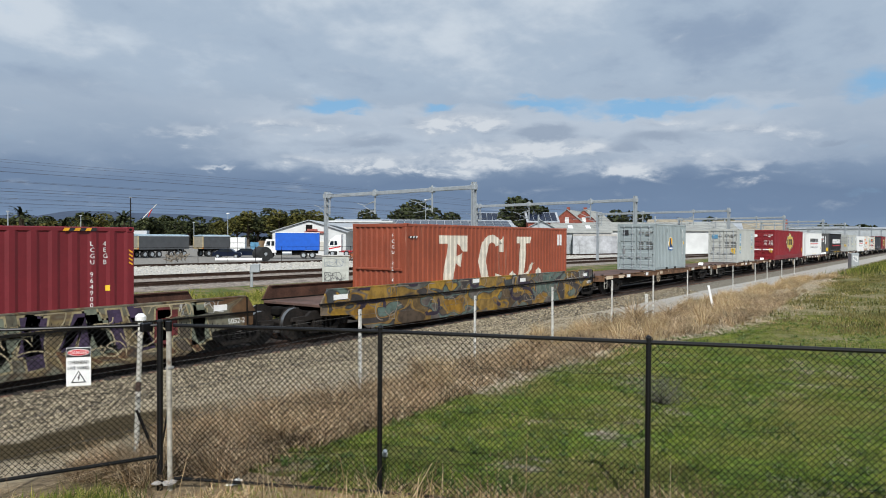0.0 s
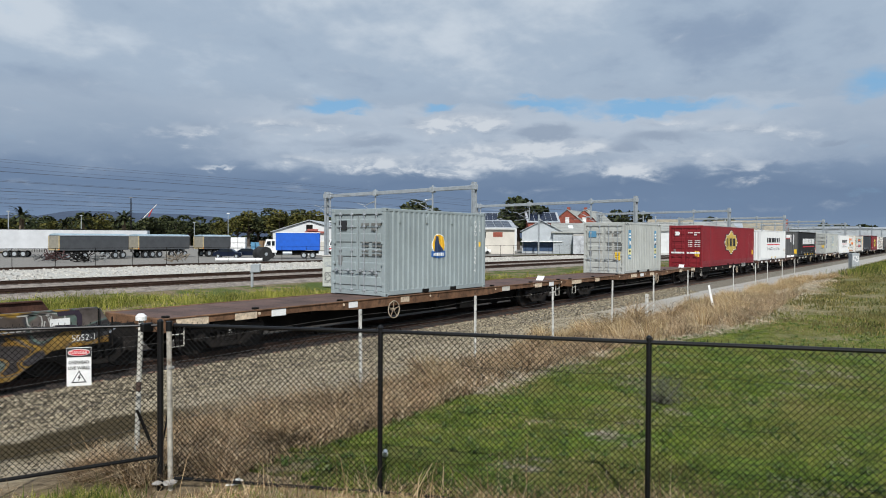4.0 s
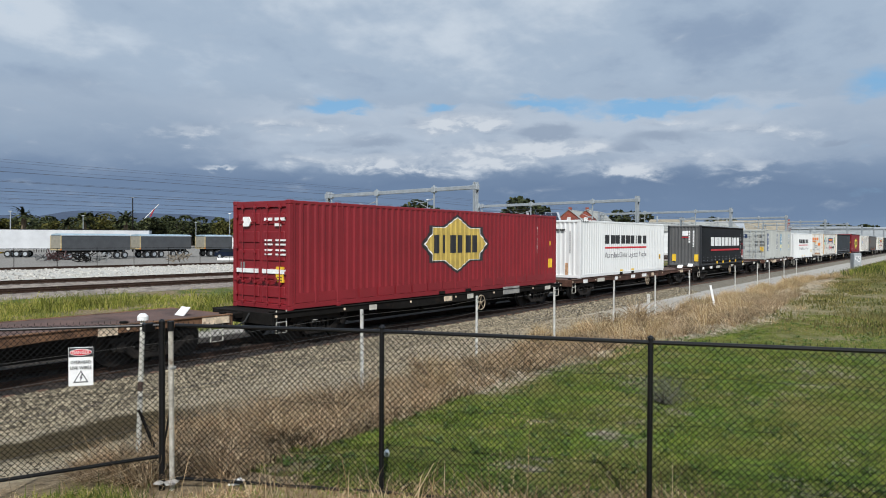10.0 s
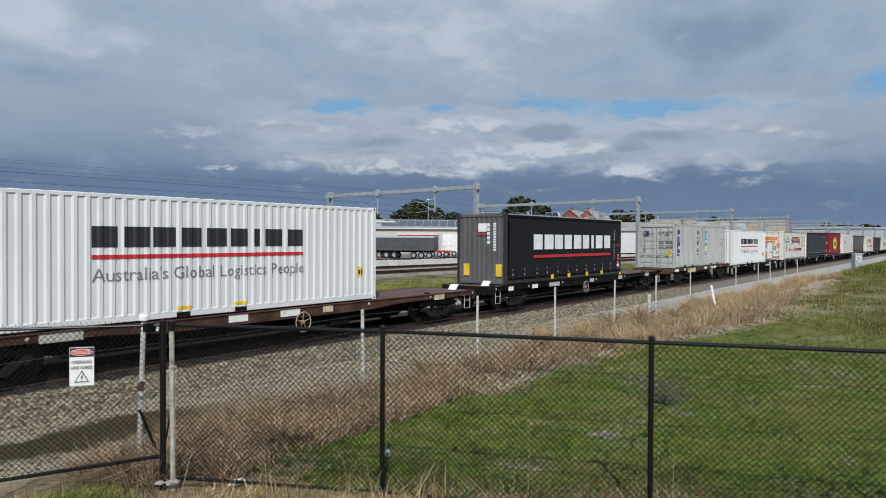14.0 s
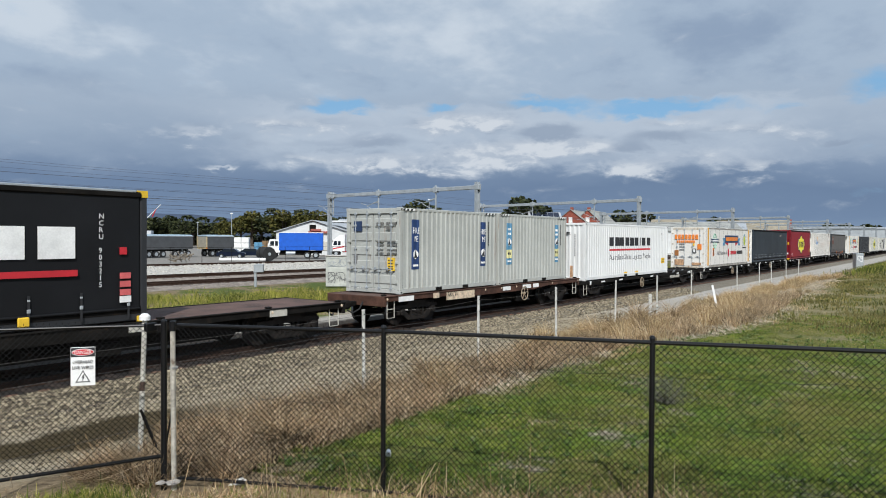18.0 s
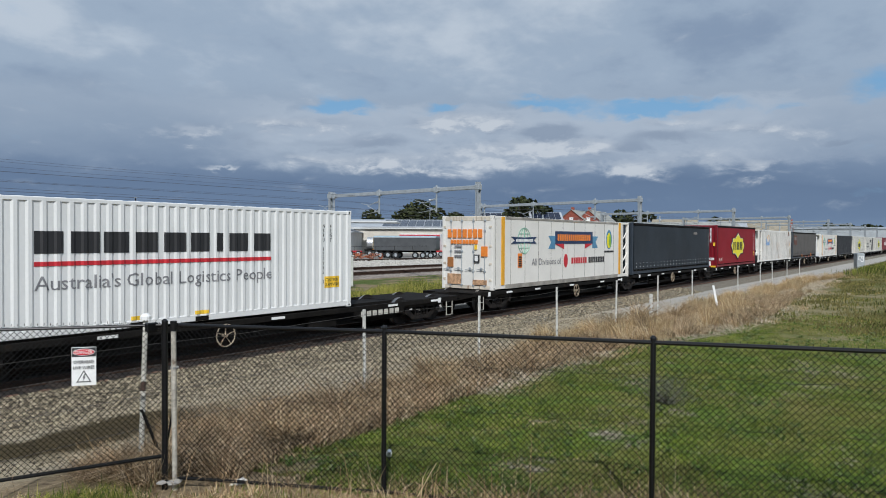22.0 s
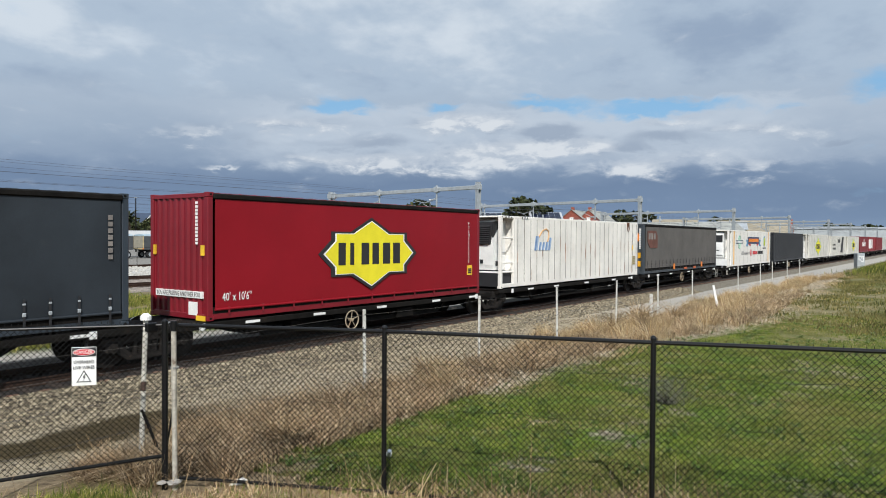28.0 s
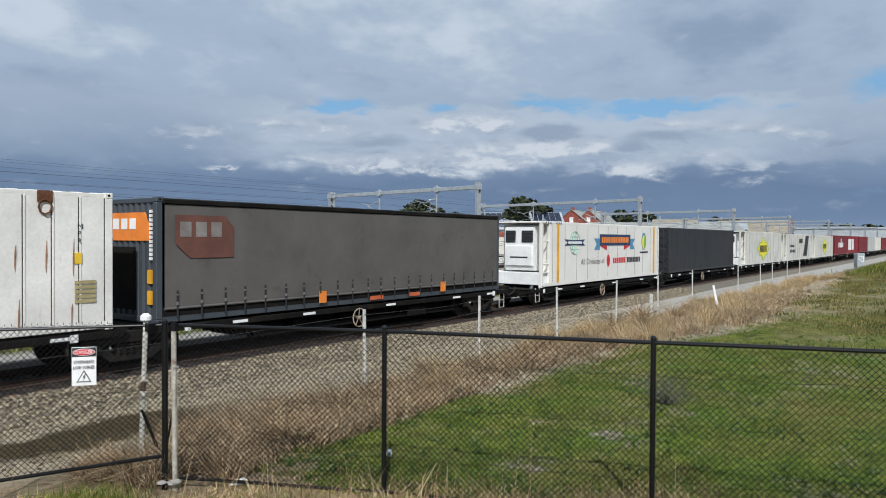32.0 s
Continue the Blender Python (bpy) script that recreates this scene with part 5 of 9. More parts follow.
def make_wells():
    a = dry_box("dark red corrugated container sunk in a graffitied well wagon", 8.95 - 12.19, 0.26, 12.19, 2.9, MAROON, near="wall", period=0.41)
    id_marks(a, 11.18, 2.9, "LCGU 9649002", "4EGB", LWHITE, size=0.112)
    plate(a, 11.53, 1.5, 11.62, 1.62, YELLOW)
    hazard(a, 10.6, 11.3, 2.9, mats=(AMBER, INK))
    for k in range(4):
        part("warning_tape", MB().add([(12.06, -1.226, 2.36 - k * 0.09), (12.15, -1.226, 2.31 - k * 0.09), (12.15, -1.226, 2.35 - k * 0.09), (12.06, -1.226, 2.4 - k * 0.09)], [(0, 1, 2, 3)]), AMBER, a)
    drape(a, 12.19, 0.41)
    well_wagon("graffitied brown well wagon with purple and cream lettering", -7.4, 20.2,
               [(0.075, 0.055, 0.035), (0.17, 0.165, 0.12), (0.12, 0.085, 0.05), (0.20, 0.15, 0.07), (0.10, 0.08, 0.06), (0.13, 0.07, 0.03)], mat("cream_spray", (0.36, 0.30, 0.19), 0.7, var=0.3), 11, "purple",
               inks=(mat("pale_ochre_spray", (0.30, 0.25, 0.14), 0.7, var=0.35, scale=3), [mat("purple_spray", (0.045, 0.028, 0.062), 0.65, var=0.4, scale=3), mat("dull_red_spray", (0.14, 0.022, 0.022), 0.65, var=0.4, scale=3), mat("purple_spray", (0.045, 0.028, 0.062)), mat("sage_spray", (0.15, 0.165, 0.12), 0.7, var=0.35, scale=3)], mat("brown_spray", (0.13, 0.065, 0.028), 0.7, var=0.45, scale=3)))
    b = dry_box("terracotta corrugated container with tall white lettering, in a well wagon", 18.72, 0.55, 12.19, 2.9, TERRA, near="wall")
    arc = lambda r, rz, a0, a1: [(5.5 + r * math.cos(radians(a0 + (a1 - a0) * k / 12)), 1.52 + rz * math.sin(radians(a0 + (a1 - a0) * k / 12))) for k in range(13)]
    tall = [[(2.1, 0.6), (2.78, 0.6), (3.08, 2.2), (2.46, 2.2)], [(1.92, 2.2), (3.1, 2.2), (3.1, 2.5), (1.92, 2.5)], [(3.1, 2.2), (3.45, 1.9), (3.73, 1.9), (3.73, 2.5), (3.1, 2.5)], [(2.95, 1.5), (3.3, 1.3), (3.42, 1.85), (3.0, 1.72)],
            [(3.9, 0.56), (4.44, 0.56), (4.44, 0.8), (3.9, 0.8)], [(6.88, 0.56), (7.38, 0.56), (7.38, 0.9), (7.1, 1.05), (6.88, 0.9)],
            [(7.57, 0.6), (8.07, 0.6), (8.3, 2.2), (7.8, 2.2)], [(7.5, 2.2), (8.66, 2.2), (8.72, 2.48), (7.5, 2.48)], [(8.07, 0.6), (8.3, 0.6), (8.98, 1.34), (8.75, 1.36), (8.4, 0.97), (8.07, 0.9)], [(9.19, 0.6), (9.61, 0.6), (9.61, 1.0), (9.4, 1.15), (9.19, 1.0)]]
    outer, inner = arc(0.98, 1.04, 40, 322), arc(0.42, 0.74, 48, 315)
    tall += [[outer[k], outer[k + 1], inner[k + 1], inner[k]] for k in range(12)] + [[(6.1, 1.85), (6.42, 1.85), (6.42, 2.5), (6.1, 2.3)]]
    for k, pts in enumerate(tall):
        part("trade_mark_shape", MB().prism(pts, "y", -1.2200 - 0.0004 * (k % 6), -1.2165), FLAKED, b, "tall cream-white painted shape")
    part("end_band", MB().box(-0.012, -1.05, 1.28, 0.06, 1.05, 1.36, 0.01), TERRA, b)
    for k, ch in enumerate("FCGU 32 465"):
        if ch != " ":
            lettering(ch, 0.17, -0.03, -0.62, 2.42 - k * 0.19, LWHITE, b, turn=90)
    drape(b, 12.19)
    eplate(b, -0.5, 0.2, -0.25, 0.42, YELLOW)
    bars_text(b, 11.2, 2.1, 0.5, 0.5, 2, LWHITE)
    hazard(b, 0.1, 0.6, 2.5)
    well_wagon("graffitied brown well wagon with yellow and grey lettering", 14.2, 20.2,
               [(0.04, 0.034, 0.036), (0.14, 0.115, 0.10), (0.12, 0.175, 0.15), (0.045, 0.04, 0.046), (0.36, 0.21, 0.02), (0.13, 0.11, 0.095), (0.32, 0.17, 0.015), (0.05, 0.042, 0.04)], mat("pale_spray", (0.26, 0.215, 0.17), 0.7), 23, "yellow")


def poster(th, x, z0, w, h, top, material):
    """A tall printed hire poster."""
    p = plate(th, x, z0, x + w, z0 + h, material, y=-1.22, name="poster", label="tall blue printed poster")
    if top:
        for k, body in enumerate(("HIRE", "ME")):
            lettering(body, 0.30, x + (0.02 if k == 0 else 0.1), -1.228, z0 + h * (0.72 - 0.17 * k), LWHITE, th, width=w * (0.92 if k == 0 else 0.55))
    else:
        bars_text(th, x + 0.05, z0 + h * 0.83, w - 0.1, 0.09, 4, LWHITE, -1.227), bars_text(th, x + 0.05, z0 + h * 0.72, w - 0.1, 0.09, 4, LWHITE, -1.227)
        plate(th, x, z0 + 0.26, x + w, z0 + h * 0.36, mat("pale_yellow_label", (0.7, 0.66, 0.32), 0.6), y=-1.227)
        bars_text(th, x + 0.05, z0 + 0.4, w - 0.1, 0.1, 3, INK, -1.232)
    cz = z0 + h * (0.3 if top else 0.55)
    disc = [(x + w / 2 + w * 0.38 * math.cos(i * math.pi / 6), cz + w * 0.42 * math.sin(i * math.pi / 6)) for i in range(12)]
    poly_plate(th, disc, LWHITE, -1.232, "emblem")
    poly_plate(th, [(x + w * 0.2, cz - 0.12), (x + w * 0.45, cz + 0.05), (x + w * 0.5, cz + 0.16), (x + w * 0.6, cz + 0.04), (x + w * 0.8, cz - 0.12)], INK, -1.236, "emblem")
    bars_text(th, x + 0.04, z0 + 0.1, w - 0.08, 0.07, 5, LWHITE, -1.234)


def door_marks(th, H, dark=None, yellow=True):
    """Stencilled weights and numbers on the doors."""
    dark = dark or mat("grey_stencil", (0.16, 0.16, 0.15), 0.7)
    ebars(th, -0.18, H - 0.58, 0.34, 0.085, 4, dark, x=-0.0), ebars(th, -0.62, H - 0.58, 0.42, 0.085, 6, dark, x=-0.0)
    ebars(th, -0.62, H - 0.74, 0.24, 0.085, 4, dark, x=-0.0)
    for z in (H - 1.16, H - 1.28, H - 1.44, H - 1.56):
        ebars(th, -0.2, z, 0.3, 0.05, 5, dark, x=-0.0), ebars(th, -0.66, z, 0.42, 0.05, 7, dark, x=-0.0)
    if yellow:
        eplate(th, -0.98, 0.78, -0.68, 1.22, YELLOW, x=0.0)
        for z in (1.1, 1.0, 0.9, 0.82):
            ebars(th, -0.72, z, 0.22, 0.045, 5, INK, x=-0.006)
    eplate(th, 0.72, 1.0, 0.86, 1.32, mat("grey_data_plate", (0.2, 0.2, 0.2), 0.5), x=0.0)


def make_flats():
    c = dry_box("blue-grey container with a round yellow emblem on a flat wagon", 43.17, 1.03, 6.06, 2.9, GREY1)
    disc = lambda cx, cz, r: [(cx + r * math.cos(i * math.pi / 12), cz + r * math.sin(i * math.pi / 12)) for i in range(24)]
    poly_plate(c, disc(2.97, 1.68, 0.40), LWHITE, -1.218), poly_plate(c, disc(2.97, 1.68, 0.375), mat("emblem_yellow", (0.80, 0.45, 0.02), 0.55), -1.224)
    poly_plate(c, [(2.72, 1.36), (2.76, 1.8), (2.84, 2.0), (2.92, 1.98), (2.95, 1.8), (3.15, 1.58), (3.27, 1.44), (3.3, 1.36)], NAVY, -1.229)
    poly_plate(c, [(2.56, 1.26), (2.97, 1.2), (3.38, 1.26), (3.38, 1.46), (2.97, 1.42), (2.56, 1.46)], mat("banner_blue", (0.02, 0.10, 0.32), 0.55), -1.235)
    bars_text(c, 2.62, 1.29, 0.7, 0.11, 9, LWHITE, -1.24)
    id_marks(c, 5.3, 2.9, "RWLU 739798 6", "25G1", LWHITE)
    plate(c, 5.6, 1.6, 5.72, 1.78, YELLOW)
    door_marks(c, 2.9, None, False)
    eplate(c, 0.5, 2.2, 0.85, 2.5, INK, x=0.0)
    for x in (0.7, 2.2, 3.7, 5.0):
        part("vent_cover", MB().box(x, -1.236, 2.42, x + 0.12, -1.21, 2.68, 0.02), GREY1, c)
    flat_wagon("rust-brown flat wagon with cream placards and a bare deck", 34.9, 21.3, 1.03, body=TANW, tags=((0.6, 0.9, 0.2, CREAM), (2.3, 0.7, 0.18, CREAM), (3.5, 0.5, 0.18, LWHITE), (6.5, 0.4, 0.18, LWHITE), (9.0, 0.45, 0.18, CREAM), (15.5, 0.6, 0.2, OFFWHITE), (18.3, 0.6, 0.2, CREAM), (19.6, 0.45, 0.2, LWHITE)), wheel_x=8.6, seed=5)
    part_flap(34.9, 19.9, 1.03)
    drape(c, 6.06)
    d = dry_box("warm grey container with blue hire posters on a flat wagon", 63.62, 1.0, 6.06, 2.9, GREY2)
    poster(d, 0.68, 0.82, 0.36, 1.66, False, SKYBLUE), poster(d, 4.93, 0.82, 0.36, 1.66, False, SKYBLUE)
    door_marks(d, 2.9)
    eplate(d, 0.45, 2.05, 0.9, 2.4, SKYBLUE, x=0.0)
    hazard(d, 0.15, 0.75, 2.9), hazard(d, 5.3, 5.9, 2.9)
    flat_wagon("brown flat wagon with flaking cream placards", 56.55, 20.45, 1.0, body=TANW, tags=((0.32, 1.05, 0.22, CREAM), (3.05, 0.5, 0.18, CREAM), (7.95, 0.9, 0.2, CREAM), (9.45, 0.5, 0.2, LWHITE), (11.05, 0.7, 0.2, CREAM), (16.65, 0.45, 0.2, CREAM), (19.25, 0.8, 0.2, CREAM)), wheel_x=12.15, seed=6)
    part_flap(56.55, 19.05, 1.0)
    drape(d, 6.06)
    e = dry_box("long red corrugated container with a gold star plate", 78.65, 0.9, 16.16, 3.1, RED, posts=1.98, bar=RED, period=0.3)
    star_emblem(e, 8.2, 1.84, 4.43, 2.19, -1.222, GOLD, INK)
    door_marks(e, 3.1, LWHITE)
    poly_plate_end(e, 0.62, 2.5, 0.42, 0.28, LWHITE)
    eplate(e, 0.1, 1.02, 1.05, 1.14, LWHITE, x=-0.006), eplate(e, -1.05, 1.02, -0.1, 1.14, LWHITE, x=-0.006)
    id_marks(e, 12.3 + 1.98, 2.9, "BGC 21042", "", LWHITE, size=0.11)
    plate(e, 15.4, 0.75, 15.75, 1.15, YELLOW), plate(e, 15.5, 1.75, 15.65, 1.95, YELLOW)
    drape(e, 16.16, 0.3, posts=1.98)
    for i in range(18):
        x = 0.25 + i * 0.88
        part("lower_panel", MB().box(x, -1.218, 0.2, x + 0.74, -1.21, 0.48, 0.01), RED, e)
    flat_wagon("dark flat wagon with white plates beneath a red container", 77.7, 17.9, 0.9, body=DARK, deck=DARK, tags=((4.2, 0.35, 0.16, OFFWHITE), (8.2, 0.5, 0.18, CREAM), (9.7, 0.4, 0.18, OFFWHITE), (12.3, 1.3, 0.3, mat("scuffed_grey_plate", (0.3, 0.29, 0.27), 0.7, var=0.3)), (15.9, 0.5, 0.16, OFFWHITE)), wheel_x=10.6, seed=7)
    f = dry_box("white corrugated container with a crimson stripe on a flat wagon", 97.4, 1.0, 12.19, 2.9, WHITE_C, near="wall")
    north_mark(f, 3.04, 1.71, 6.05, 0.46, INK)
    lettering("Australia's Global Logistics People", 0.42, 3.04, -1.224, 0.96, mat("grey_lettering", (0.2, 0.2, 0.21), 0.6), f, width=6.08)
    small_end(f)
    plate(f, 11.35, 0.75, 11.6, 1.05, YELLOW), bars_text(f, 11.4, 0.82, 0.16, 0.14, 2, INK)
    hazard(f, 0.2, 1.0, 2.9)
    for x in (5.1, 6.75):
        plate(f, x, 0.2, x + 0.38, 0.29, YELLOW)
    drape(f, 12.19)
    flat_wagon("rust-brown flat wagon with white markings", 96.0, 19.5, 0.99, tags=((1.6, 0.5, 0.2, LWHITE), (3.3, 0.9, 0.2, OFFWHITE), (5.6, 0.35, 0.18, LWHITE), (7.9, 0.6, 0.2, LWHITE), (9.6, 0.7, 0.2, LWHITE), (11.2, 0.4, 0.2, CREAM), (16.6, 0.6, 0.2, CREAM)), wheel_x=10.4, seed=8)
    part_flap(96.0, 18.6, 1.0)
    g = curtain_box("charcoal curtain-sided container with white and red marks", 117.6, 1.03, 12.19, 2.95, CURT_K, CHAR, W=2.44, seed=9, z0=0.3, step=0.9, end_m=mat("worn_grey_end_paint", (0.105, 0.105, 0.103), 0.6, var=0.15, scale=1.0, dirt=GRIME, dirt_amt=0.3))
    north_mark(g, 2.22, 1.45, 8.35, 0.66, LWHITE, y=-1.29)
    eplate(g, -0.25, 2.2, 0.15, 2.55, LWHITE, x=0.012), eplate(g, -0.3, 2.05, 0.2, 2.12, REDBAR, x=0.012)
    eplate(g, -1.0, 0.35, -0.72, 0.85, YELLOW, x=0.012), eplate(g, 0.6, 0.35, 0.88, 0.85, YELLOW, x=0.012)
    ebars(g, -0.6, 1.4, 0.1, 1.2, 11, LWHITE, x=0.01, turn=True), ebars(g, -0.3, 1.7, 0.1, 0.9, 5, LWHITE, x=0.01, turn=True)
    bars_text(g, 11.5, 0.62, 0.25, 0.55, 3, mat("pink_label", (0.6, 0.12, 0.12), 0.6), -1.29, turn=True)
    id_marks(g, 11.02, 2.72, "NCRU 903215", "", LWHITE, y=-1.292, size=0.125)
    plate(g, 11.5, 1.52, 11.66, 1.68, REDBAR, y=-1.29)
    plate(g, 11.5, 0.46, 11.76, 0.6, LWHITE, y=-1.29)
    part("rail_cap", MB().box(0.16, -1.262, 2.9, 11.9, -1.18, 2.952, 0.01), GALV, g, "pale metal roof rail")
    part("corner_mark", MB().box(11.93, -1.238, 2.8, 12.2, -1.225, 2.955).box(11.93, -1.238, 0.0, 12.2, -1.225, 0.13), YELLOW, g, "yellow corner fitting")
    for x in (3.9, 5.6, 7.6, 9.4):
        part("yellow_latch", MB().box(x, -1.3, 0.1, x + 0.22, -1.236, 0.3, 0.02), YELLOW, g)
    flat_wagon("dark brown flat wagon carrying a curtain-sided container", 116.3, 20.2, 1.02, body=DARK, tags=((1.4, 0.4, 0.18, LWHITE), (3.4, 0.5, 0.2, LWHITE), (5.0, 1.0, 0.2, OFFWHITE), (9.3, 0.5, 0.2, OFFWHITE), (13.0, 0.5, 0.2, OFFWHITE), (17.0, 0.6, 0.2, OFFWHITE)), wheel_x=8.8, seed=10)
    part_flap(116.3, 0.6, 1.02)
    for k, (s, top, mm) in enumerate(((138.84, True, BLUE), (145.06, False, SKYBLUE))):
        h = dry_box("grey twenty-foot container with tall blue hire posters" if top else "grey twenty-foot container with light blue hire posters", s, 1.07, 6.06, 2.9, GREY2)
        poster(h, 0.66, 0.81, 0.37, 1.7, top, mm), poster(h, 4.92, 0.81, 0.37, 1.7, top, mm)
        door_marks(h, 2.9)
        eplate(h, 0.5, 2.1, 0.85, 2.45, NAVY, x=0.0)
        hazard(h, 5.2, 5.9, 2.9), hazard(h, 0.15, 0.75, 2.9)
        bars_text(h, 5.45, 1.6, 0.08, 0.95, 10, INK, turn=True)
        drape(h, 6.06)
    w = flat_wagon("rust-brown flat wagon with white stencils and placards", 137.7, 15.0, 1.06, tags=((1.0, 0.8, 0.17, LWHITE), (2.9, 0.35, 0.22, CREAM), (7.6, 0.6, 0.16, LWHITE), (9.2, 0.7, 0.16, LWHITE), (10.1, 0.5, 0.17, LWHITE)), wheel_x=9.3, seed=11)
    part("placard", MB().box(3.7, -1.305, 0.72, 5.5, -1.287, 1.0), CREAM, w)
    lettering("RKLY", 0.24, 3.74, -1.308, 0.84, INK, w)
    j = dry_box("white corrugated container with a crimson stripe on a skeletal wagon", 153.2, 0.86, 12.19, 2.9, WHITE_C, near="wall")
    north_mark(j, 3.04, 1.73, 6.05, 0.46, INK)
    lettering("Australia's Global Logistics People", 0.42, 3.04, -1.224, 0.98, mat("grey_lettering", (0.2, 0.2, 0.21), 0.6), j, width=6.08)
    small_end(j)
    id_marks(j, 11.0, 2.8, "NBRU 422045 3", "4EGT", INK, size=0.115)
    plate(j, 11.1, 0.62, 11.7, 0.95, YELLOW), lettering("CAUTION", 0.13, 11.13, -1.228, 0.81, INK, j, width=0.5), lettering("2.46M WIDE", 0.13, 11.13, -1.228, 0.67, INK, j, width=0.54)
    for x in (5.1, 6.75):
        plate(j, x, 0.2, x + 0.38, 0.29, YELLOW)
    drape(j, 12.19)
    spine_wagon("black skeletal wagon with an empty platform at its tail", 152.5, 18.8, 0.85)
    q = TRAIN[-1][0]
    plate(q, 13.2, 0.46, 15.4, 0.7, DARK, y=-1.24)
    bars_text(q, 13.3, 0.5, 1.9, 0.16, 7, OFFWHITE, -1.262)


def poly_plate_end(th, y, z, w, h, material):
    part("emblem", MB().prism([(y - w / 2, z), (y - w * 0.3, z + h / 2), (y + w * 0.3, z + h / 2), (y + w / 2, z), (y + w * 0.3, z - h / 2), (y - w * 0.3, z - h / 2)], "x", -0.01, 0.03), material, th)


def part_flap(s, x, z):
    """A white angled marker plate that stands on the deck."""
    w = TRAIN[-1][0] if TRAIN[-1][0].name.startswith("flat_wagon") else TRAIN[-2][0]
    part("marker_plate", MB().prism([(x, z), (x + 0.2, z + 0.2), (x + 0.22, z + 0.19), (x + 0.03, z - 0.01)], "y", -0.8, -0.45), LWHITE, w, "white angled plate")


def north_mark(th, x, z, w, h, material, y=-1.224):
    """A trade name as plain bars over a crimson stripe."""
    for a, f in ((0, 0.8), (1, 0.85), (2, 0.8), (3, 0.75), (4, 0.8), (5, 0.7), (6, 0.28), (6.55, 0.8), (7.6, 0.75)):
        part("trade_mark_shape", MB().box(x + a * w / 8.4, y - 0.002, z, x + (a + f) * w / 8.4, y + 0.01, z + h), material, th)
    part("underline", MB().box(x, y - 0.004, z - h * 0.56, x + w, y + 0.01, z - h * 0.36), REDBAR, th, "crimson stripe")


def small_end(th):
    """Small mark and number on the closed end."""
    ebars(th, 0.55, 2.36, 0.95, 0.085, 9, INK, x=0.012)
    part("underline", MB().box(0.008, -0.4, 2.3, 0.05, 0.55, 2.315), INK, th)
    ebars(th, -0.62, 1.25, 0.045, 1.1, 13, mat("faint_lettering", (0.4, 0.4, 0.4), 0.6), x=0.014, turn=True)
    part("rust_mark", MB().box(0.012, -0.55, 0.16, 0.05, -0.4, 0.75).box(0.012, 0.45, 0.16, 0.05, 0.62, 0.6), mat("rust_run", (0.45, 0.27, 0.15), 0.85, var=0.4, scale=6), th)


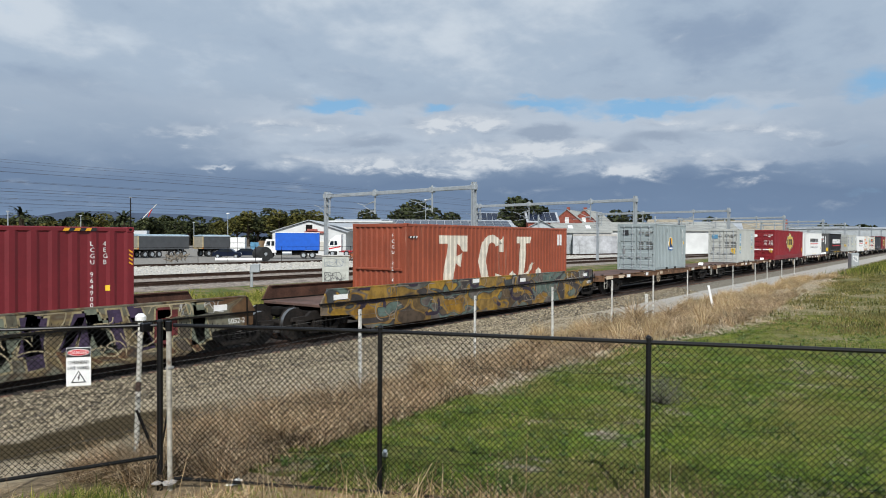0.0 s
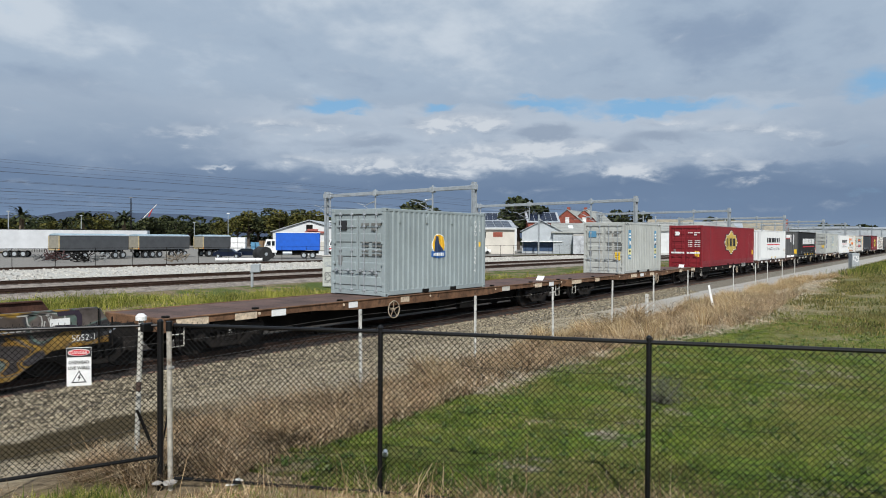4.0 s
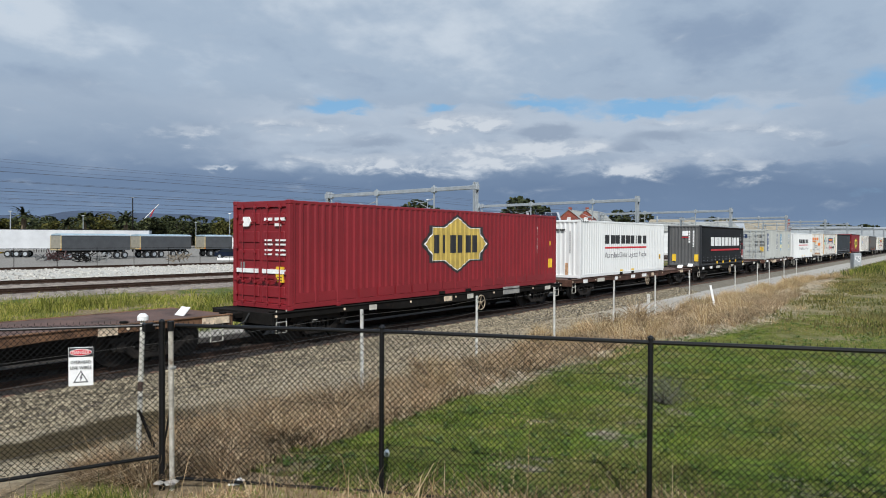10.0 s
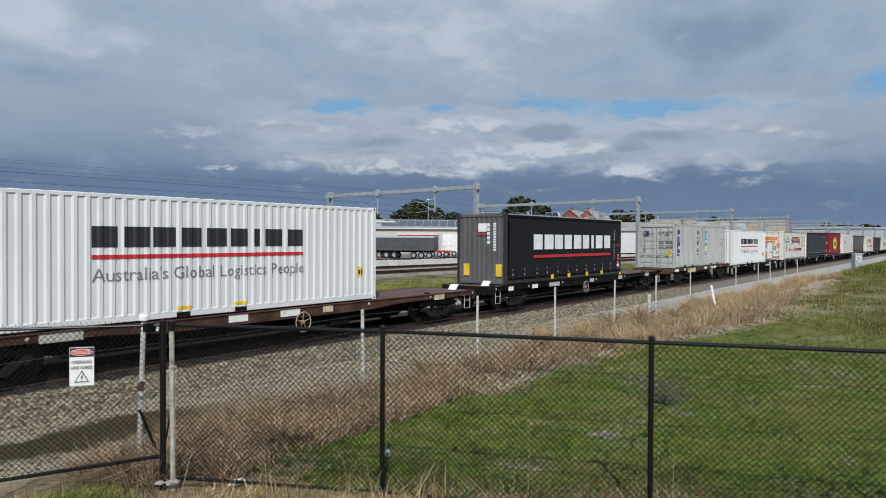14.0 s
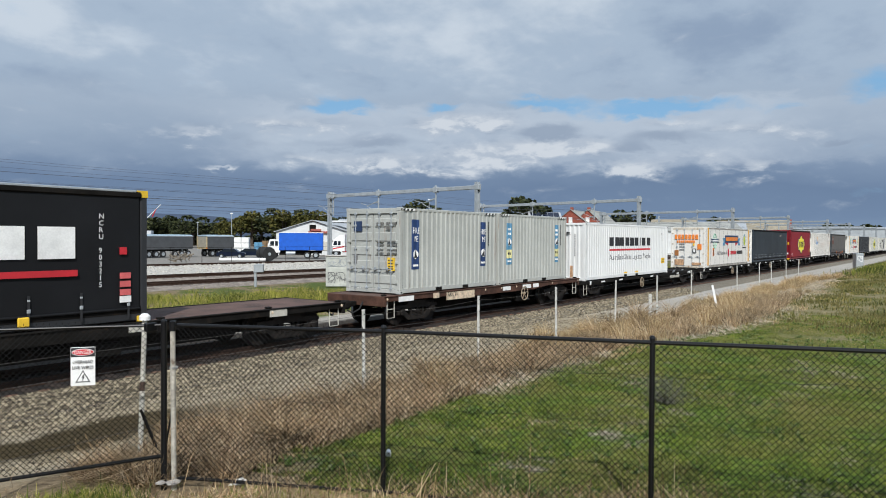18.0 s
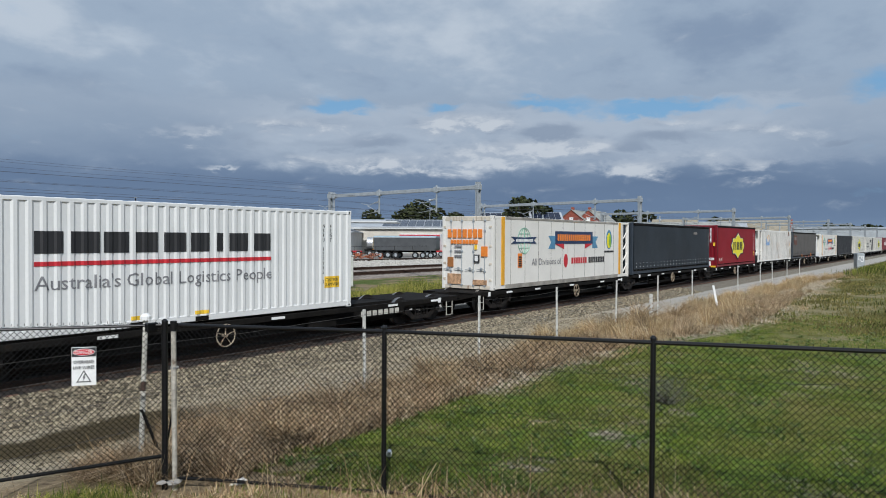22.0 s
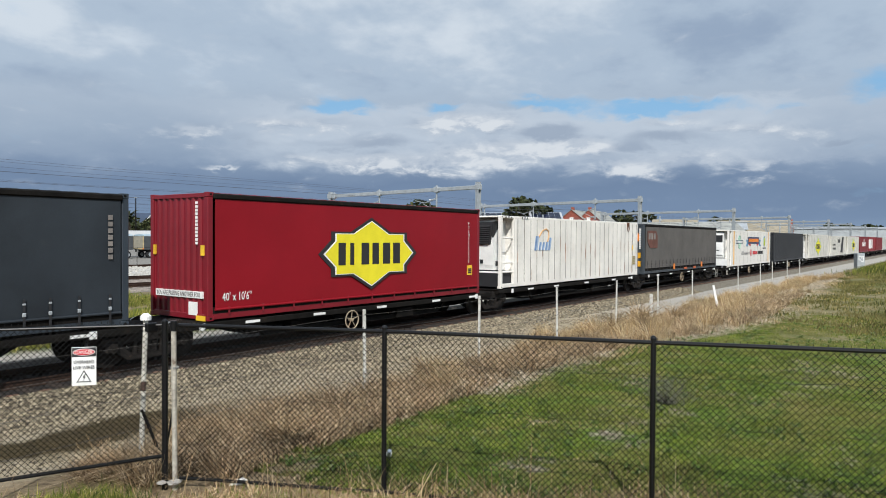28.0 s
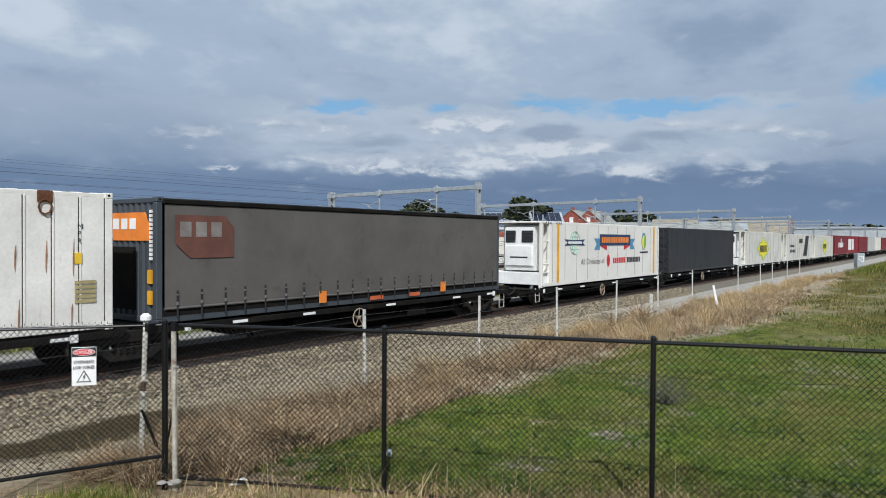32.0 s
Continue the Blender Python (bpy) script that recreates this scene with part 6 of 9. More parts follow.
def banner_side(th, x0, k, y, z0=0.0):
    """Printed shapes on a white insulated side; x0 is where the print begins, k its stretch."""
    u = lambda x: x0 + x * k
    gm = mat("green_globe_lines", (0.25, 0.48, 0.36), 0.6)
    for a in (0.55, 0.3, 0.02):
        part("globe_line", MB().tube([(u(1.5) + a * math.cos(i * math.pi / 10), y + 0.004, z0 + 1.98 + 0.55 * math.sin(i * math.pi / 10)) for i in range(21)], 0.014, 4), gm, th)
    for dz in (-0.3, 0.3):
        part("globe_line", MB().cyl((u(1.5) - 0.45, y + 0.004, z0 + 1.98 + dz), (u(1.5) + 0.45, y + 0.004, z0 + 1.98 + dz), 0.014, n=4), gm, th)
    poly_plate(th, [(u(0.5), z0 + 1.85), (u(0.8), z0 + 2.0), (u(0.5), z0 + 2.15), (u(1.5), z0 + 2.12), (u(2.5), z0 + 2.15), (u(2.25), z0 + 2.0), (u(2.5), z0 + 1.85), (u(1.5), z0 + 1.88)], NAVY, y - 0.006)
    bars_text(th, u(0.85), z0 + 1.94, u(2.2) - u(0.85), 0.11, 14, LWHITE, y - 0.012)
    poly_plate(th, [(u(3.5), z0 + 1.62), (u(4.1), z0 + 1.62), (u(4.1), z0 + 2.2), (u(3.5), z0 + 2.2), (u(3.75), z0 + 1.92)], SKYBLUE, y)
    poly_plate(th, [(u(8.4), z0 + 1.62), (u(7.8), z0 + 1.62), (u(7.8), z0 + 2.2), (u(8.4), z0 + 2.2), (u(8.15), z0 + 1.92)], SKYBLUE, y)
    poly_plate(th, [(u(4.1), z0 + 1.84), (u(7.8), z0 + 1.84), (u(7.8), z0 + 2.42), (u(4.1), z0 + 2.42)], NAVY, y - 0.006)
    poly_plate(th, [(u(4.1), z0 + 1.84), (u(4.9), z0 + 1.84), (u(4.9), z0 + 1.6)], REDBAR, y - 0.008), poly_plate(th, [(u(7.8), z0 + 1.84), (u(7.0), z0 + 1.84), (u(7.0), z0 + 1.6)], REDBAR, y - 0.008)
    bars_text(th, u(4.3), z0 + 1.98, u(7.6) - u(4.3), 0.3, 16, ORANGE, y - 0.014)
    ell = lambda cx, cz, a, b, n=16: [(cx + a * math.cos(2 * math.pi * i / n), cz + b * math.sin(2 * math.pi * i / n)) for i in range(n)]
    poly_plate(th, ell(u(9.7), z0 + 2.05, 0.36, 0.5), SKYBLUE, y), poly_plate(th, ell(u(9.68), z0 + 2.0, 0.27, 0.4), LEMON, y - 0.006), poly_plate(th, ell(u(9.8), z0 + 1.98, 0.13, 0.34), GREEN, y - 0.012)
    bars_text(th, u(9.15), z0 + 1.38, u(10.3) - u(9.15), 0.09, 11, INK, y)
    lettering("All Divisions of", 0.42, u(2.1), y, z0 + 0.92, mat("grey_lettering", (0.2, 0.2, 0.21), 0.6), th, width=u(4.65) - u(2.1))
    poly_plate(th, ell(u(5.1), z0 + 1.05, 0.2, 0.32), REDBAR, y)
    bars_text(th, u(5.65), z0 + 0.9, u(7.25) - u(5.65), 0.28, 7, REDBAR, y), bars_text(th, u(7.4), z0 + 0.9, u(9.2) - u(7.4), 0.28, 9, INK, y)


def make_pack():
    k = insulated_box("white insulated container with printed blue banners and amber trim", 173.45, 0.88, 14.15, 2.98, WHITE_K, unit="far", gap=0.75, doorm=shell("rusted_cream_door", (0.60, 0.54, 0.44), 0.62, dirt=(0.22, 0.11, 0.05), var=0.15))
    for z0, z1 in ((0.02, 0.2), (2.86, 2.96)):
        part("edge_rail", MB().box(0.95, -1.254, z0, 12.6, -1.225, z1, 0.005), mat("grimy_edge_rail", (0.30, 0.28, 0.245), 0.7, var=0.25, scale=2), k)
    for x in (0.62, 12.7):
        part("amber_strip", MB().box(x, -1.262, 0.18, x + 0.26, -1.24, 2.95, 0.01), AMBER, k)
    banner_side(k, 0.84, 1.09, -1.252)
    plate(k, 1.95, 0.85, 2.3, 1.45, ORANGE, y=-1.25), bars_text(k, 2.0, 0.9, 0.25, 0.45, 5, INK, -1.256, turn=True)
    plate(k, 6.0, 2.86, 7.8, 2.93, AMBER, y=-1.25)
    ebars(k, 0.95, 2.1, 1.75, 0.34, 7, ORANGE, x=-0.03), ebars(k, 0.8, 1.85, 1.35, 0.16, 9, ORANGE, x=-0.03)
    for y0, z0, y1, z1, mm in ((-0.98, 1.35, -0.7, 1.75, ORANGE), (-0.6, 1.1, -0.35, 1.42, INK), (0.68, 0.9, 0.95, 1.3, mat("brown_label", (0.35, 0.14, 0.04), 0.7)), (-0.48, 1.62, -0.38, 1.8, YELLOW)):
        eplate(k, y0, z0, y1, z1, mm, x=-0.03)
    eplate(k, -0.55, 1.15, -0.4, 1.37, WHITE, x=-0.04)
    for z0 in (1.3, 1.5, 1.7):
        ebars(k, 0.6, z0, 0.35, 0.08, 3, mat("grey_lettering", (0.2, 0.2, 0.21), 0.6), x=-0.03)
    part("rust_mark", MB().box(-0.031, 0.3, 0.2, 0.03, 0.95, 0.62).box(-0.031, -0.95, 0.2, 0.03, -0.3, 0.4), mat("rust_run", (0.45, 0.27, 0.15), 0.85, var=0.4, scale=6), k)
    l = curtain_box("slate grey curtain-sided container, plain and scuffed", 188.15, 0.95, 15.0, 2.95, CURT_S, BLUEGREY, seed=12, z0=0.32, step=0.55)
    bars_text(l, 11.1, 2.35, 0.8, 0.16, 6, FADEW, -1.30), bars_text(l, 14.5, 1.5, 0.1, 1.0, 7, FADEW, -1.30, turn=True)
    m = curtain_box("bright red curtain-sided container with a yellow star plate", 205.2, 0.86, 12.19, 3.2, CURT_R, RED2, seed=13, z0=0.28, straps=False)
    star_emblem(m, 5.95, 1.6, 4.55, 2.23, -1.31, LEMON, INK)
    lettering("40' x 10'6\"", 0.3, 0.4, -1.29, 0.48, LWHITE, m, width=0.9)
    for i in range(11):
        x = 0.6 + i * 1.08
        part("load_hook", MB().box(x, -1.285, 0.13, x + 0.05, -1.25, 0.34, 0.012), RED2, m)
    plate(m, 11.3, 0.72, 11.62, 1.08, YELLOW, y=-1.29), bars_text(m, 11.35, 0.78, 0.22, 0.2, 3, INK, -1.297, turn=True)
    id_marks(m, 11.35, 3.0, "FTLU4320205", "", LWHITE, y=-1.292, size=0.118)
    ebars(m, -0.72, 1.9, 0.1, 1.1, 12, LWHITE, x=0.01, turn=True)
    eplate(m, -1.02, 0.55, 1.0, 0.72, LWHITE, x=0.008)
    me = text_mesh("YOU ARE PASSING ANOTHER FOX", 0.17, width=1.9)
    me.materials.append(INK)
    part("lettering", me, INK, m, at=pose(0.0, 0.96, 0.58, 0, 0, -90))
    eplate(m, -0.8, 0.12, -0.45, 0.45, LWHITE, x=0.008), eplate(m, -1.1, 1.62, -0.95, 1.88, YELLOW, x=0.008), eplate(m, 1.05, 1.62, 1.18, 1.88, YELLOW, x=0.008)
    eplate(m, -1.16, 0.0, -0.8, 0.12, YELLOW, x=-0.02)
    n = insulated_box("stained white ribbed insulated container with a cooling unit", 218.95, 0.92, 14.88, 2.97, WHITE_R, unit="near", gap=1.15, ribs=True)
    fb, fl = mat("faded_blue_emblem", (0.36, 0.46, 0.62), 0.7), mat("faded_blue_lettering", (0.16, 0.27, 0.46), 0.7)
    for x, w, h in ((2.78, 0.32, 0.62), (3.17, 0.22, 0.36), (3.46, 0.24, 0.36), (3.76, 0.26, 0.36), (4.05, 0.24, 0.56)):
        q = 0.06 + h * 0.12
        part("trade_mark_bar", MB().prism([(x, 1.52), (x + w * 0.42, 1.52), (x + w * 0.42 + q, 1.52 + h), (x + q, 1.52 + h)], "y", -1.261, -1.245), fl, n)
        part("trade_mark_bar", MB().prism([(x + w * 0.45, 1.52), (x + w * 0.8, 1.52), (x + w * 0.8 + q, 1.52 + h), (x + w * 0.45 + q, 1.52 + h)], "y", -1.261, -1.245), fb, n)
    part("swoosh", MB().tube([(3.2, -1.25, 2.12), (3.5, -1.25, 2.38), (3.85, -1.25, 2.47), (4.08, -1.25, 2.36), (4.1, -1.25, 2.12), (3.98, -1.25, 1.9)], 0.03, 6), mat("faded_orange_swoosh", (0.55, 0.33, 0.15), 0.7), n)
    rr = random.Random(19)
    rs = mat("brown_rust_run", (0.30, 0.16, 0.09), 0.85, var=0.4, scale=6)
    for i in range(26):
        x = 1.35 + rr.randrange(24) * 0.55 + rr.uniform(-0.03, 0.06)
        z0 = rr.choice((0.25, 1.1, 1.2, 1.3, 1.5)) + rr.uniform(-0.1, 0.1)
        part("rust_run", MB().prism([(x, z0), (x + 0.014, z0 - 0.1), (x + 0.032, z0 + 0.25), (x + 0.024, z0 + rr.uniform(0.35, 0.7)), (x + 0.004, z0 + 0.3)], "y", -1.2535, -1.245), rs, n)
    part("lifting_eye", MB().tube([(13.45 + 0.13 * math.cos(a * 0.7854), -1.27, 2.62 + 0.15 * math.sin(a * 0.7854)) for a in range(9)], 0.02, 5).box(13.3, -1.27, 2.72, 13.6, -1.25, 2.95), mat("rust", RUST, 0.9, var=0.4), n)
    id_marks(n, 14.1, 2.6, "MPRI", "", INK, y=-1.258)
    plate(n, 14.05, 1.45, 14.2, 1.68, YELLOW, y=-1.257)
    bars_text(n, 14.05, 0.62, 0.45, 0.5, 5, mat("ochre_lettering", (0.4, 0.33, 0.16), 0.7), -1.258, turn=True)
    o = curtain_box("faded grey curtain-sided container with a worn brown emblem", 234.87, 0.9, 15.0, 2.97, CURT_G, SLATE, seed=14, z0=0.36, step=0.62, strapm=STRAP)
    poly_plate(o, [(0.5, 1.85), (0.85, 1.54), (2.12, 1.54), (2.12, 2.3), (1.85, 2.57), (0.46, 2.57), (0.46, 1.95)], FADED, -1.30)
    bars_text(o, 0.58, 2.05, 1.3, 0.36, 3, FADEW, -1.306)
    part("emblem", MB().prism([(-0.95, 1.95), (-0.95, 2.3), (-0.72, 2.62), (0.85, 2.62), (0.85, 2.2), (0.6, 1.95)], "x", 0.008, 0.05), ORANGE, o)
    ebars(o, 0.62, 2.22, 1.1, 0.26, 3, LWHITE, x=0.002)
    eplate(o, -0.35, 0.3, 0.7, 1.8, DARK, x=0.012)
    eplate(o, -1.03, 0.95, -0.87, 1.27, AMBER, x=0.0), eplate(o, -1.03, 0.46, -0.87, 0.78, AMBER, x=0.0)
    ebars(o, -0.95, 1.5, 0.08, 1.2, 12, LWHITE, x=0.002, turn=True)
    for x in (5.1, 11.0):
        plate(o, x, 0.16, x + 0.28, 0.5, ORANGE, y=-1.31)
    for x in (7.3, 9.2):
        plate(o, x, 0.1, x + 0.6, 0.22, mat("orange_red_label", (0.55, 0.12, 0.04), 0.6), y=-1.30)
    starts = [171.9, 188.0, 203.75, 218.6, 234.4, 250.9]
    for i, (a, b) in enumerate(zip(starts, starts[1:])):
        spine_wagon("black skeletal wagon unit, close-coupled in a set of five", a, b - a, (0.86, 0.93, 0.84, 0.9, 0.88)[i], ends=(i == 0, i == 4), hand_at=(0.56, 0.44, 0.44, 0, 0.44)[i])
    # second set of five
    p = insulated_box("white insulated container with cooling unit and printed banners", 253.45, 0.78, 14.95, 2.96, WHITE_K, unit="near", gap=0.85)
    for x in (1.45, 13.95):
        part("amber_strip", MB().box(x, -1.262, 0.18, x + 0.22, -1.24, 2.93, 0.01), AMBER, p)
    banner_side(p, 1.66, 1.11, -1.252)
    q = dry_box("dark charcoal corrugated container with closed doors", 270.4, 0.78, 15.6, 2.93, CHAR, bar=BLUEGREY, pockets=False)
    r = insulated_box("white insulated container with a yellow star plate", 288.2, 0.74, 16.5, 2.96, WHITE_D, unit="near", gap=1.7)
    star_up(r, 8.35, 1.4, 4.9, 2.26)
    t = insulated_box("white insulated container with a dark diagonal band", 306.0, 0.72, 16.0, 2.9, WHITE_D, unit="near", gap=1.5)
    poly_plate(t, [(11.0, 0.4), (13.4, 0.4), (14.6, 2.75), (12.6, 2.75)], INK, -1.255)
    bars_text(t, 3.2, 1.5, 2.6, 0.2, 5, INK, -1.255), bars_text(t, 3.2, 0.9, 3.2, 0.3, 4, INK, -1.255), bars_text(t, 8.5, 1.9, 2.2, 0.5, 4, INK, -1.255)
    v = insulated_box("small white insulated container with a yellow star plate", 323.4, 0.72, 17.0, 2.9, WHITE_D, unit="near", gap=2.0)
    star_up(v, 9.5, 1.45, 4.6, 2.2)
    starts = [252.4, 269.5, 287.3, 305.2, 322.6, 341.0]
    for i, (a, b) in enumerate(zip(starts, starts[1:])):
        spine_wagon("black skeletal wagon unit in the second close-coupled set", a, b - a, 0.74, ends=(i == 0, i == 4), rolls=i < 2)
    # tail of the train, far along the line
    far = [(342.6, 13.7, MAROON, 1), (357.0, 13.7, RED, 2), (372.4, 13.7, MAROON, 0), (387.6, 12.2, GREY2, 0), (401.5, 12.2, WHITE_D, 0), (415.5, 12.2, MAROON, 0), (429.5, 12.2, WHITE_D, 0), (443.5, 12.2, GREY1, 0), (457.5, 12.2, TERRA, 0)]
    for s, L, mm, mark in far:
        c = dry_box("corrugated container at the tail of the train", s, 0.8, L, 2.9, mm, pockets=False, period=0.55)
        if mark == 1:
            bars_text(c, 3.6, 1.1, 5.6, 0.75, 4, LWHITE), bars_text(c, 6.0, 1.9, 1.0, 0.5, 1, LWHITE)
        if mark == 2:
            plate(c, 0.5, 0.6, 4.4, 2.4, LWHITE), plate(c, 5.2, 0.6, 7.4, 2.4, LWHITE)
        flat_wagon("dark flat wagon at the tail of the train", s - 0.8, L + 1.0, 0.8, body=DARK, deck=DARK, rolls=False)


def star_up(th, cx, cz, w, h):
    """An upright star plate."""
    pts = [(cx + a * w * 0.5, cz + b * h * 0.5) for a, b in ((0, 1), (0.3, 0.55), (0.7, 0.5), (0.7, 0.25), (1, 0), (0.7, -0.25), (0.7, -0.5), (0.3, -0.55), (0, -1), (-0.3, -0.55), (-0.7, -0.5), (-0.7, -0.25), (-1, 0), (-0.7, 0.25), (-0.7, 0.5), (-0.3, 0.55))]
    poly_plate(th, pts, GREEN, -1.252), poly_plate(th, [(cx + (x - cx) * 0.9, cz + (z - cz) * 0.9) for x, z in pts], LEMON, -1.258)
    bars_text(th, cx - w * 0.3, cz - h * 0.14, w * 0.6, h * 0.28, 6, INK, -1.266)


make_wells()
make_flats()
make_pack()
# ---------- black chain-link fence, gate, old post line ----------
FP = [(4.66, 7.31), (5.79, 5.0), (6.79, 2.42), (7.82, -0.12), (8.85, -2.66)]
FTOP, FBASE = 1.97, 0.17


def chain_link(a, b, z0, z1, material, parent, cell=0.063, dx=0.0):
    """Diagonal wires of chain-link mesh between two points on the ground plan."""
    a, b = Vector((*a, 0)), Vector((*b, 0))
    L = (b - a).length
    d = (b - a) / L
    nrm = Vector((-d.y, d.x, 0))
    H = z1 - z0
    m = MB()
    r = 0.0035
    n = int((L + H) / cell) + 1
    for sgn in (0, 1):
        for i in range(n):
            u0 = i * cell - H
            pts = []
            ua, za, ub, zb = u0, 0.0, u0 + H, H
            if ua < 0:
                za, ua = -ua, 0.0
            if ub > L:
                zb, ub = H - (ub - L), L
            if ub - ua < 0.02:
                continue
            if sgn:
                ua, ub = L - ua, L - ub
            p0 = a + d * ua + Vector((0, 0, z0 + za)) + nrm * (0.003 if sgn else -0.003)
            p1 = a + d * ub + Vector((0, 0, z0 + zb)) + nrm * (0.003 if sgn else -0.003)
            m.cyl(p0, p1, r, n=3, caps=False)
    # twisted ends along the top
    for i in range(int(L / cell)):
        p = a + d * (i + 0.5) * cell + Vector((0, 0, z1))
        m.cyl(p, p + Vector((0.006, 0, 0.028)), r, n=3)
    return part("wire_mesh", m, material, parent)


def make_fence():
    wire = mat("black_pvc_wire", (0.006, 0.006, 0.006), 0.7, var=0.2, spec=0.15)
    th = thing("chain_link_fence", pose(0, 0, 0), "black chain-link fence with round posts and top rail in the grass", "fence")
    for i, (x, y) in enumerate(FP):
        p = part("post", MB().cyl((x, y, FBASE - 0.3), (x, y, FTOP + 0.02), 0.027 if i else 0.034, n=14).cyl((x, y, FTOP + 0.02), (x, y, FTOP + 0.045), 0.036, 0.014, n=14), BLACK, th)
    for i, (a, b) in enumerate(zip(FP, FP[1:])):
        va, vb = Vector((*a, 0)), Vector((*b, 0))
        if i == 0:
            va = Vector((4.74, 7.17, 0))
        off = Vector((0, 0, FTOP - 0.022))
        part("top_rail", MB().cyl(va + off, vb + off, 0.021, n=10), BLACK, th)
        for z in (0.6, 1.15, 1.62):
            pts = []
            for k in range(13):
                q = va.lerp(vb, k / 12)
                pts.append((q.x - 0.012, q.y - 0.006, z + 0.012 * math.sin(k * 1.7 + z * 9)))
            part("line_wire", MB().tube(pts, 0.0022, 4), wire, th)
        base = gz(*((va + vb) / 2).to_2d())
        part("bottom_rail", MB().cyl(va + Vector((0, 0, base + 0.05)), vb + Vector((0, 0, base + 0.05)), 0.02, n=8), DULL, th)
        chain_link(va.to_2d(), vb.to_2d(), base + 0.03, FTOP - 0.01, wire, th)
    # second, pale gate post beside the first
    gp = thing("gate_post", pose(4.71, 7.19, 0), "galvanised pale post set in a concrete footing", "post")
    part("tube", MB().cyl((0, 0, 0.0), (-0.03, -0.02, 1.9), 0.029, n=14), mat("dull_galvanised_tube", (0.38, 0.355, 0.30), 0.7, var=0.3, scale=6, dirt=(0.14, 0.1, 0.07), dirt_amt=0.5), gp)
    part("sleeve", MB().cyl((-0.029, -0.019, 1.89), (-0.03, -0.02, 2.0), 0.036, n=14), BLACK, gp)
    part("clamp", MB().box(-0.048, -0.048, 1.45, 0.03, 0.03, 1.49, 0.012), mat("dull_clamp", (0.22, 0.22, 0.21), 0.7, var=0.2), gp)
    part("footing", MB().blob((0.0, 0.0, 0.17), (0.09, 0.07, 0.03), 9, 5, 0.25, random.Random(4)).blob((-0.1, 0.1, 0.165), (0.06, 0.05, 0.022), 9, 5, 0.15, random.Random(5)), CONCRETE, gp)
    # gate leaf to the other side
    g0, g1 = Vector((4.69, 7.36, 0)), Vector((2.95, 8.62, 0))
    g = thing("gate", pose(0, 0, 0), "black framed chain-link gate leaf, closed", "gate")
    up = lambda v, z: (v.x, v.y, z)
    part("gate_frame", MB().tube([up(g1, 0.28), up(g1, FTOP - 0.03), up(g0, FTOP - 0.03), up(g0, 0.44)], 0.021, 10), BLACK, g)
    part("bottom_rail", MB().cyl(up(g0, 0.44), up(g1, 0.28), 0.021, n=10), DULL, g)
    part("middle_wire", MB().cyl(up(g0, 1.2), up(g1, 1.18), 0.003, n=4), wire, g)
    chain_link(g0.to_2d(), g1.to_2d(), 0.36, FTOP + 0.0, wire, g)
    part("latch", MB().box(4.5, 7.4, FTOP - 0.1, 4.64, 7.46, FTOP + 0.0, 0.01), BLACK, g)
    # warning sign tied to the gate
    d = (g1 - g0).normalized()
    ang = math.degrees(math.atan2(d.y, d.x))
    sp = Vector((4.6, 7.38, 0)) + d * 0.74
    s = thing("warning_sign", Matrix.Translation((sp.x, sp.y, -0.06)) @ pose(0, 0, 0, 0, 0, ang - 180), "white warning sign with black and red heading on the gate", "sign")
    # local: x to the reader's right, -y to the reader
    part("panel", MB().box(-0.123, -0.03, 1.365, 0.123, -0.022, 1.79, 0.003), LWHITE, s)
    part("heading", MB().box(-0.119, -0.034, 1.685, 0.119, -0.029, 1.785), INK, s)
    part("heading_oval", MB().prism([(0.11 * math.cos(i * math.pi / 10), 1.735 + 0.038 * math.sin(i * math.pi / 10)) for i in range(20)], "y", -0.037, -0.033), LWHITE, s)
    part("heading_oval", MB().prism([(0.104 * math.cos(i * math.pi / 10), 1.735 + 0.033 * math.sin(i * math.pi / 10)) for i in range(20)], "y", -0.039, -0.035), REDBAR, s)
    for body, size, z, mm, w in (("DANGER", 0.055, 1.717, LWHITE, 0.17), ("OVERHEAD", 0.052, 1.612, INK, 0.2), ("LIVE WIRES", 0.052, 1.55, INK, 0.21)):
        me = text_mesh(body, size, 0.0008, width=w, align="CENTER")
        me.materials.append(mm)
        part("lettering", me, mm, s, at=pose(0, -0.04, z))
    tri = lambda k: [(-0.075 * k, 1.452 - 0.048 * k), (0.075 * k, 1.452 - 0.048 * k), (0, 1.452 + 0.085 * k)]
    part("triangle", MB().prism(tri(1.0), "y", -0.034, -0.029), INK, s), part("triangle", MB().prism(tri(0.78), "y", -0.037, -0.032), LWHITE, s)
    part("lightning_bolt", MB().prism([(0.012, 1.5), (-0.014, 1.455), (0.0, 1.457), (-0.008, 1.415), (0.018, 1.466), (0.004, 1.463), (0.02, 1.498)], "y", -0.04, -0.035), INK, s)
    # capped white pipe behind the gate
    v = thing("capped_pipe", pose(5.02, 8.42, 0), "white steel pipe post with a domed cap, rust-banded", "post")
    part("pipe", MB().cyl((0, 0, -0.2), (0.09, 0.02, 1.9), 0.031, n=14), OFFWHITE, v)
    part("rust_band", MB().cyl((0.045, 0.01, 0.98), (0.055, 0.012, 1.1), 0.0325, n=14), mat("dark_rust", (0.06, 0.035, 0.025), 0.9, var=0.4), v)
    part("cap", MB().cyl((0.09, 0.02, 1.88), (0.09, 0.02, 1.93), 0.068, n=14).cyl((0.09, 0.02, 1.93), (0.09, 0.02, 1.965), 0.068, 0.035, n=14), WHITE, v)
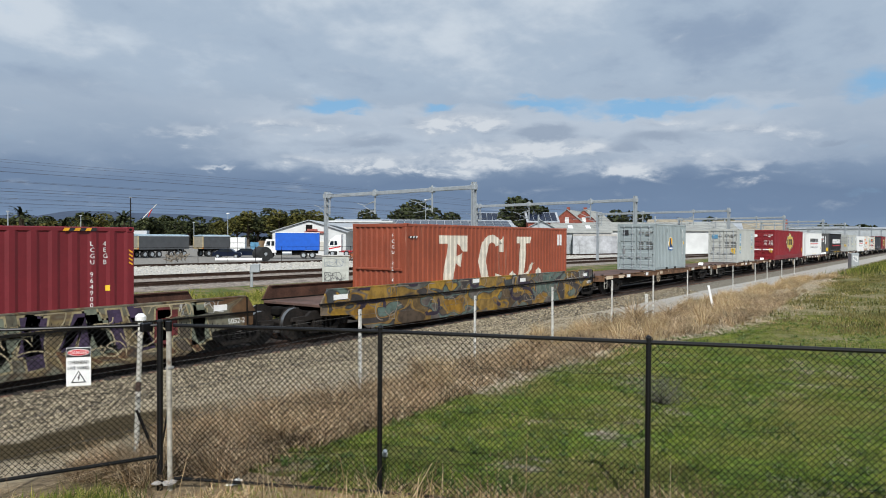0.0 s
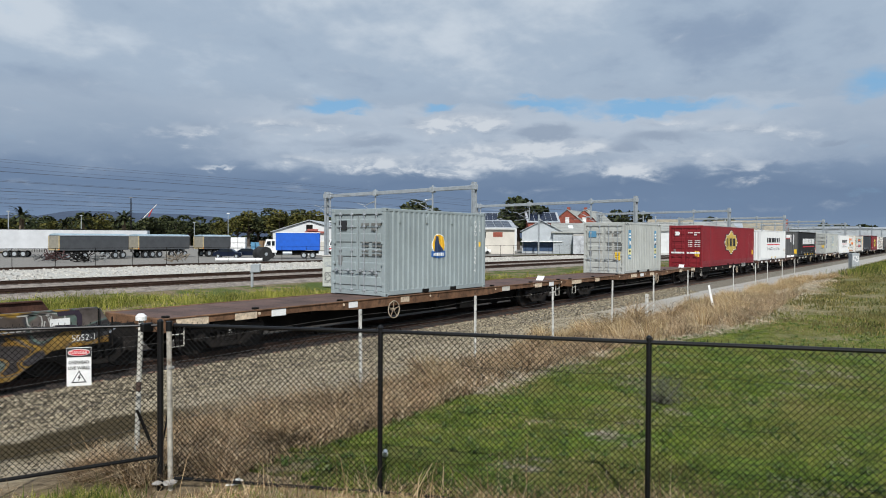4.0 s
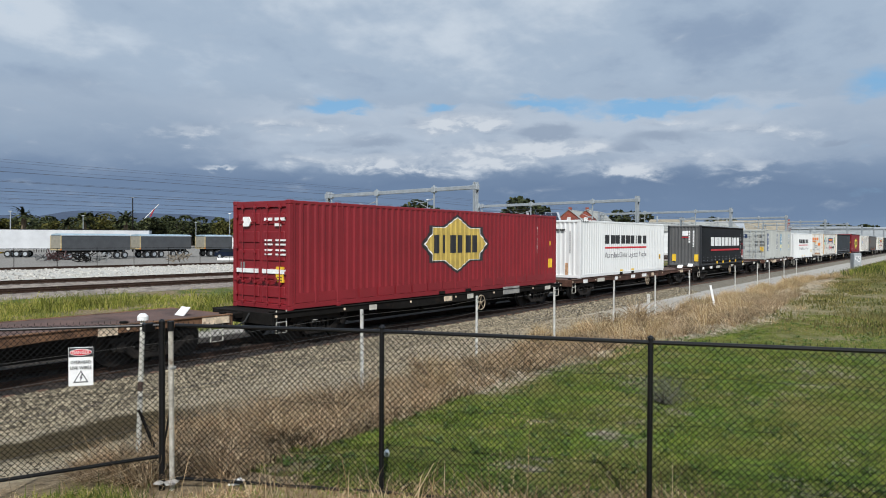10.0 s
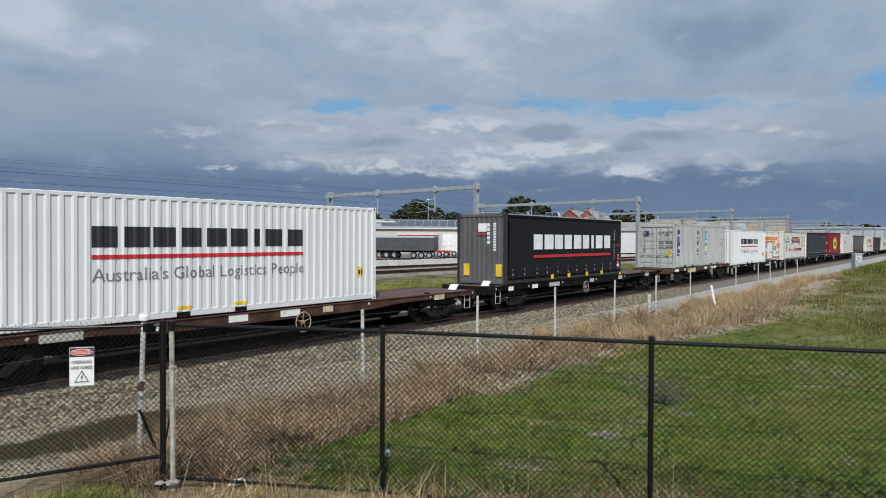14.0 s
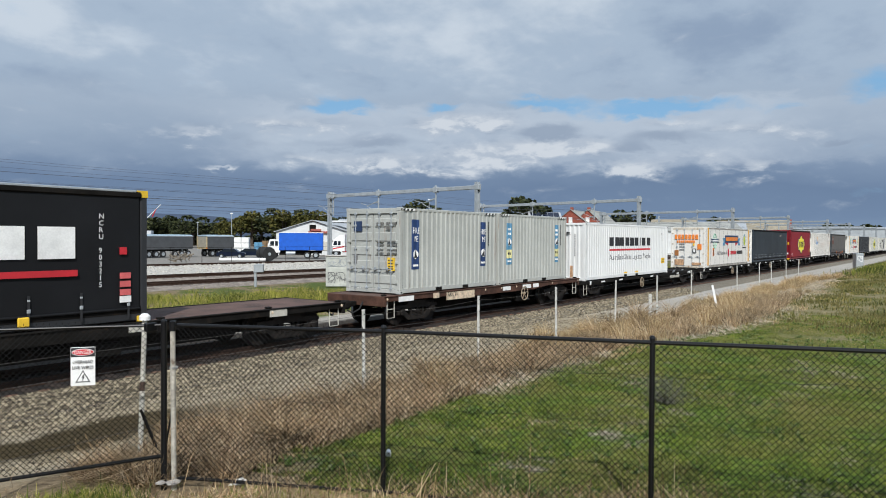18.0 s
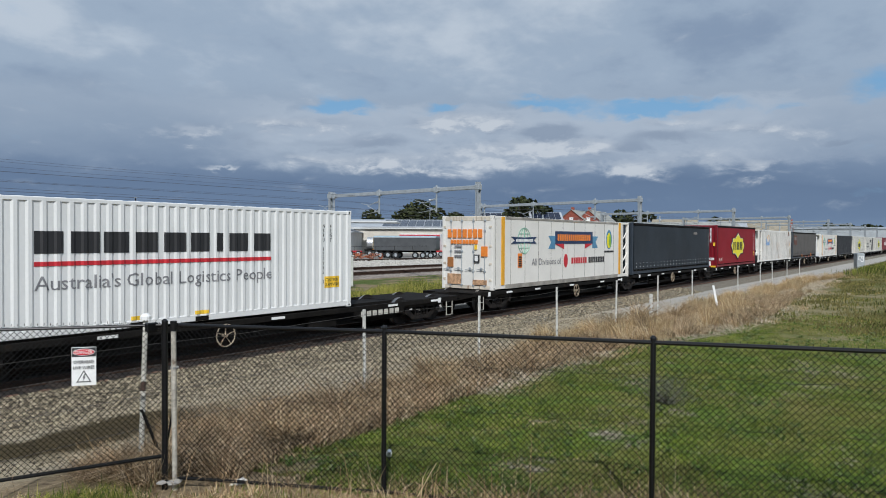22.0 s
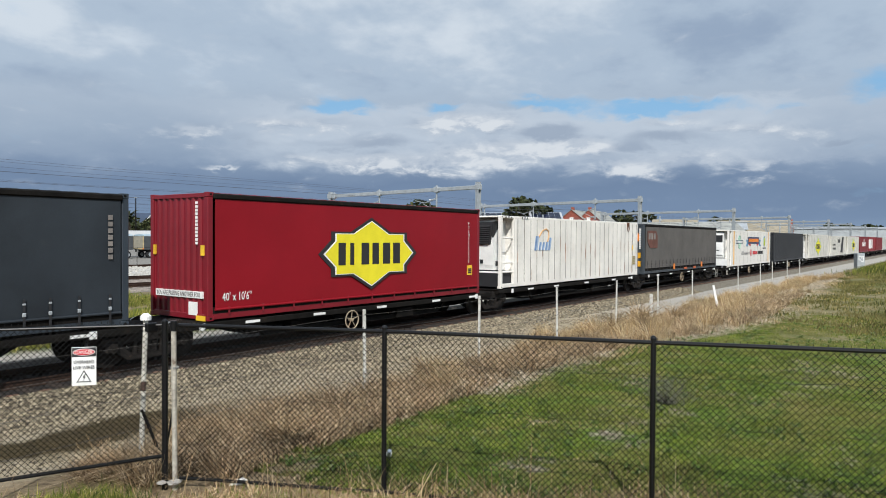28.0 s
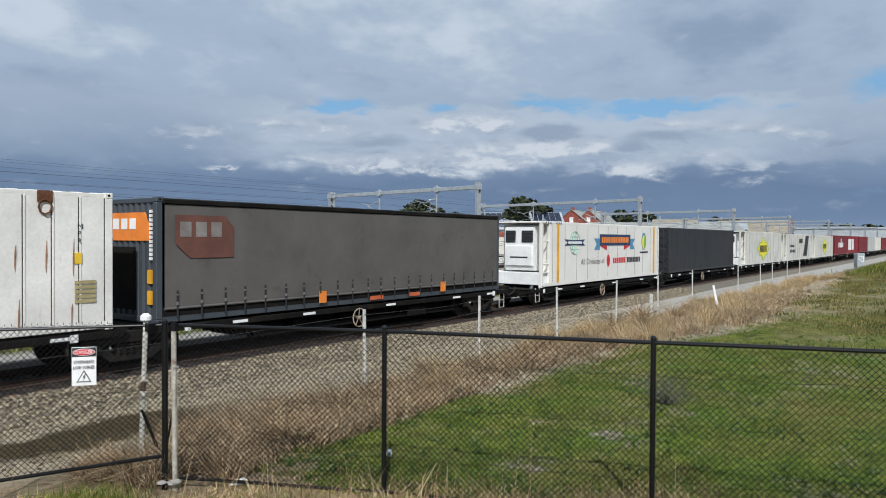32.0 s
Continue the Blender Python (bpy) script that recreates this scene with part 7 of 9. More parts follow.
    # two thin dark rods slanting beside the pipe's foot
    part("brace", MB().cyl((0.02, 0.0, 0.75), (0.22, -0.2, 0.02), 0.02, n=6).cyl((0.2, -0.22, 0.1), (0.3, -0.3, 0.9), 0.012, n=6), DARK, v)


def make_old_posts():
    rng = random.Random(8)
    paint = mat("weathered_white_post", (0.55, 0.54, 0.5), 0.75, var=0.2, scale=6, dirt=(0.25, 0.2, 0.14), dirt_amt=0.4)
    xs = [(5.9, 9.2), (10.25, 9.35), (15.05, 9.85), (18.45, 9.4), (23.6, 9.75), (27.1, 9.5), (35.4, 10.7), (43.8, 10.6), (49.0, 10.5), (53.6, 10.7), (57.6, 10.5), (62.0, 10.4)]
    proto = None
    tops = []
    for i, (x, y) in enumerate(xs):
        if i == 0:
            tops.append((x, y))
            continue
        lean = rng.uniform(-1.5, 1.5)
        g = gz(x, y)
        if proto is None:
            proto = thing("old_fence_post", pose(x, y, g, 0, lean), "slim weathered white post of a wire fence in dry weeds", "post", "old wire fence posts")
            part("shaft", MB().box(-0.03, -0.022, -0.3, 0.03, 0.022, 1.75, 0.006), paint, proto)
            for z in (0.5, 0.95, 1.35, 1.65):
                part("wire_hole", MB().box(-0.012, -0.026, z, 0.012, 0.026, z + 0.02), DARK, proto)
        else:
            copy_thing(proto, pose(x, y, g, rng.uniform(-1, 1), lean))
        tops.append((x, y))
    wire = mat("old_fence_wire", (0.12, 0.11, 0.1), 0.6, 0.5)
    line = [(-4.0, 8.9)] + sorted(tops) + [(70, 10.4)]
    w = thing("fence_wires", pose(0, 0, 0), "slack rusty wires strung between the old posts", "wire")
    for h in (0.5, 0.95, 1.35, 1.65):
        pts = []
        for (xa, ya), (xb, yb) in zip(line, line[1:]):
            for k in range(6):
                u = k / 6
                x, y = xa + (xb - xa) * u, ya + (yb - ya) * u
                pts.append((x, y - 0.028, gz(x, y) + h - 0.05 * math.sin(math.pi * u)))
        part("strand", MB().tube(pts, 0.004, 4), wire, w)
    # a stout short post and a leaning white marker
    st = thing("stub_post", pose(26.7, 9.62, gz(26.7, 9.62)), "short stout white post in the weeds", "post")
    part("shaft", MB().box(-0.055, -0.05, -0.3, 0.055, 0.05, 1.05, 0.012), paint, st)
    lm = thing("leaning_marker", pose(33.6, 9.0, gz(33.6, 9.0), -3, -11, -50), "leaning white marker board by the old fence", "marker")
    part("board", MB().box(-0.05, -0.012, 0.0, 0.05, 0.012, 1.05, 0.006), LWHITE, lm)


make_fence()
make_old_posts()
# ---------- grass and weeds ----------
def blade_material(name, cols, rough=0.8, mottle=0.0, size=3.0, dry=None):
    """Plant stems; each blade takes its own tone."""
    m = bpy.data.materials.new(name)
    m.use_nodes = True
    nt = m.node_tree
    b = nt.nodes["Principled BSDF"]
    b.inputs["Roughness"].default_value = rough
    b.inputs["Specular IOR Level"].default_value = 0.25
    g = nt.nodes.new("ShaderNodeNewGeometry")
    r = nt.nodes.new("ShaderNodeValToRGB")
    while len(r.color_ramp.elements) < len(cols):
        r.color_ramp.elements.new(0.5)
    for i, (e, c) in enumerate(zip(r.color_ramp.elements, cols)):
        e.position, e.color = i / (len(cols) - 1), (*c, 1)
    nt.links.new(g.outputs["Random Per Island"], r.inputs[0])
    out = r.outputs[0]
    if mottle:                      # clumps differ in tone
        tc, n, q, x = (nt.nodes.new("ShaderNode" + k) for k in ("TexCoord", "TexNoise", "ValToRGB", "Mix"))
        n.inputs["Scale"].default_value, n.inputs["Detail"].default_value, n.inputs["Roughness"].default_value = size, 6.0, 0.7
        nt.links.new(tc.outputs["Object"], n.inputs["Vector"])
        q.color_ramp.elements[0].position, q.color_ramp.elements[0].color = 0.38, ((1 - mottle) * 0.95, 1 - mottle, 1 - mottle, 1)
        q.color_ramp.elements[1].position, q.color_ramp.elements[1].color = 0.62, (1 + mottle * 0.75, 1 + mottle * 0.55, 1 + mottle * 0.5, 1)
        nt.links.new(n.outputs["Fac"], q.inputs[0])
        x.data_type, x.blend_type = "RGBA", "MULTIPLY"
        x.inputs[0].default_value = 1.0
        nt.links.new(out, x.inputs[6]), nt.links.new(q.outputs[0], x.inputs[7])
        out = x.outputs[2]
    if dry:                         # whole stretches fade to a drier tone
        n, q, x = (nt.nodes.new("ShaderNode" + k) for k in ("TexNoise", "ValToRGB", "Mix"))
        n.inputs["Scale"].default_value, n.inputs["Detail"].default_value, n.inputs["Roughness"].default_value = 0.42, 7.0, 0.72
        nt.links.new(tc.outputs["Object"], n.inputs["Vector"])
        q.color_ramp.elements[0].position, q.color_ramp.elements[0].color = 0.46, (0, 0, 0, 1)
        q.color_ramp.elements[1].position, q.color_ramp.elements[1].color = 0.64, (0.8, 0.8, 0.8, 1)
        nt.links.new(n.outputs["Fac"], q.inputs[0])
        x.data_type = "RGBA"
        nt.links.new(q.outputs[0], x.inputs[0]), nt.links.new(out, x.inputs[6])
        x.inputs[7].default_value = (*dry, 1)
        out = x.outputs[2]
    nt.links.new(out, b.inputs["Base Color"])
    return m


def blades(name, n, place, height, width, bend, material, seed, label, lean=0.5):
    """Thin two-piece blades in one mesh; place gives x, y and a height factor, or None."""
    rng = np.random.RandomState(seed)
    V, F = [], []
    k = 0
    for _ in range(n):
        p = place(rng)
        if p is None:
            continue
        x, y, hf = p
        z = gz(x, y)
        h = height * hf * rng.uniform(0.5, 1.3)
        a = rng.uniform(0, 6.283)
        l = lean * rng.rand()
        dx, dy = math.cos(a) * l * h, math.sin(a) * l * h
        w = width * rng.uniform(0.6, 1.4)
        b2 = bend * rng.uniform(0.3, 1.0)
        # blades turn their width to face the open side
        px, py = 0.59 * w, -0.81 * w
        V += [(x - px, y - py, z - 0.01), (x + px, y + py, z - 0.01), (x + dx * 0.5 + px * 0.8, y + dy * 0.5 + py * 0.8, z + h * 0.6), (x + dx * 0.5 - px * 0.8, y + dy * 0.5 - py * 0.8, z + h * 0.6), (x + dx * (1 + b2), y + dy * (1 + b2), z + h * (1 - 0.25 * b2))]
        F += [(k, k + 1, k + 2, k + 3), (k + 3, k + 2, k + 4)]
        k += 5
    me = bpy.data.meshes.new(name)
    me.from_pydata(V, [], F)
    me.materials.append(material)
    return tagged(new(name, me), label, "grass", kind="stuff")


def arcs(name, n, place, length, width, material, seed, label, rise=0.45, steps=4):
    """Long thin stalks, each bent over in an arc; place gives x, y, a length factor and the way that it leans, or None."""
    rng = np.random.RandomState(seed)
    V, F = [], []
    k = 0
    for _ in range(n):
        p = place(rng)
        if p is None:
            continue
        x, y, lf, way = p
        l = length * lf * rng.uniform(0.5, 1.3)
        up = rise * rng.uniform(0.25, 1.2)
        sag = rng.uniform(0.2, 1.0)
        turn = rng.uniform(-0.9, 0.9)
        w = width * rng.uniform(0.6, 1.4)
        z0 = gz(x, y)
        px, py, z = x, y, z0 - 0.01
        for i in range(steps + 1):
            u = i / steps
            ww = w * (1 - 0.75 * u)
            V += [(px - 0.59 * ww, py + 0.81 * ww, z), (px + 0.59 * ww, py - 0.81 * ww, z + ww * 0.6)]
            a = way + turn * u
            climb = math.atan2(up * (1 - 1.5 * sag * u), 1 - 0.55 * up) if up < 1.6 else 1.2 - 0.9 * sag * u
            step = l / steps
            px, py, z = px + math.cos(a) * math.cos(climb) * step, py + math.sin(a) * math.cos(climb) * step, max(z0 + 0.008, z + math.sin(climb) * step)
            if i:
                q = k + 2 * i
                F.append((q - 2, q - 1, q + 1, q))
        k += 2 * (steps + 1)
    me = bpy.data.meshes.new(name)
    me.from_pydata(V, [], F)
    me.materials.append(material)
    return tagged(new(name, me), label, "grass", kind="stuff")


def make_plants():
    green = blade_material("green_grass_blades", [(0.035, 0.060, 0.005), (0.068, 0.118, 0.009), (0.10, 0.160, 0.014), (0.145, 0.195, 0.024), (0.23, 0.235, 0.07)], mottle=0.6, size=3.2, dry=(0.17, 0.155, 0.048))
    straw = blade_material("dry_straw_blades", [(0.08, 0.05, 0.025), (0.23, 0.15, 0.075), (0.42, 0.30, 0.165), (0.66, 0.54, 0.35)], mottle=0.35, size=1.6)
    brown = blade_material("brown_weed_stems", [(0.045, 0.03, 0.018), (0.155, 0.108, 0.060), (0.34, 0.25, 0.145), (0.60, 0.49, 0.32)], mottle=0.4, size=1.4)
    olive = blade_material("tall_green_weed_blades", [(0.018, 0.030, 0.003), (0.045, 0.066, 0.008), (0.095, 0.125, 0.014), (0.16, 0.175, 0.028), (0.28, 0.25, 0.075)], mottle=0.45, size=0.5)

    gold = blade_material("golden_grass_blades", [(0.10, 0.06, 0.028), (0.27, 0.175, 0.08), (0.44, 0.34, 0.18), (0.60, 0.50, 0.32)], mottle=0.35, size=1.0)
    edge = lambda x: float(np.interp(x, (6, 9, 13, 18, 22, 27, 34, 60, 90), (7.0, 7.2, 7.5, 7.3, 6.0, 5.6, 6.2, 7.4, 8.0)))

    def lawn(rng):
        u = rng.rand()
        x = 5.6 + 24 * u ** 1.7
        y = rng.uniform(-1.5, edge(x) + 0.25)
        if y < 5.0 - 2.3 * (x - 5.79) - 0.6:
            return None
        if noise.noise(Vector((x * 0.9, y * 0.9, 1.0))) + 0.5 * noise.noise(Vector((x * 2.6, y * 2.6, 1.0))) > rng.uniform(0.1, 0.35):
            return None
        return x, y, 0.7 + 1.3 * max(0.0, noise.noise(Vector((x * 1.7, y * 1.7, 4.0))))
    blades("lawn_grass", 185000, lawn, 0.05, 0.0042, 0.8, green, 21, "short patchy green grass beyond the fence", 1.3)

    # flat rosettes of broad-leaved weeds in the lawn
    rng = np.random.RandomState(61)
    V, F, k = [], [], 0
    for _ in range(1500):
        x = 5.9 + 20 * rng.rand() ** 1.5
        y = rng.uniform(-1.5, edge(x))
        if y < 5.0 - 2.3 * (x - 5.79) - 0.3 or noise.noise(Vector((x * 0.7, y * 0.7, 21.0))) < rng.uniform(-0.3, 0.3):
            continue
        z, s, a0 = gz(x, y), rng.uniform(0.04, 0.1), rng.uniform(0, 6.28)
        for i in range(9):
            a = a0 + i * 0.7 + rng.uniform(-0.2, 0.2)
            l, w, e = s * rng.uniform(0.6, 1.2), s * 0.22, rng.uniform(0.02, 0.09)
            c, d = math.cos(a), math.sin(a)
            V += [(x, y, z + 0.01), (x + c * l * 0.6 - d * w, y + d * l * 0.6 + c * w, z + e), (x + c * l, y + d * l, z + e * 0.6), (x + c * l * 0.6 + d * w, y + d * l * 0.6 - c * w, z + e)]
            F.append((k, k + 1, k + 2, k + 3))
            k += 4
    me = bpy.data.meshes.new("lawn_weeds")
    me.from_pydata(V, [], F)
    me.materials.append(blade_material("broad_weed_leaves", [(0.030, 0.055, 0.006), (0.055, 0.095, 0.012), (0.09, 0.135, 0.03), (0.17, 0.19, 0.09)], 0.8))
    tagged(new("lawn_weeds", me), "flat dark broad-leaved weeds in the grass", "weeds", kind="stuff")

    def lawn_far(rng):
        x = rng.uniform(24, 90)
        y = rng.uniform(-2, edge(x))
        if noise.noise(Vector((x * 0.13, y * 0.5, 3.7))) + 0.6 * noise.noise(Vector((x * 0.5, y * 0.9, 1.7))) > rng.uniform(-0.1, 0.45):
            return None
        return x, y, 1.0
    def dry_tuft(rng):
        u = rng.rand()
        x = 6.2 + 30 * u ** 1.5
        y = rng.uniform(-1.5, edge(x))
        if noise.noise(Vector((x * 0.8, y * 0.8, 14.0))) < 0.18 or y < 5.0 - 2.3 * (x - 5.79) - 0.4:
            return None
        return x, y, 1.0
    blades("dry_lawn_grass", 34000, dry_tuft, 0.03, 0.004, 1.2, gold, 34, "dry yellow tufts in the grass", 2.0)
    field = blade_material("field_grass_blades", [(0.022, 0.030, 0.005), (0.055, 0.066, 0.010), (0.095, 0.105, 0.018), (0.15, 0.14, 0.035), (0.26, 0.21, 0.09)], mottle=0.5, size=0.6, dry=(0.15, 0.125, 0.05))
    blades("far_lawn_grass", 34000, lawn_far, 0.14, 0.016, 0.6, field, 22, "grass of the open field", 0.8)

    def dry_band(rng):
        x = 4.6 + 34 * rng.rand() ** 1.6
        lo, hi = edge(x) - 0.15, float(np.interp(x, (4.6, 7, 10, 16, 24, 40), (9.2, 10.1, 9.9, 9.6, 9.8, 9.9)))
        y = lo + (hi - lo) * rng.rand()
        dens = 0.45 + 0.95 * noise.noise(Vector((x * 0.55, y * 0.7, 8.0))) + 0.35 * noise.noise(Vector((x * 1.7, y * 1.9, 3.0)))
        if rng.rand() > dens + 0.2 or (x < 5.2 and y < 7.5):
            return None
        return x, y, 0.45 + 0.75 * max(0.1, dens)
    blades("dry_weeds", 46000, dry_band, 0.36, 0.0058, 1.3, brown, 23, "tangled dry brown weeds along the old fence", 1.7)

    def tangle(rng):
        p = dry_band(rng)
        return p and (p[0], p[1], p[2], rng.uniform(0, 6.283))
    arcs("weed_tangle", 15000, tangle, 0.62, 0.0042, straw, 51, "long pale stalks bent over among the dry weeds", 0.9)
    arcs("dark_weed_tangle", 9000, tangle, 0.5, 0.0045, brown, 52, "bent brown stems among the dry weeds", 1.1)
    blades("dry_weed_mat", 22000, dry_band, 0.2, 0.0075, 1.0, straw, 33, "flattened pale straw among the dry weeds", 2.4)

    def golden(rng):
        x = 12 + 54 * rng.rand() ** 1.25
        y = rng.uniform(edge(x) - 1.0, 10.0)
        c = noise.noise(Vector((x * 0.3, y * 0.55, 2.0))) + 0.4 * noise.noise(Vector((x * 1.1, y * 1.3, 6.0)))
        if c < rng.uniform(0.02, 0.5):
            return None
        return x, y, 0.3 + 1.1 * max(0, c)
    blades("golden_grass", 16000, golden, 0.26, 0.0065, 1.2, gold, 24, "thin golden dry grass along the old fence", 1.7)
    hay = blade_material("bleached_straw_blades", [(0.13, 0.10, 0.065), (0.29, 0.235, 0.16), (0.46, 0.40, 0.29), (0.62, 0.56, 0.44)], mottle=0.3, size=0.8)
    # tussocks, thickest along the old posts, with fallen straw before them
    rng = np.random.RandomState(77)
    centres = []
    while len(centres) < 260:
        x = 11 + 56 * rng.rand() ** 1.2
        y = edge(x) - 0.2 + (10.4 - edge(x)) * rng.rand() ** 0.45
        if noise.noise(Vector((x * 0.22, y * 0.5, 2.0))) + 0.5 * noise.noise(Vector((x * 0.9, y * 1.1, 6.0))) > rng.uniform(-0.35, 0.3):
            centres.append((x, y, rng.uniform(0.5, 1.25)))

    def tussock(rng):
        x, y, k = centres[rng.randint(len(centres))]
        a, r = rng.uniform(0, 6.283), abs(rng.normal(0, 0.2)) * k
        return x + r * math.cos(a), y + r * math.sin(a), k * (1.1 - r), a + rng.normal(0, 0.5)
    arcs("golden_tussocks", 46000, tussock, 0.5, 0.0052, gold, 53, "arching golden grass tussocks along the old fence", 1.7, 3)

    def fallen(rng):
        x = 11 + 46 * rng.rand() ** 1.2
        y = edge(x) - 0.6 + 2.8 * rng.rand()
        if noise.noise(Vector((x * 0.3, y * 0.6, 12.0))) < rng.uniform(-0.3, 0.25):
            return None
        return x, y, 1.0, rng.uniform(0, 6.283)
    arcs("fallen_straw", 40000, fallen, 0.5, 0.0065, hay, 54, "bleached fallen straw at the edge of the grass", 0.3, 3)

    def foot(rng):
        # this side of the fence
        u = rng.uniform(-0.2, 1.05)
        x = 3.2 + u * 4.0 + rng.normal(0, 0.35)
        y = 8.2 - u * 5.9 + rng.normal(0, 0.35)
        if (x - 4.68) ** 2 + (y - 7.1) ** 2 < 0.14:
            return None
        return x, y, 1.0
    blades("verge_straw", 10000, foot, 0.10, 0.003, 0.9, straw, 25, "matted straw and stalks along the fence foot", 1.8)

    def foot_arc(rng):
        p = foot(rng)
        return p and (*p, rng.uniform(0, 6.283))
    arcs("verge_stalks", 230, foot_arc, 0.55, 0.0026, straw, 55, "bent dry stalks along the fence foot", 1.3, 5)
    blades("verge_grass", 6000, foot, 0.07, 0.0035, 0.7, green, 26, "green tufts along the fence foot", 0.9)

    def left_clump(rng):
        x, y = rng.normal(3.35, 0.35), rng.normal(7.35, 0.3)
        return x, y, 1.0
    blades("gate_weeds", 3500, left_clump, 0.24, 0.005, 0.6, olive, 27, "leafy green weeds in front of the gate", 0.7)

    def stalks(rng):
        x = rng.uniform(3.2, 7.5)
        y = 8.0 - (x - 3.2) * 1.35 + rng.normal(0, 0.25)
        return x, y, 1.0
    blades("tall_stalks", 46, stalks, 0.62, 0.0035, 0.8, straw, 28, "single tall dry stalks by the fence", 0.9)

    def beyond(rng):
        x = 6 + 100 * rng.rand() ** 1.6
        hi = float(np.interp(x, (6, 20, 34, 50, 110), (37, 36, 31, 29, 27)))
        y = rng.uniform(21.5, hi)
        c = noise.noise(Vector((x * 0.22, y * 0.35, 5.0)))
        d = np.interp(y, (21.5, 24, hi - 3, hi), (0.35, 0.9, 1.0, 0.3))
        if rng.rand() > d * (0.8 + 0.9 * c):
            return None
        return x, y, 0.5 + 1.3 * max(-0.35, c + 0.5 * noise.noise(Vector((x * 0.9, y * 0.9, 9.0))))
    fennel = blade_material("yellow_green_weed_fronds", [(0.045, 0.060, 0.008), (0.105, 0.125, 0.016), (0.18, 0.20, 0.028), (0.26, 0.265, 0.05), (0.34, 0.30, 0.11)], mottle=0.5, size=0.45)
    blades("trackside_weeds", 110000, beyond, 0.6, 0.010, 0.7, fennel, 29, "tall yellow-green weeds between the tracks", 0.9)

    def mound(rng):
        x, y = rng.normal(75, 4.0), rng.normal(4.2, 1.6)
        return x, y, 1.0
    blades("mound_weeds", 9000, mound, 0.5, 0.018, 0.5, olive, 30, "green weeds on the mound", 0.6)
    # grey-green shrub on the lawn
    sh = thing("low_shrub", pose(11.9, 4.0, gz(11.9, 4.0)), "small grey-green twiggy shrub on the grass", "shrub")
    rng = random.Random(31)
    tw = MB()
    for _ in range(70):
        a, l = rng.uniform(0, 6.28), rng.uniform(0.2, 0.55)
        tw.cyl((0, 0, 0), (l * math.cos(a), l * math.sin(a), rng.uniform(0.12, 0.42)), 0.006, 0.002, n=3)
    part("branch_tangle", tw, mat("grey_twig", (0.12, 0.11, 0.09), 0.9), sh)
    lv = MB()
    for _ in range(1500):
        a, l, z = rng.uniform(0, 6.28), abs(rng.gauss(0, 0.27)), rng.uniform(0.03, 0.42)
        x, y = l * math.cos(a) * 1.2, l * math.sin(a) * 1.2
        s = rng.uniform(0.012, 0.024)
        b = rng.uniform(0, 6.28)
        lv.add([(x, y, z), (x + s * math.cos(b), y + s * math.sin(b), z + s * 0.6), (x + s * 0.6 * math.cos(b + 1), y + s * 0.6 * math.sin(b + 1), z + s * 1.6)], [(0, 1, 2)])
    part("leaves", lv, blade_material("grey_green_leaves", [(0.05, 0.06, 0.035), (0.13, 0.14, 0.09), (0.22, 0.22, 0.15)]), sh)["kind"] = "stuff"
    for k, (x, y, s) in enumerate(((24.6, 9.3, 1.25), (13.6, 7.9, 0.7), (8.3, 8.1, 0.8), (6.6, 7.5, 0.62), (7.5, 8.9, 0.6), (9.6, 8.6, 0.7), (10.6, 7.9, 0.55), (11.7, 8.8, 0.75), (12.4, 8.0, 0.6), (15.2, 8.4, 0.7), (16.6, 9.0, 0.8), (18.3, 8.3, 0.7), (20.2, 8.9, 0.85), (22.3, 8.2, 0.8), (22.9, 9.5, 0.9), (26.3, 8.6, 0.9), (5.7, 8.3, 0.5), (6.9, 8.2, 0.55))):
        b = thing("dry_bush", pose(x, y, gz(x, y), 0, 0, 40 * k), "leafless dry brown bush by the old fence", "shrub", "dry bushes")
        m = MB()
        rng = random.Random(40 + k)
        for _ in range(170):
            a, l = rng.uniform(0, 6.28), rng.uniform(0.2, 0.8) * s
            z = rng.uniform(0.25, 1.0) * s
            mid = (l * 0.5 * math.cos(a + 0.3), l * 0.5 * math.sin(a + 0.3), z * 0.6)
            m.tube([(rng.gauss(0, 0.12) * s, rng.gauss(0, 0.12) * s, 0), mid, (l * math.cos(a), l * math.sin(a), z * rng.uniform(0.6, 1.0))], 0.0045 * max(s, 0.8), 3)
        part("twig_tangle", m, brown if k % 3 else straw, b)["kind"] = "stuff"
    # litter
    lt = thing("litter_scrap", pose(5.15, 6.6, gz(5.15, 6.6) + 0.02), "crumpled white plastic scrap in the straw", "litter")
    part("scrap", MB().blob((0, 0, 0.02), (0.12, 0.07, 0.025), 8, 4, 0.5, random.Random(6)), LWHITE, lt)
    lt = thing("white_cup", pose(6.75, 5.75, gz(6.75, 5.75)), "small white cap lying in the grass", "litter")
    part("cup", MB().cyl((0, 0, 0.06), (0.05, 0.03, 0.09), 0.04, 0.03, n=10), LWHITE, lt)


make_plants()
# ---------- yard, electrified tracks, buildings and distance ----------
CF, CR = (math.sin(radians(PSI)), math.cos(radians(PSI))), (math.cos(radians(PSI)), -math.sin(radians(PSI)))


def away(d, a, z=-0.3, turn=0.0):
    """A pose d metres off and a metres to the side along the main view; x of the thing runs across it."""
    return pose(d * CF[0] + a * CR[0], d * CF[1] + a * CR[1], z, 0, 0, -PSI + turn)


def side(px, d):
    """Sideways metres at distance d for a bearing given as a share of the lens."""
    return (px - 786) / 1260.4 * d


def height(py, px, d):
    return 2.95 + (421.6 + (px - 786) * 0.0058 - py) / 1260.4 * d


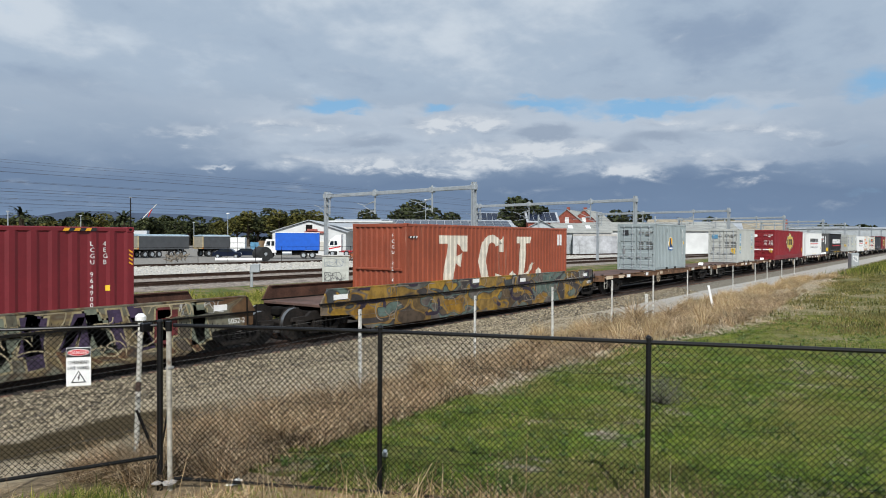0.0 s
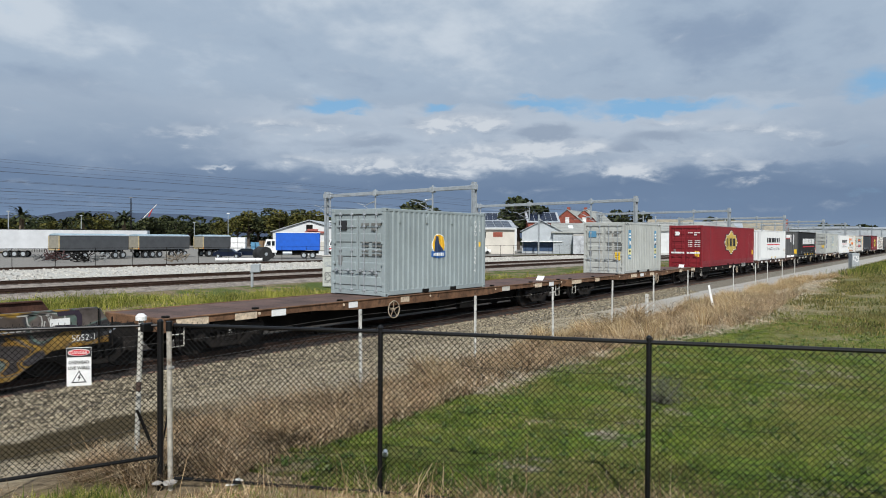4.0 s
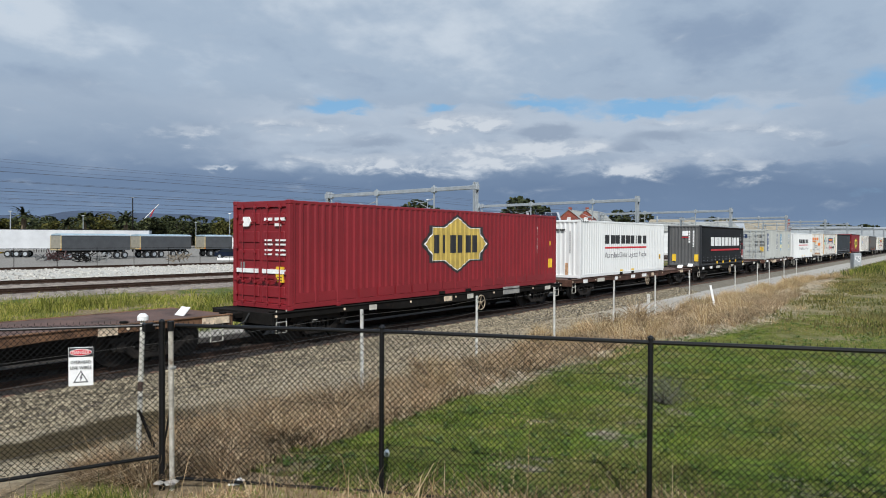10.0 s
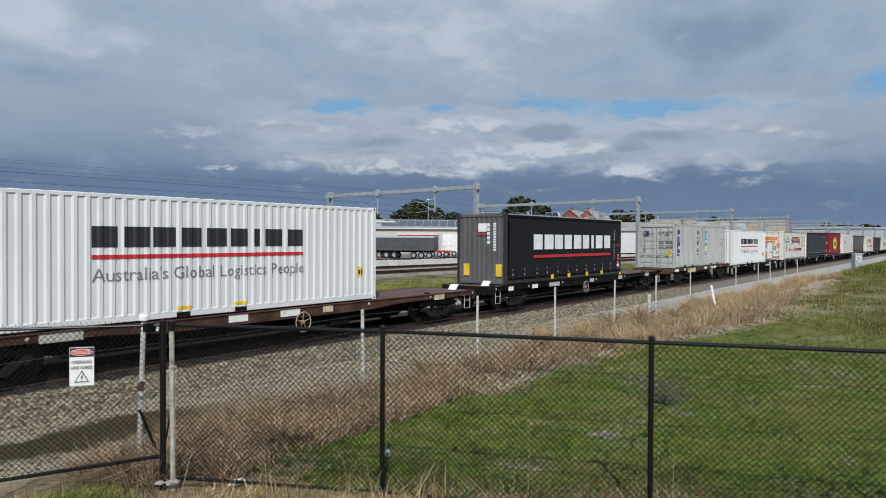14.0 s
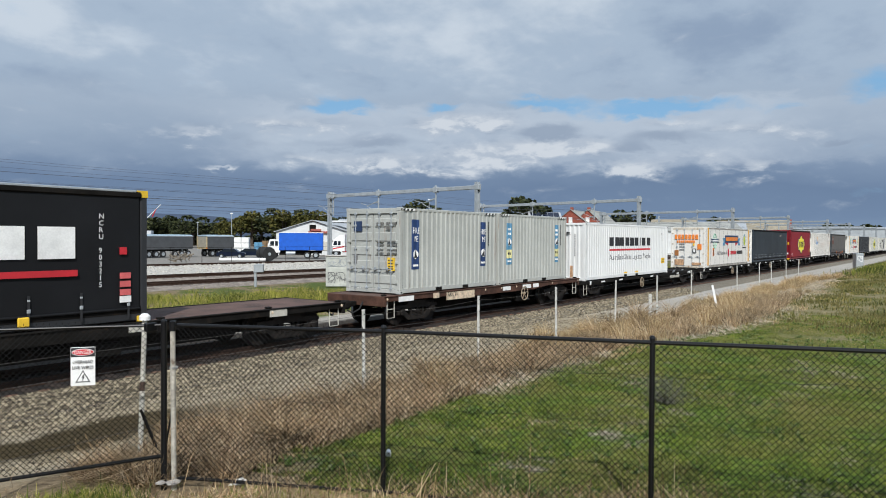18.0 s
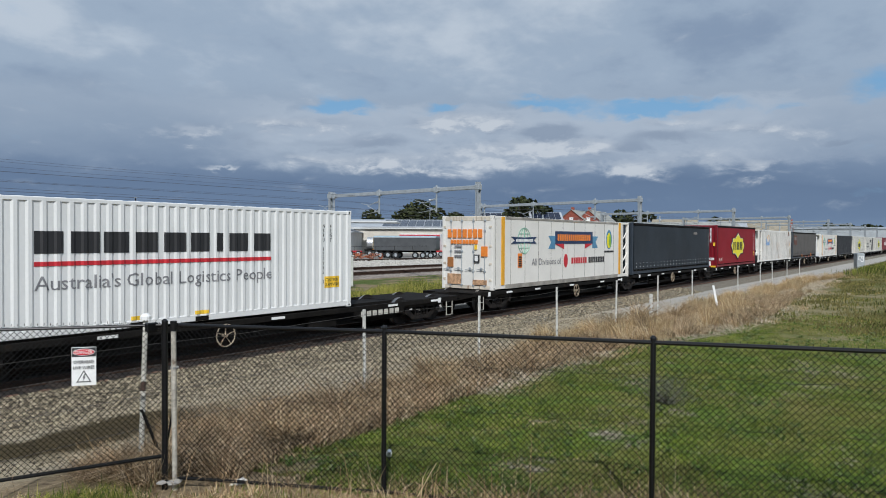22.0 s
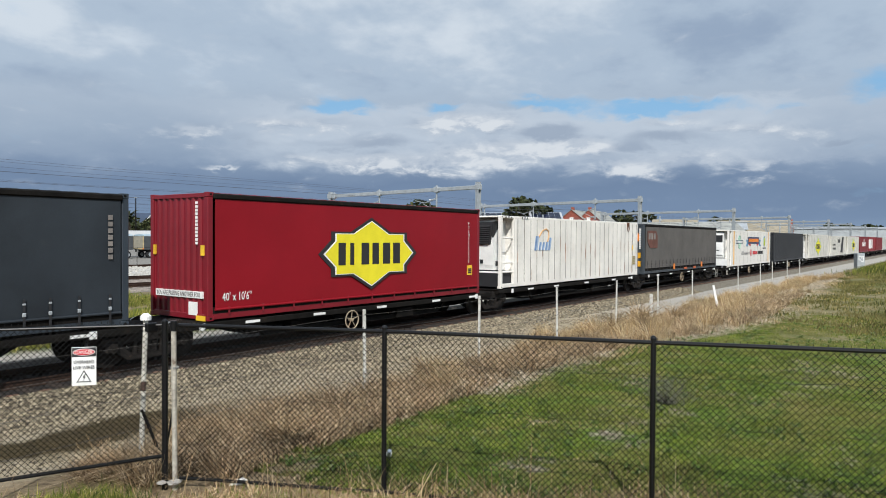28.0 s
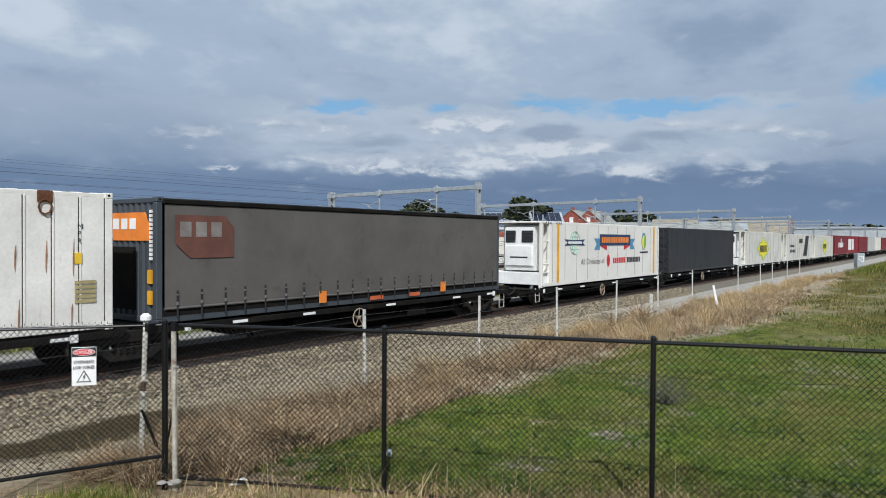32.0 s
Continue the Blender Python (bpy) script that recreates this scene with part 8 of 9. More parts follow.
YARDBED = mat("pale_brown_ballast", (0.23, 0.195, 0.165), 0.95, var=0.35, scale=2, fine=12, bump=0.6, dirt=(0.07, 0.05, 0.04), dirt_amt=0.5)


def yard_tracks():
    dark = mat("dark_wood_sleeper", (0.06, 0.045, 0.035), 0.95, var=0.3)
    y1, y2, y3 = (lambda x: 74.5 - 0.115 * x), (lambda x: 51.0 - 0.055 * x), (lambda x: 42.8 - 0.035 * x)
    for k, (yf, w, mm, top) in enumerate(((y1, 2.4, YARDBED, -0.02), (y2, 2.9, YARDBED, 0.0), (y3, 2.7, YARDBED, 0.0))):
        m = MB()
        vs, n = [], 30
        prof = [(-w, -0.36), (-w * 0.6, top - 0.18), (w * 0.6, top - 0.18), (w, -0.36)]
        for i in range(n + 1):
            x = -40 + 420 * i / n
            vs += [(x, max(yf(x), 21) + a, z) for a, z in prof]
        m.add(vs, [(i * 4 + j, i * 4 + 4 + j, i * 4 + 5 + j, i * 4 + j + 1) for i in range(n) for j in range(3)])
        solo("ballast_bed", m, mm, "brown ballast bed of a yard track", kind="structure")
        rail_pair(lambda x, yf=yf: max(yf(x), 21), -40, 380, 7, top, "rail", "rusty rail of a yard track", dark, gauge=1.6 if k else 1.435, sl=0.7, sl_len=2.4)
    # bank of white gravel between the tracks
    m = MB()
    vs, n = [], 60
    rng = random.Random(3)
    for i in range(n + 1):
        x = -40 + 420 * i / n
        a, b = y2(x) + 2.6, y1(x) - 1.4
        for u in (0, 0.2, 0.55, 0.85, 1.0):
            vs.append((x, a + (b - a) * u, -0.33 + (0.1 * u + 0.16 * math.sin(u * 3.1)) + rng.uniform(-0.05, 0.05) * (0 < u < 1)))
    m.add(vs, [(i * 5 + j, i * 5 + 5 + j, i * 5 + 6 + j, i * 5 + j + 1) for i in range(n) for j in range(4)])
    solo("gravel_bank", m, STONE_W, "bank of white gravel between the yard tracks", kind="structure")
    m = MB()
    vs = []
    for i in range(n + 1):
        x = -40 + 420 * i / n
        vs += [(x, y3(x) + 2.0, -0.325), (x, y2(x) - 2.2, -0.325)]
    solo("gravel_strip", m.add(vs, [(2 * i, 2 * i + 2, 2 * i + 3, 2 * i + 1) for i in range(n)]), STONE_W, "strip of pale gravel between rusty rails", kind="structure")

    def loose(rng):
        x = rng.uniform(18, 120)
        y = y2(x) + 2.6 + rng.rand() * (y1(x) - y2(x) - 4)
        u = (y - y2(x) - 2.6) / (y1(x) - y2(x) - 4)
        return x, y, -0.3 + 0.1 * u + 0.14 * math.sin(u * 3.1)
    scatter_stones("bank_stones", 4500, loose, 0.22, STONE_W, 9, "loose white stones on the gravel bank")
    # yard fence
    th = thing("yard_fence", pose(0, 0, 0), "thin grey wire fence along the truck yard", "fence")
    xs = [8 + i * 3.9 for i in range(34)]
    yf = lambda x: 77.2 - 0.1 * x
    for x in xs:
        part("post", MB().cyl((x, yf(x), -0.3), (x, yf(x), 1.75), 0.03, n=6), DARK, th)
    for a, b in zip(xs, xs[1:]):
        part("rail", MB().cyl((a, yf(a), 1.7), (b, yf(b), 1.7), 0.02, n=5), DARK, th)
    # relay cabinet with sprayed tags
    c = thing("relay_cabinet", pose(33.4, 33.9, -0.3, 0, 0, -47), "pale grey concrete relay cabinet with sprayed tags", "cabinet")
    part("body", MB().box(0, 0, 0, 1.75, 0.9, 2.0, 0.03), mat("pale_cabinet_paint", (0.46, 0.47, 0.43), 0.75, var=0.15, scale=2, dirt=GRIME, dirt_amt=0.3), c)
    part("lid", MB().box(-0.05, -0.05, 2.0, 1.8, 0.95, 2.08, 0.02), CONCRETE, c)
    part("sprayed_tag", scrawl(random.Random(2), 0.15, 1.35, 1.5, 1.85, -0.006, 12, 0.028), mat("blue_grey_spray", (0.26, 0.29, 0.33), 0.7), c)
    part("sprayed_tag", scrawl(random.Random(7), 0.15, 0.25, 1.5, 0.95, -0.008, 15, 0.03), mat("black_spray", (0.10, 0.10, 0.11), 0.7), c)
    b = thing("trackside_box", pose(30.3, 37.2, -0.3, 0, 0, -50), "grey box on a steel post beside the track", "box")
    part("post", MB().cyl((0, 0, 0), (0, 0, 1.45), 0.09, n=10), GALV, b)
    part("housing", MB().box(0.02, -0.12, 0.95, 0.52, 0.2, 1.5, 0.03), GALV, b)
    part("collar", MB().cyl((0, 0, 0.95), (0, 0, 1.02), 0.14, n=10), GALV, b)
    f = thing("lineside_cabinet", pose(87.4, 8.9, -0.4, 0, 0, -54), "grey lineside cabinet with white mark beside the track", "cabinet")
    part("body", MB().box(-0.4, -0.3, 0, 0.4, 0.4, 2.0, 0.03), GALV, f)
    part("sprayed_tag", scrawl(random.Random(12), -0.25, 1.0, 0.25, 1.7, -0.31, 6, 0.08), LWHITE, f)
    part("base_slab", MB().box(-1.6, -0.9, -0.05, 1.2, 0.9, 0.1, 0.03), CONCRETE, f)


def portal(xa, ya, xb, yb, z=7.0, label="pale galvanised overhead wire portal over the tracks"):
    """A portal from the mast at (xa, ya) to the far mast at (xb, yb)."""
    span = math.hypot(xb - xa, yb - ya)
    th = thing("wire_portal", pose(xa, ya, -0.3, 0, 0, math.degrees(math.atan2(xa - xb, yb - ya))), label, "gantry", "overhead wire portals")
    H = z + 0.3
    w = 0.15
    for y in (0.0, span):
        part("mast", MB().box(-w, y - 0.02, 0, w, y + 0.02, H).box(-w, y - 0.14, 0, -w + 0.03, y + 0.14, H).box(w - 0.03, y - 0.14, 0, w, y + 0.14, H), GALV, th)
        part("base_plate", MB().box(-0.3, y - 0.3, 0, 0.3, y + 0.3, 0.12, 0.02), CONCRETE, th)
    part("beam", MB().box(-0.11, -0.1, H - 0.52, 0.11, span + 0.25, H - 0.24, 0.02), GALV, th)
    part("beam_joint", MB().box(-0.17, -0.22, H - 0.58, 0.17, 0.22, H - 0.18, 0.02), GALV, th)
    part("beam_joint", MB().box(-0.17, span - 0.25, H - 0.58, 0.17, span + 0.3, H - 0.18, 0.02), GALV, th)
    for k in range(3):
        y = span * (0.24, 0.62, 0.97)[k]
        part("drop_bracket", MB().box(-0.05, y - 0.05, H - 2.1, 0.05, y + 0.05, H - 0.05, 0.01), GALV, th)
        part("bracket_clamp", MB().box(-0.15, y - 0.2, H - 0.6, 0.15, y + 0.2, H - 0.16, 0.02), GALV, th)
        part("cantilever", MB().tube([(0, y, H - 1.0), (0, y + 1.3, H - 1.35), (0, y + 2.3, H - 1.15)], 0.03, 6).tube([(0, y, H - 2.0), (0, y + 1.5, H - 1.4)], 0.026, 6).tube([(0, y + 0.2, H - 1.9), (0, y + 2.1, H - 2.1)], 0.02, 6), GALV, th)
        for q in ((y + 0.35, H - 1.1), (y + 0.35, H - 1.85)):
            part("insulator", MB().cyl((0, q[0] - 0.2, q[1]), (0, q[0] + 0.25, q[1] - 0.05), 0.055, n=8), GALV, th)
    return th


def overhead():
    P = [(42.7, 28.1, 45.3, 45.5), (64.5, 24.4, 68.9, 45.0), (94.1, 23.4, 98.9, 43.1), (125.7, 22.7, 130.8, 41.2), (154.5, 21.0, 160, 40.0), (184.0, 20.6, 190, 39.5), (214, 20.6, 220, 39), (246, 20.6, 252, 38.5), (280, 20.6, 286, 38)]
    for q in P:
        portal(*q)
    copper = mat("overhead_wire", (0.10, 0.10, 0.11), 0.6, 0.5)
    th = thing("overhead_wires", pose(0, 0, 0), "thin overhead contact wires strung between the portals", "wire")
    for k in range(3):
        for dz in (5.0, 5.9):
            pts = []
            spot = lambda q: (q[0] + (q[2] - q[0]) * (0.24, 0.62, 0.97)[k] + 0.3, q[1] + (q[3] - q[1]) * (0.24, 0.62, 0.97)[k] + 2.1)
            for i, q in enumerate(P):
                x, y = spot(q)
                pts.append((x, y, dz))
                if i + 1 < len(P):
                    xn, yn = spot(P[i + 1])
                    pts.append(((x + xn) / 2, (y + yn) / 2, dz - (0.35 if dz > 5.5 else 0.0)))
            pts = [(P[0][0] - 90, pts[0][1] + 4, dz)] + pts
            part("strand", MB().tube(pts, 0.012, 4), copper, th)
    # high feeder lines of the power route further off
    line = thing("power_lines", pose(0, 0, 0), "high dark power lines running along the valley", "wire")
    for y, z in ((150, 18.1), (151, 17.7), (156, 17.1), (164, 15.1), (180, 13.7), (181, 13.1), (192, 12.4), (200, 11.7), (208, 11.2)):
        pts = [(-150 + i * 75, y, z - 0.45 * (i % 2)) for i in range(13)]
        part("strand", MB().tube(pts, 0.028, 4), copper, line)
    # small single masts beyond the portals
    for x, y, h in ((134, 71.8, 8.3), (150, 65.6, 9.3), (172, 60, 9), (205, 52, 9), (240, 46, 9)):
        t = thing("catenary_mast", pose(x, y, -0.3, 0, 0, 90), "grey overhead wire mast with bracket arm", "mast", "catenary masts")
        part("shaft", MB().box(-0.13, -0.15, 0, 0.13, 0.15, h, 0.02), GALV, t)
        part("arm", MB().tube([(0, 0, h - 0.8), (0, -2.6, h - 1.4), (0, 0, h - 2.0)], 0.04, 5), GALV, t)
        part("insulator", MB().cyl((0, -0.4, h - 0.9), (0, -0.8, h - 1.0), 0.1, n=8), WHITE, t)


def wheel(th, x, y, r=0.5, w=0.3, name="wheel"):
    a = part(name, MB().cyl((x, y - w / 2, r), (x, y + w / 2, r), r, n=18), RUBBER, th)
    part("rim", MB().cyl((x, y - w / 2 - 0.01, r), (x, y - w / 2 + 0.05, r), r * 0.58, r * 0.5, n=14), GALV, a)
    return a


TUB = mat("dark_grey_tipper_body", (0.10, 0.104, 0.108), 0.45, 0.3, var=0.12, scale=1)


def tipper(m, L, label, rear=True):
    th = thing("tipper_trailer", m, label, "trailer", "tipper trailers")
    part("tub", MB().prism([(0.15, 1.25), (L - 0.1, 1.25), (L, 1.6), (L, 3.35), (0, 3.35), (0, 1.6)], "y", -1.24, 1.24), TUB, th)
    part("tarp", MB().prism([(-1.26, 3.35), (1.26, 3.35), (1.0, 3.52), (0, 3.6), (-1.0, 3.52)], "x", 0.02, L - 0.02), mat("pale_blue_tarp", (0.30, 0.40, 0.46), 0.6), th)
    part("top_rail", MB().box(-0.03, -1.3, 3.25, L + 0.03, -1.22, 3.38, 0.02), GALV, th)
    for i in range(4):
        x = -0.02
        part("ladder_rung", MB().cyl((x, -0.9, 1.5 + i * 0.5), (x, -0.2, 1.5 + i * 0.5), 0.03, n=5), GALV, th)
    part("tail_frame", MB().box(-0.08, -1.25, 1.3, 0.02, -1.1, 3.3).box(-0.08, 1.1, 1.3, 0.02, 1.25, 3.3).box(-0.08, -1.25, 1.3, 0.02, 1.25, 1.5), mat("tan_frame", (0.45, 0.36, 0.2), 0.6), th)
    part("chassis", MB().box(0.3, -0.5, 0.95, L - 0.4, 0.5, 1.25), DARK, th)
    part("tailgate", MB().box(-0.05, -1.1, 1.5, 0.01, 1.1, 3.25, 0.02), mat("pale_tailgate", (0.26, 0.24, 0.19), 0.6, var=0.15), th)
    part("side_marker", MB().box(-0.1, -1.27, 1.32, 0.0, -1.05, 1.46), ORANGE, th)
    for k in range(3):
        for y in (-0.98, 0.98):
            wheel(th, 1.2 + 1.28 * k, y, 0.52)
    if L > 8:
        for k in range(3):
            wheel(th, L - 3.4 + 1.28 * k, -0.98, 0.52)
    for x in (L - 1.9, L - 1.0):
        part("landing_leg", MB().box(x, -0.9, 0.1, x + 0.14, -0.75, 1.2), GALV, th)
    part("mudguard", MB().box(0.5, -1.2, 1.08, 4.4, -0.7, 1.13), DARK, th)
    return th


def cab(th, x, paint, L=1.9, hood=False):
    part("cab", MB().prism([(x, 0.9), (x + L, 0.9), (x + L, 2.9), (x + 0.35, 2.95), (x + 0.05, 2.0)], "y", -1.2, 1.2), paint, th)
    part("side_window", MB().prism([(x + 0.3, 1.95), (x + 1.0, 1.95), (x + 1.0, 2.65), (x + 0.5, 2.65)], "y", -1.215, -1.19), GLASS, th)
    part("rear_window", MB().box(x + 1.15, -1.215, 1.95, x + 1.6, -1.19, 2.65), GLASS, th)
    part("windscreen", MB().prism([(-1.0, 2.0), (1.0, 2.0), (0.95, 2.75), (-0.95, 2.75)], "x", x + 0.12, x + 0.3), GLASS, th)
    part("bumper", MB().box(x - 0.1, -1.2, 0.45, x + 0.4, 1.2, 0.85, 0.05), DARK, th)


def car(m, paint, label, ute=False):
    th = thing("car", m, label, "car")
    part("body", MB().prism([(-2.1, 0.35), (2.1, 0.35), (2.15, 0.75), (1.9, 0.9), (1.2, 0.95), (0.6, 1.42), (-0.9, 1.45), (-1.6, 0.98), (-2.1, 0.9)], "y", -0.85, 0.85), paint, th)
    part("side_glass", MB().prism([(1.0, 0.98), (0.5, 1.36), (-0.8, 1.38), (-1.3, 1.0)], "y", -0.862, -0.84), GLASS, th)
    for x in (-1.35, 1.35):
        for y in (-0.78, 0.78):
            wheel(th, x, y, 0.33, 0.2)
    part("headlight", MB().box(2.05, -0.8, 0.62, 2.16, -0.5, 0.76), WHITE, th)
    return th


def vehicles():
    # long white semi-trailer behind the tippers
    L = 21.0
    w = thing("box_trailer", away(108, side(2, 108), turn=14), "long white box trailer with dark roof edge and lattice skirt", "trailer")
    part("box", MB().box(0, -1.25, 1.2, L, 1.25, 4.2, 0.04), mat("dull_white_trailer", (0.55, 0.56, 0.57), 0.5, var=0.08, scale=0.5), w)
    part("roof_edge", MB().box(-0.02, -1.28, 4.2, L + 0.02, 1.28, 4.3), DARK, w)
    for y in (-0.62, 0.62):
        d = part("rear_door", MB().box(-0.06, y - 0.6, 1.25, 0.0, y + 0.6, 4.15, 0.02), WHITE, w)
        for k in (-0.3, 0.3):
            part("locking_bar", MB().cyl((-0.09, y + k, 1.3), (-0.09, y + k, 4.1), 0.03, n=6), GALV, d)
    part("rear_bar", MB().box(-0.1, -1.25, 0.55, 0.05, 1.25, 0.8, 0.02), YELLOW, w)
    for x in (1.0, 2.2, 3.4, 14.5):
        for y in (-1.0, 1.0):
            wheel(w, x, y, 0.5)
    sk = MB()
    for i in range(26):
        sk.box(4.6 + i * 0.34, -1.22, 0.75, 4.68 + i * 0.34, -1.18, 1.2)
    part("skirt_rack", sk, DARK, w)
    tipper(away(97, side(97, 97), turn=60), 10.6, "dark grey tipper trailer with pale tarpaulin, parked in the yard")
    tipper(away(108, side(238, 108), turn=60), 9.4, "dark grey tipper trailer with pale blue tarpaulin")
    tipper(away(117, side(353, 117), turn=58), 5.6, "short dark grey tipper trailer with tarpaulin")
    tipper(away(116, side(660, 116), turn=-16), 10.5, "grey tipper trailer standing before the long shed")
    # blue curtain-sided truck heading the other way
    b = thing("curtain_truck", away(110, side(470, 110), turn=8), "white lorry with a bright blue curtain-sided body", "truck")
    cab(b, 0.0, WHITE)
    part("curtain_body", MB().box(1.75, -1.25, 1.25, 8.4, 1.25, 3.95, 0.05), mat("bright_blue_curtain", (0.01, 0.10, 0.52), 0.45, var=0.08), b)
    part("roof_rail", MB().box(1.73, -1.27, 3.93, 8.42, 1.27, 4.02), WHITE, b)
    part("chassis", MB().box(1.5, -0.5, 0.75, 8.2, 0.5, 1.2), DARK, b)
    for x in (0.9, 6.0, 7.3):
        for y in (-1.0, 1.0):
            wheel(b, x, y, 0.5)
    part("tank", MB().cyl((2.8, -1.0, 0.8), (4.2, -1.0, 0.8), 0.3, n=12), GALV, b)
    part("front_hoop", MB().tube([(0.3, -1.3, 1.0), (0.2, -1.3, 1.9), (0.6, -1.3, 2.2)], 0.05, 6), GALV, b)
    # white prime mover with red stripe
    p = thing("prime_mover", away(124, side(582, 124), turn=0), "white prime mover with a red stripe and open frame", "truck")
    cab(p, 0.2, WHITE, 2.3)
    part("stripe", MB().prism([(0.4, 1.2), (2.4, 1.6), (2.4, 1.85), (0.4, 1.4)], "y", -1.225, -1.2), REDBAR, p)
    part("wind_deflector", MB().prism([(0.6, 2.9), (2.5, 2.9), (2.5, 3.8), (1.6, 3.7)], "y", -1.1, 1.1), WHITE, p)
    part("chassis", MB().box(2.0, -0.5, 0.7, 5.2, 0.5, 1.0), REDBAR, p)
    part("exhaust_pipe", MB().cyl((2.75, -1.0, 1.0), (2.75, -1.0, 3.9), 0.08, n=8), GALV, p)
    for x in (1.0, 3.4, 4.7):
        for y in (-1.0, 1.0):
            wheel(p, x, y, 0.5)
    part("sack_load", MB().box(-2.6, -1.0, 0.9, 0.0, 1.0, 2.6, 0.12), OFFWHITE, p)
    # tanker and red trailer by the long shed
    t = thing("tank_trailer", away(128, side(645, 128), turn=0), "silver tank trailer by the shed", "trailer")
    part("tank", MB().cyl((0, 0, 2.3), (5.0, 0, 2.3), 1.1, n=20), mat("brushed_steel", (0.55, 0.56, 0.57), 0.35, 0.7), t)
    part("chassis", MB().box(-0.5, -0.6, 0.8, 5.0, 0.6, 1.2), DARK, t)
    for x in (0.5, 1.8, 4.0):
        wheel(t, x, -1.0, 0.5)
    r = thing("box_trailer", away(126, side(705, 126), turn=-12), "white box trailer with red front and rails", "trailer")
    part("box", MB().box(0, -1.25, 1.2, 7.2, 1.25, 4.0, 0.04), WHITE, r)
    part("red_panel", MB().box(-0.02, -1.27, 3.2, 6.0, -1.2, 3.85).box(5.6, -1.27, 1.3, 7.22, -1.2, 3.85), REDBAR, r)
    for x in (5.0, 6.2, 7.4, 8.6):
        wheel(r, x, -1.0, 0.48)
    part("dolly", MB().box(4.6, -1.1, 0.8, 9.2, 1.1, 1.1), REDBAR, r)
    v = thing("box_trailer", away(128, side(782, 128), turn=-4), "white refrigerated trailer with a turquoise panel", "trailer")
    part("box", MB().box(0, -1.25, 1.0, 5.4, 1.25, 4.0, 0.04), WHITE, v)
    part("turquoise_panel", MB().box(4.0, -1.27, 1.4, 5.2, -1.24, 3.8), mat("turquoise_paint", (0.05, 0.42, 0.48), 0.5), v)
    for x in (0.8, 2.0, 3.2):
        wheel(v, x, -1.0, 0.48)
    navy = mat("dark_blue_car_paint", (0.01, 0.016, 0.035), 0.2, 0.3, var=0.05, bump=0)
    car(away(109, side(405, 109), turn=6), navy, "dark blue car parked in the yard")
    car(away(113, side(440, 113), turn=10), navy, "dark car parked beside another in the yard")
    car(away(150, side(852, 150), turn=180), WHITE, "white car parked near the shed")
    # cable drum, pipe, crates, scrap
    d = thing("cable_drum", away(98, side(466, 98), turn=40), "large black cable drum standing by the track", "drum")
    part("drum", MB().cyl((0, -1.1, 0.95), (0, 1.1, 0.95), 0.95, n=22), RUBBER, d)
    part("hub", MB().cyl((0, -1.14, 0.95), (0, -1.08, 0.95), 0.22, n=12), GALV, d)
    q = thing("pipe_stack", away(96, side(383, 96), turn=4), "long white pipe lying beside the yard", "pipe")
    part("pipe", MB().cyl((0, 0, 0.22), (6.2, 0, 0.22), 0.22, n=12), WHITE, q)
    for k, (px, mm, nm, h, wd) in enumerate(((410, WHITE, "white crate stack in the yard", 3.2, 2.9), (446, SKYBLUE, "stack of blue crates in the yard", 2.3, 1.9), (460, mat("brown_timber", (0.2, 0.13, 0.07), 0.9), "pile of brown timber pallets", 2.6, 1.9))):
        s = thing("crate_stack", away(134, side(px, 134)), nm, "crates")
        rng = random.Random(k)
        nn = 3
        for i in range(nn):
            for j in range(2):
                a = j * wd / 2
                part("crate", MB().box(a + 0.04 + rng.uniform(-0.05, 0.05), -0.6, i * h / nn + 0.03, a + wd / 2 - 0.04, 0.6, (i + 1) * h / nn - 0.03, 0.04), mm, s)
    for k, (px, dd, wd, h, mm) in enumerate(((62, 90, 3.6, 0.9, mat("dull_scrap", (0.12, 0.12, 0.12), 0.7, var=0.3)), (84, 89, 2.2, 1.6, mat("dark_red_scrap", (0.055, 0.022, 0.02), 0.7)), (132, 89, 1.8, 1.2, DARK), (158, 90, 2.4, 1.4, mat("grey_rods", (0.22, 0.22, 0.21), 0.7)), (302, 92, 1.9, 1.2, mat("grey_brush", (0.2, 0.17, 0.13), 0.9)), (620, 108, 4.5, 0.9, mat("dull_orange_barrier", (0.35, 0.10, 0.04), 0.7, var=0.3)))):
        s = thing("scrap_heap", away(dd, side(px, dd)), "tangled heap of scrap and rods by the yard", "scrap", "scrap heaps")
        rng = random.Random(60 + k)
        m = MB()
        for _ in range(36):
            x0, z0 = rng.uniform(0, wd), rng.uniform(0, h * 0.7)
            m.cyl((x0, rng.uniform(-0.5, 0.5), z0), (x0 + rng.uniform(-1, 1), rng.uniform(-0.5, 0.5), min(h, z0 + rng.uniform(0.1, 0.6))), rng.uniform(0.03, 0.09), n=5)
        part("rod_tangle", m, mm, s)["kind"] = "stuff"


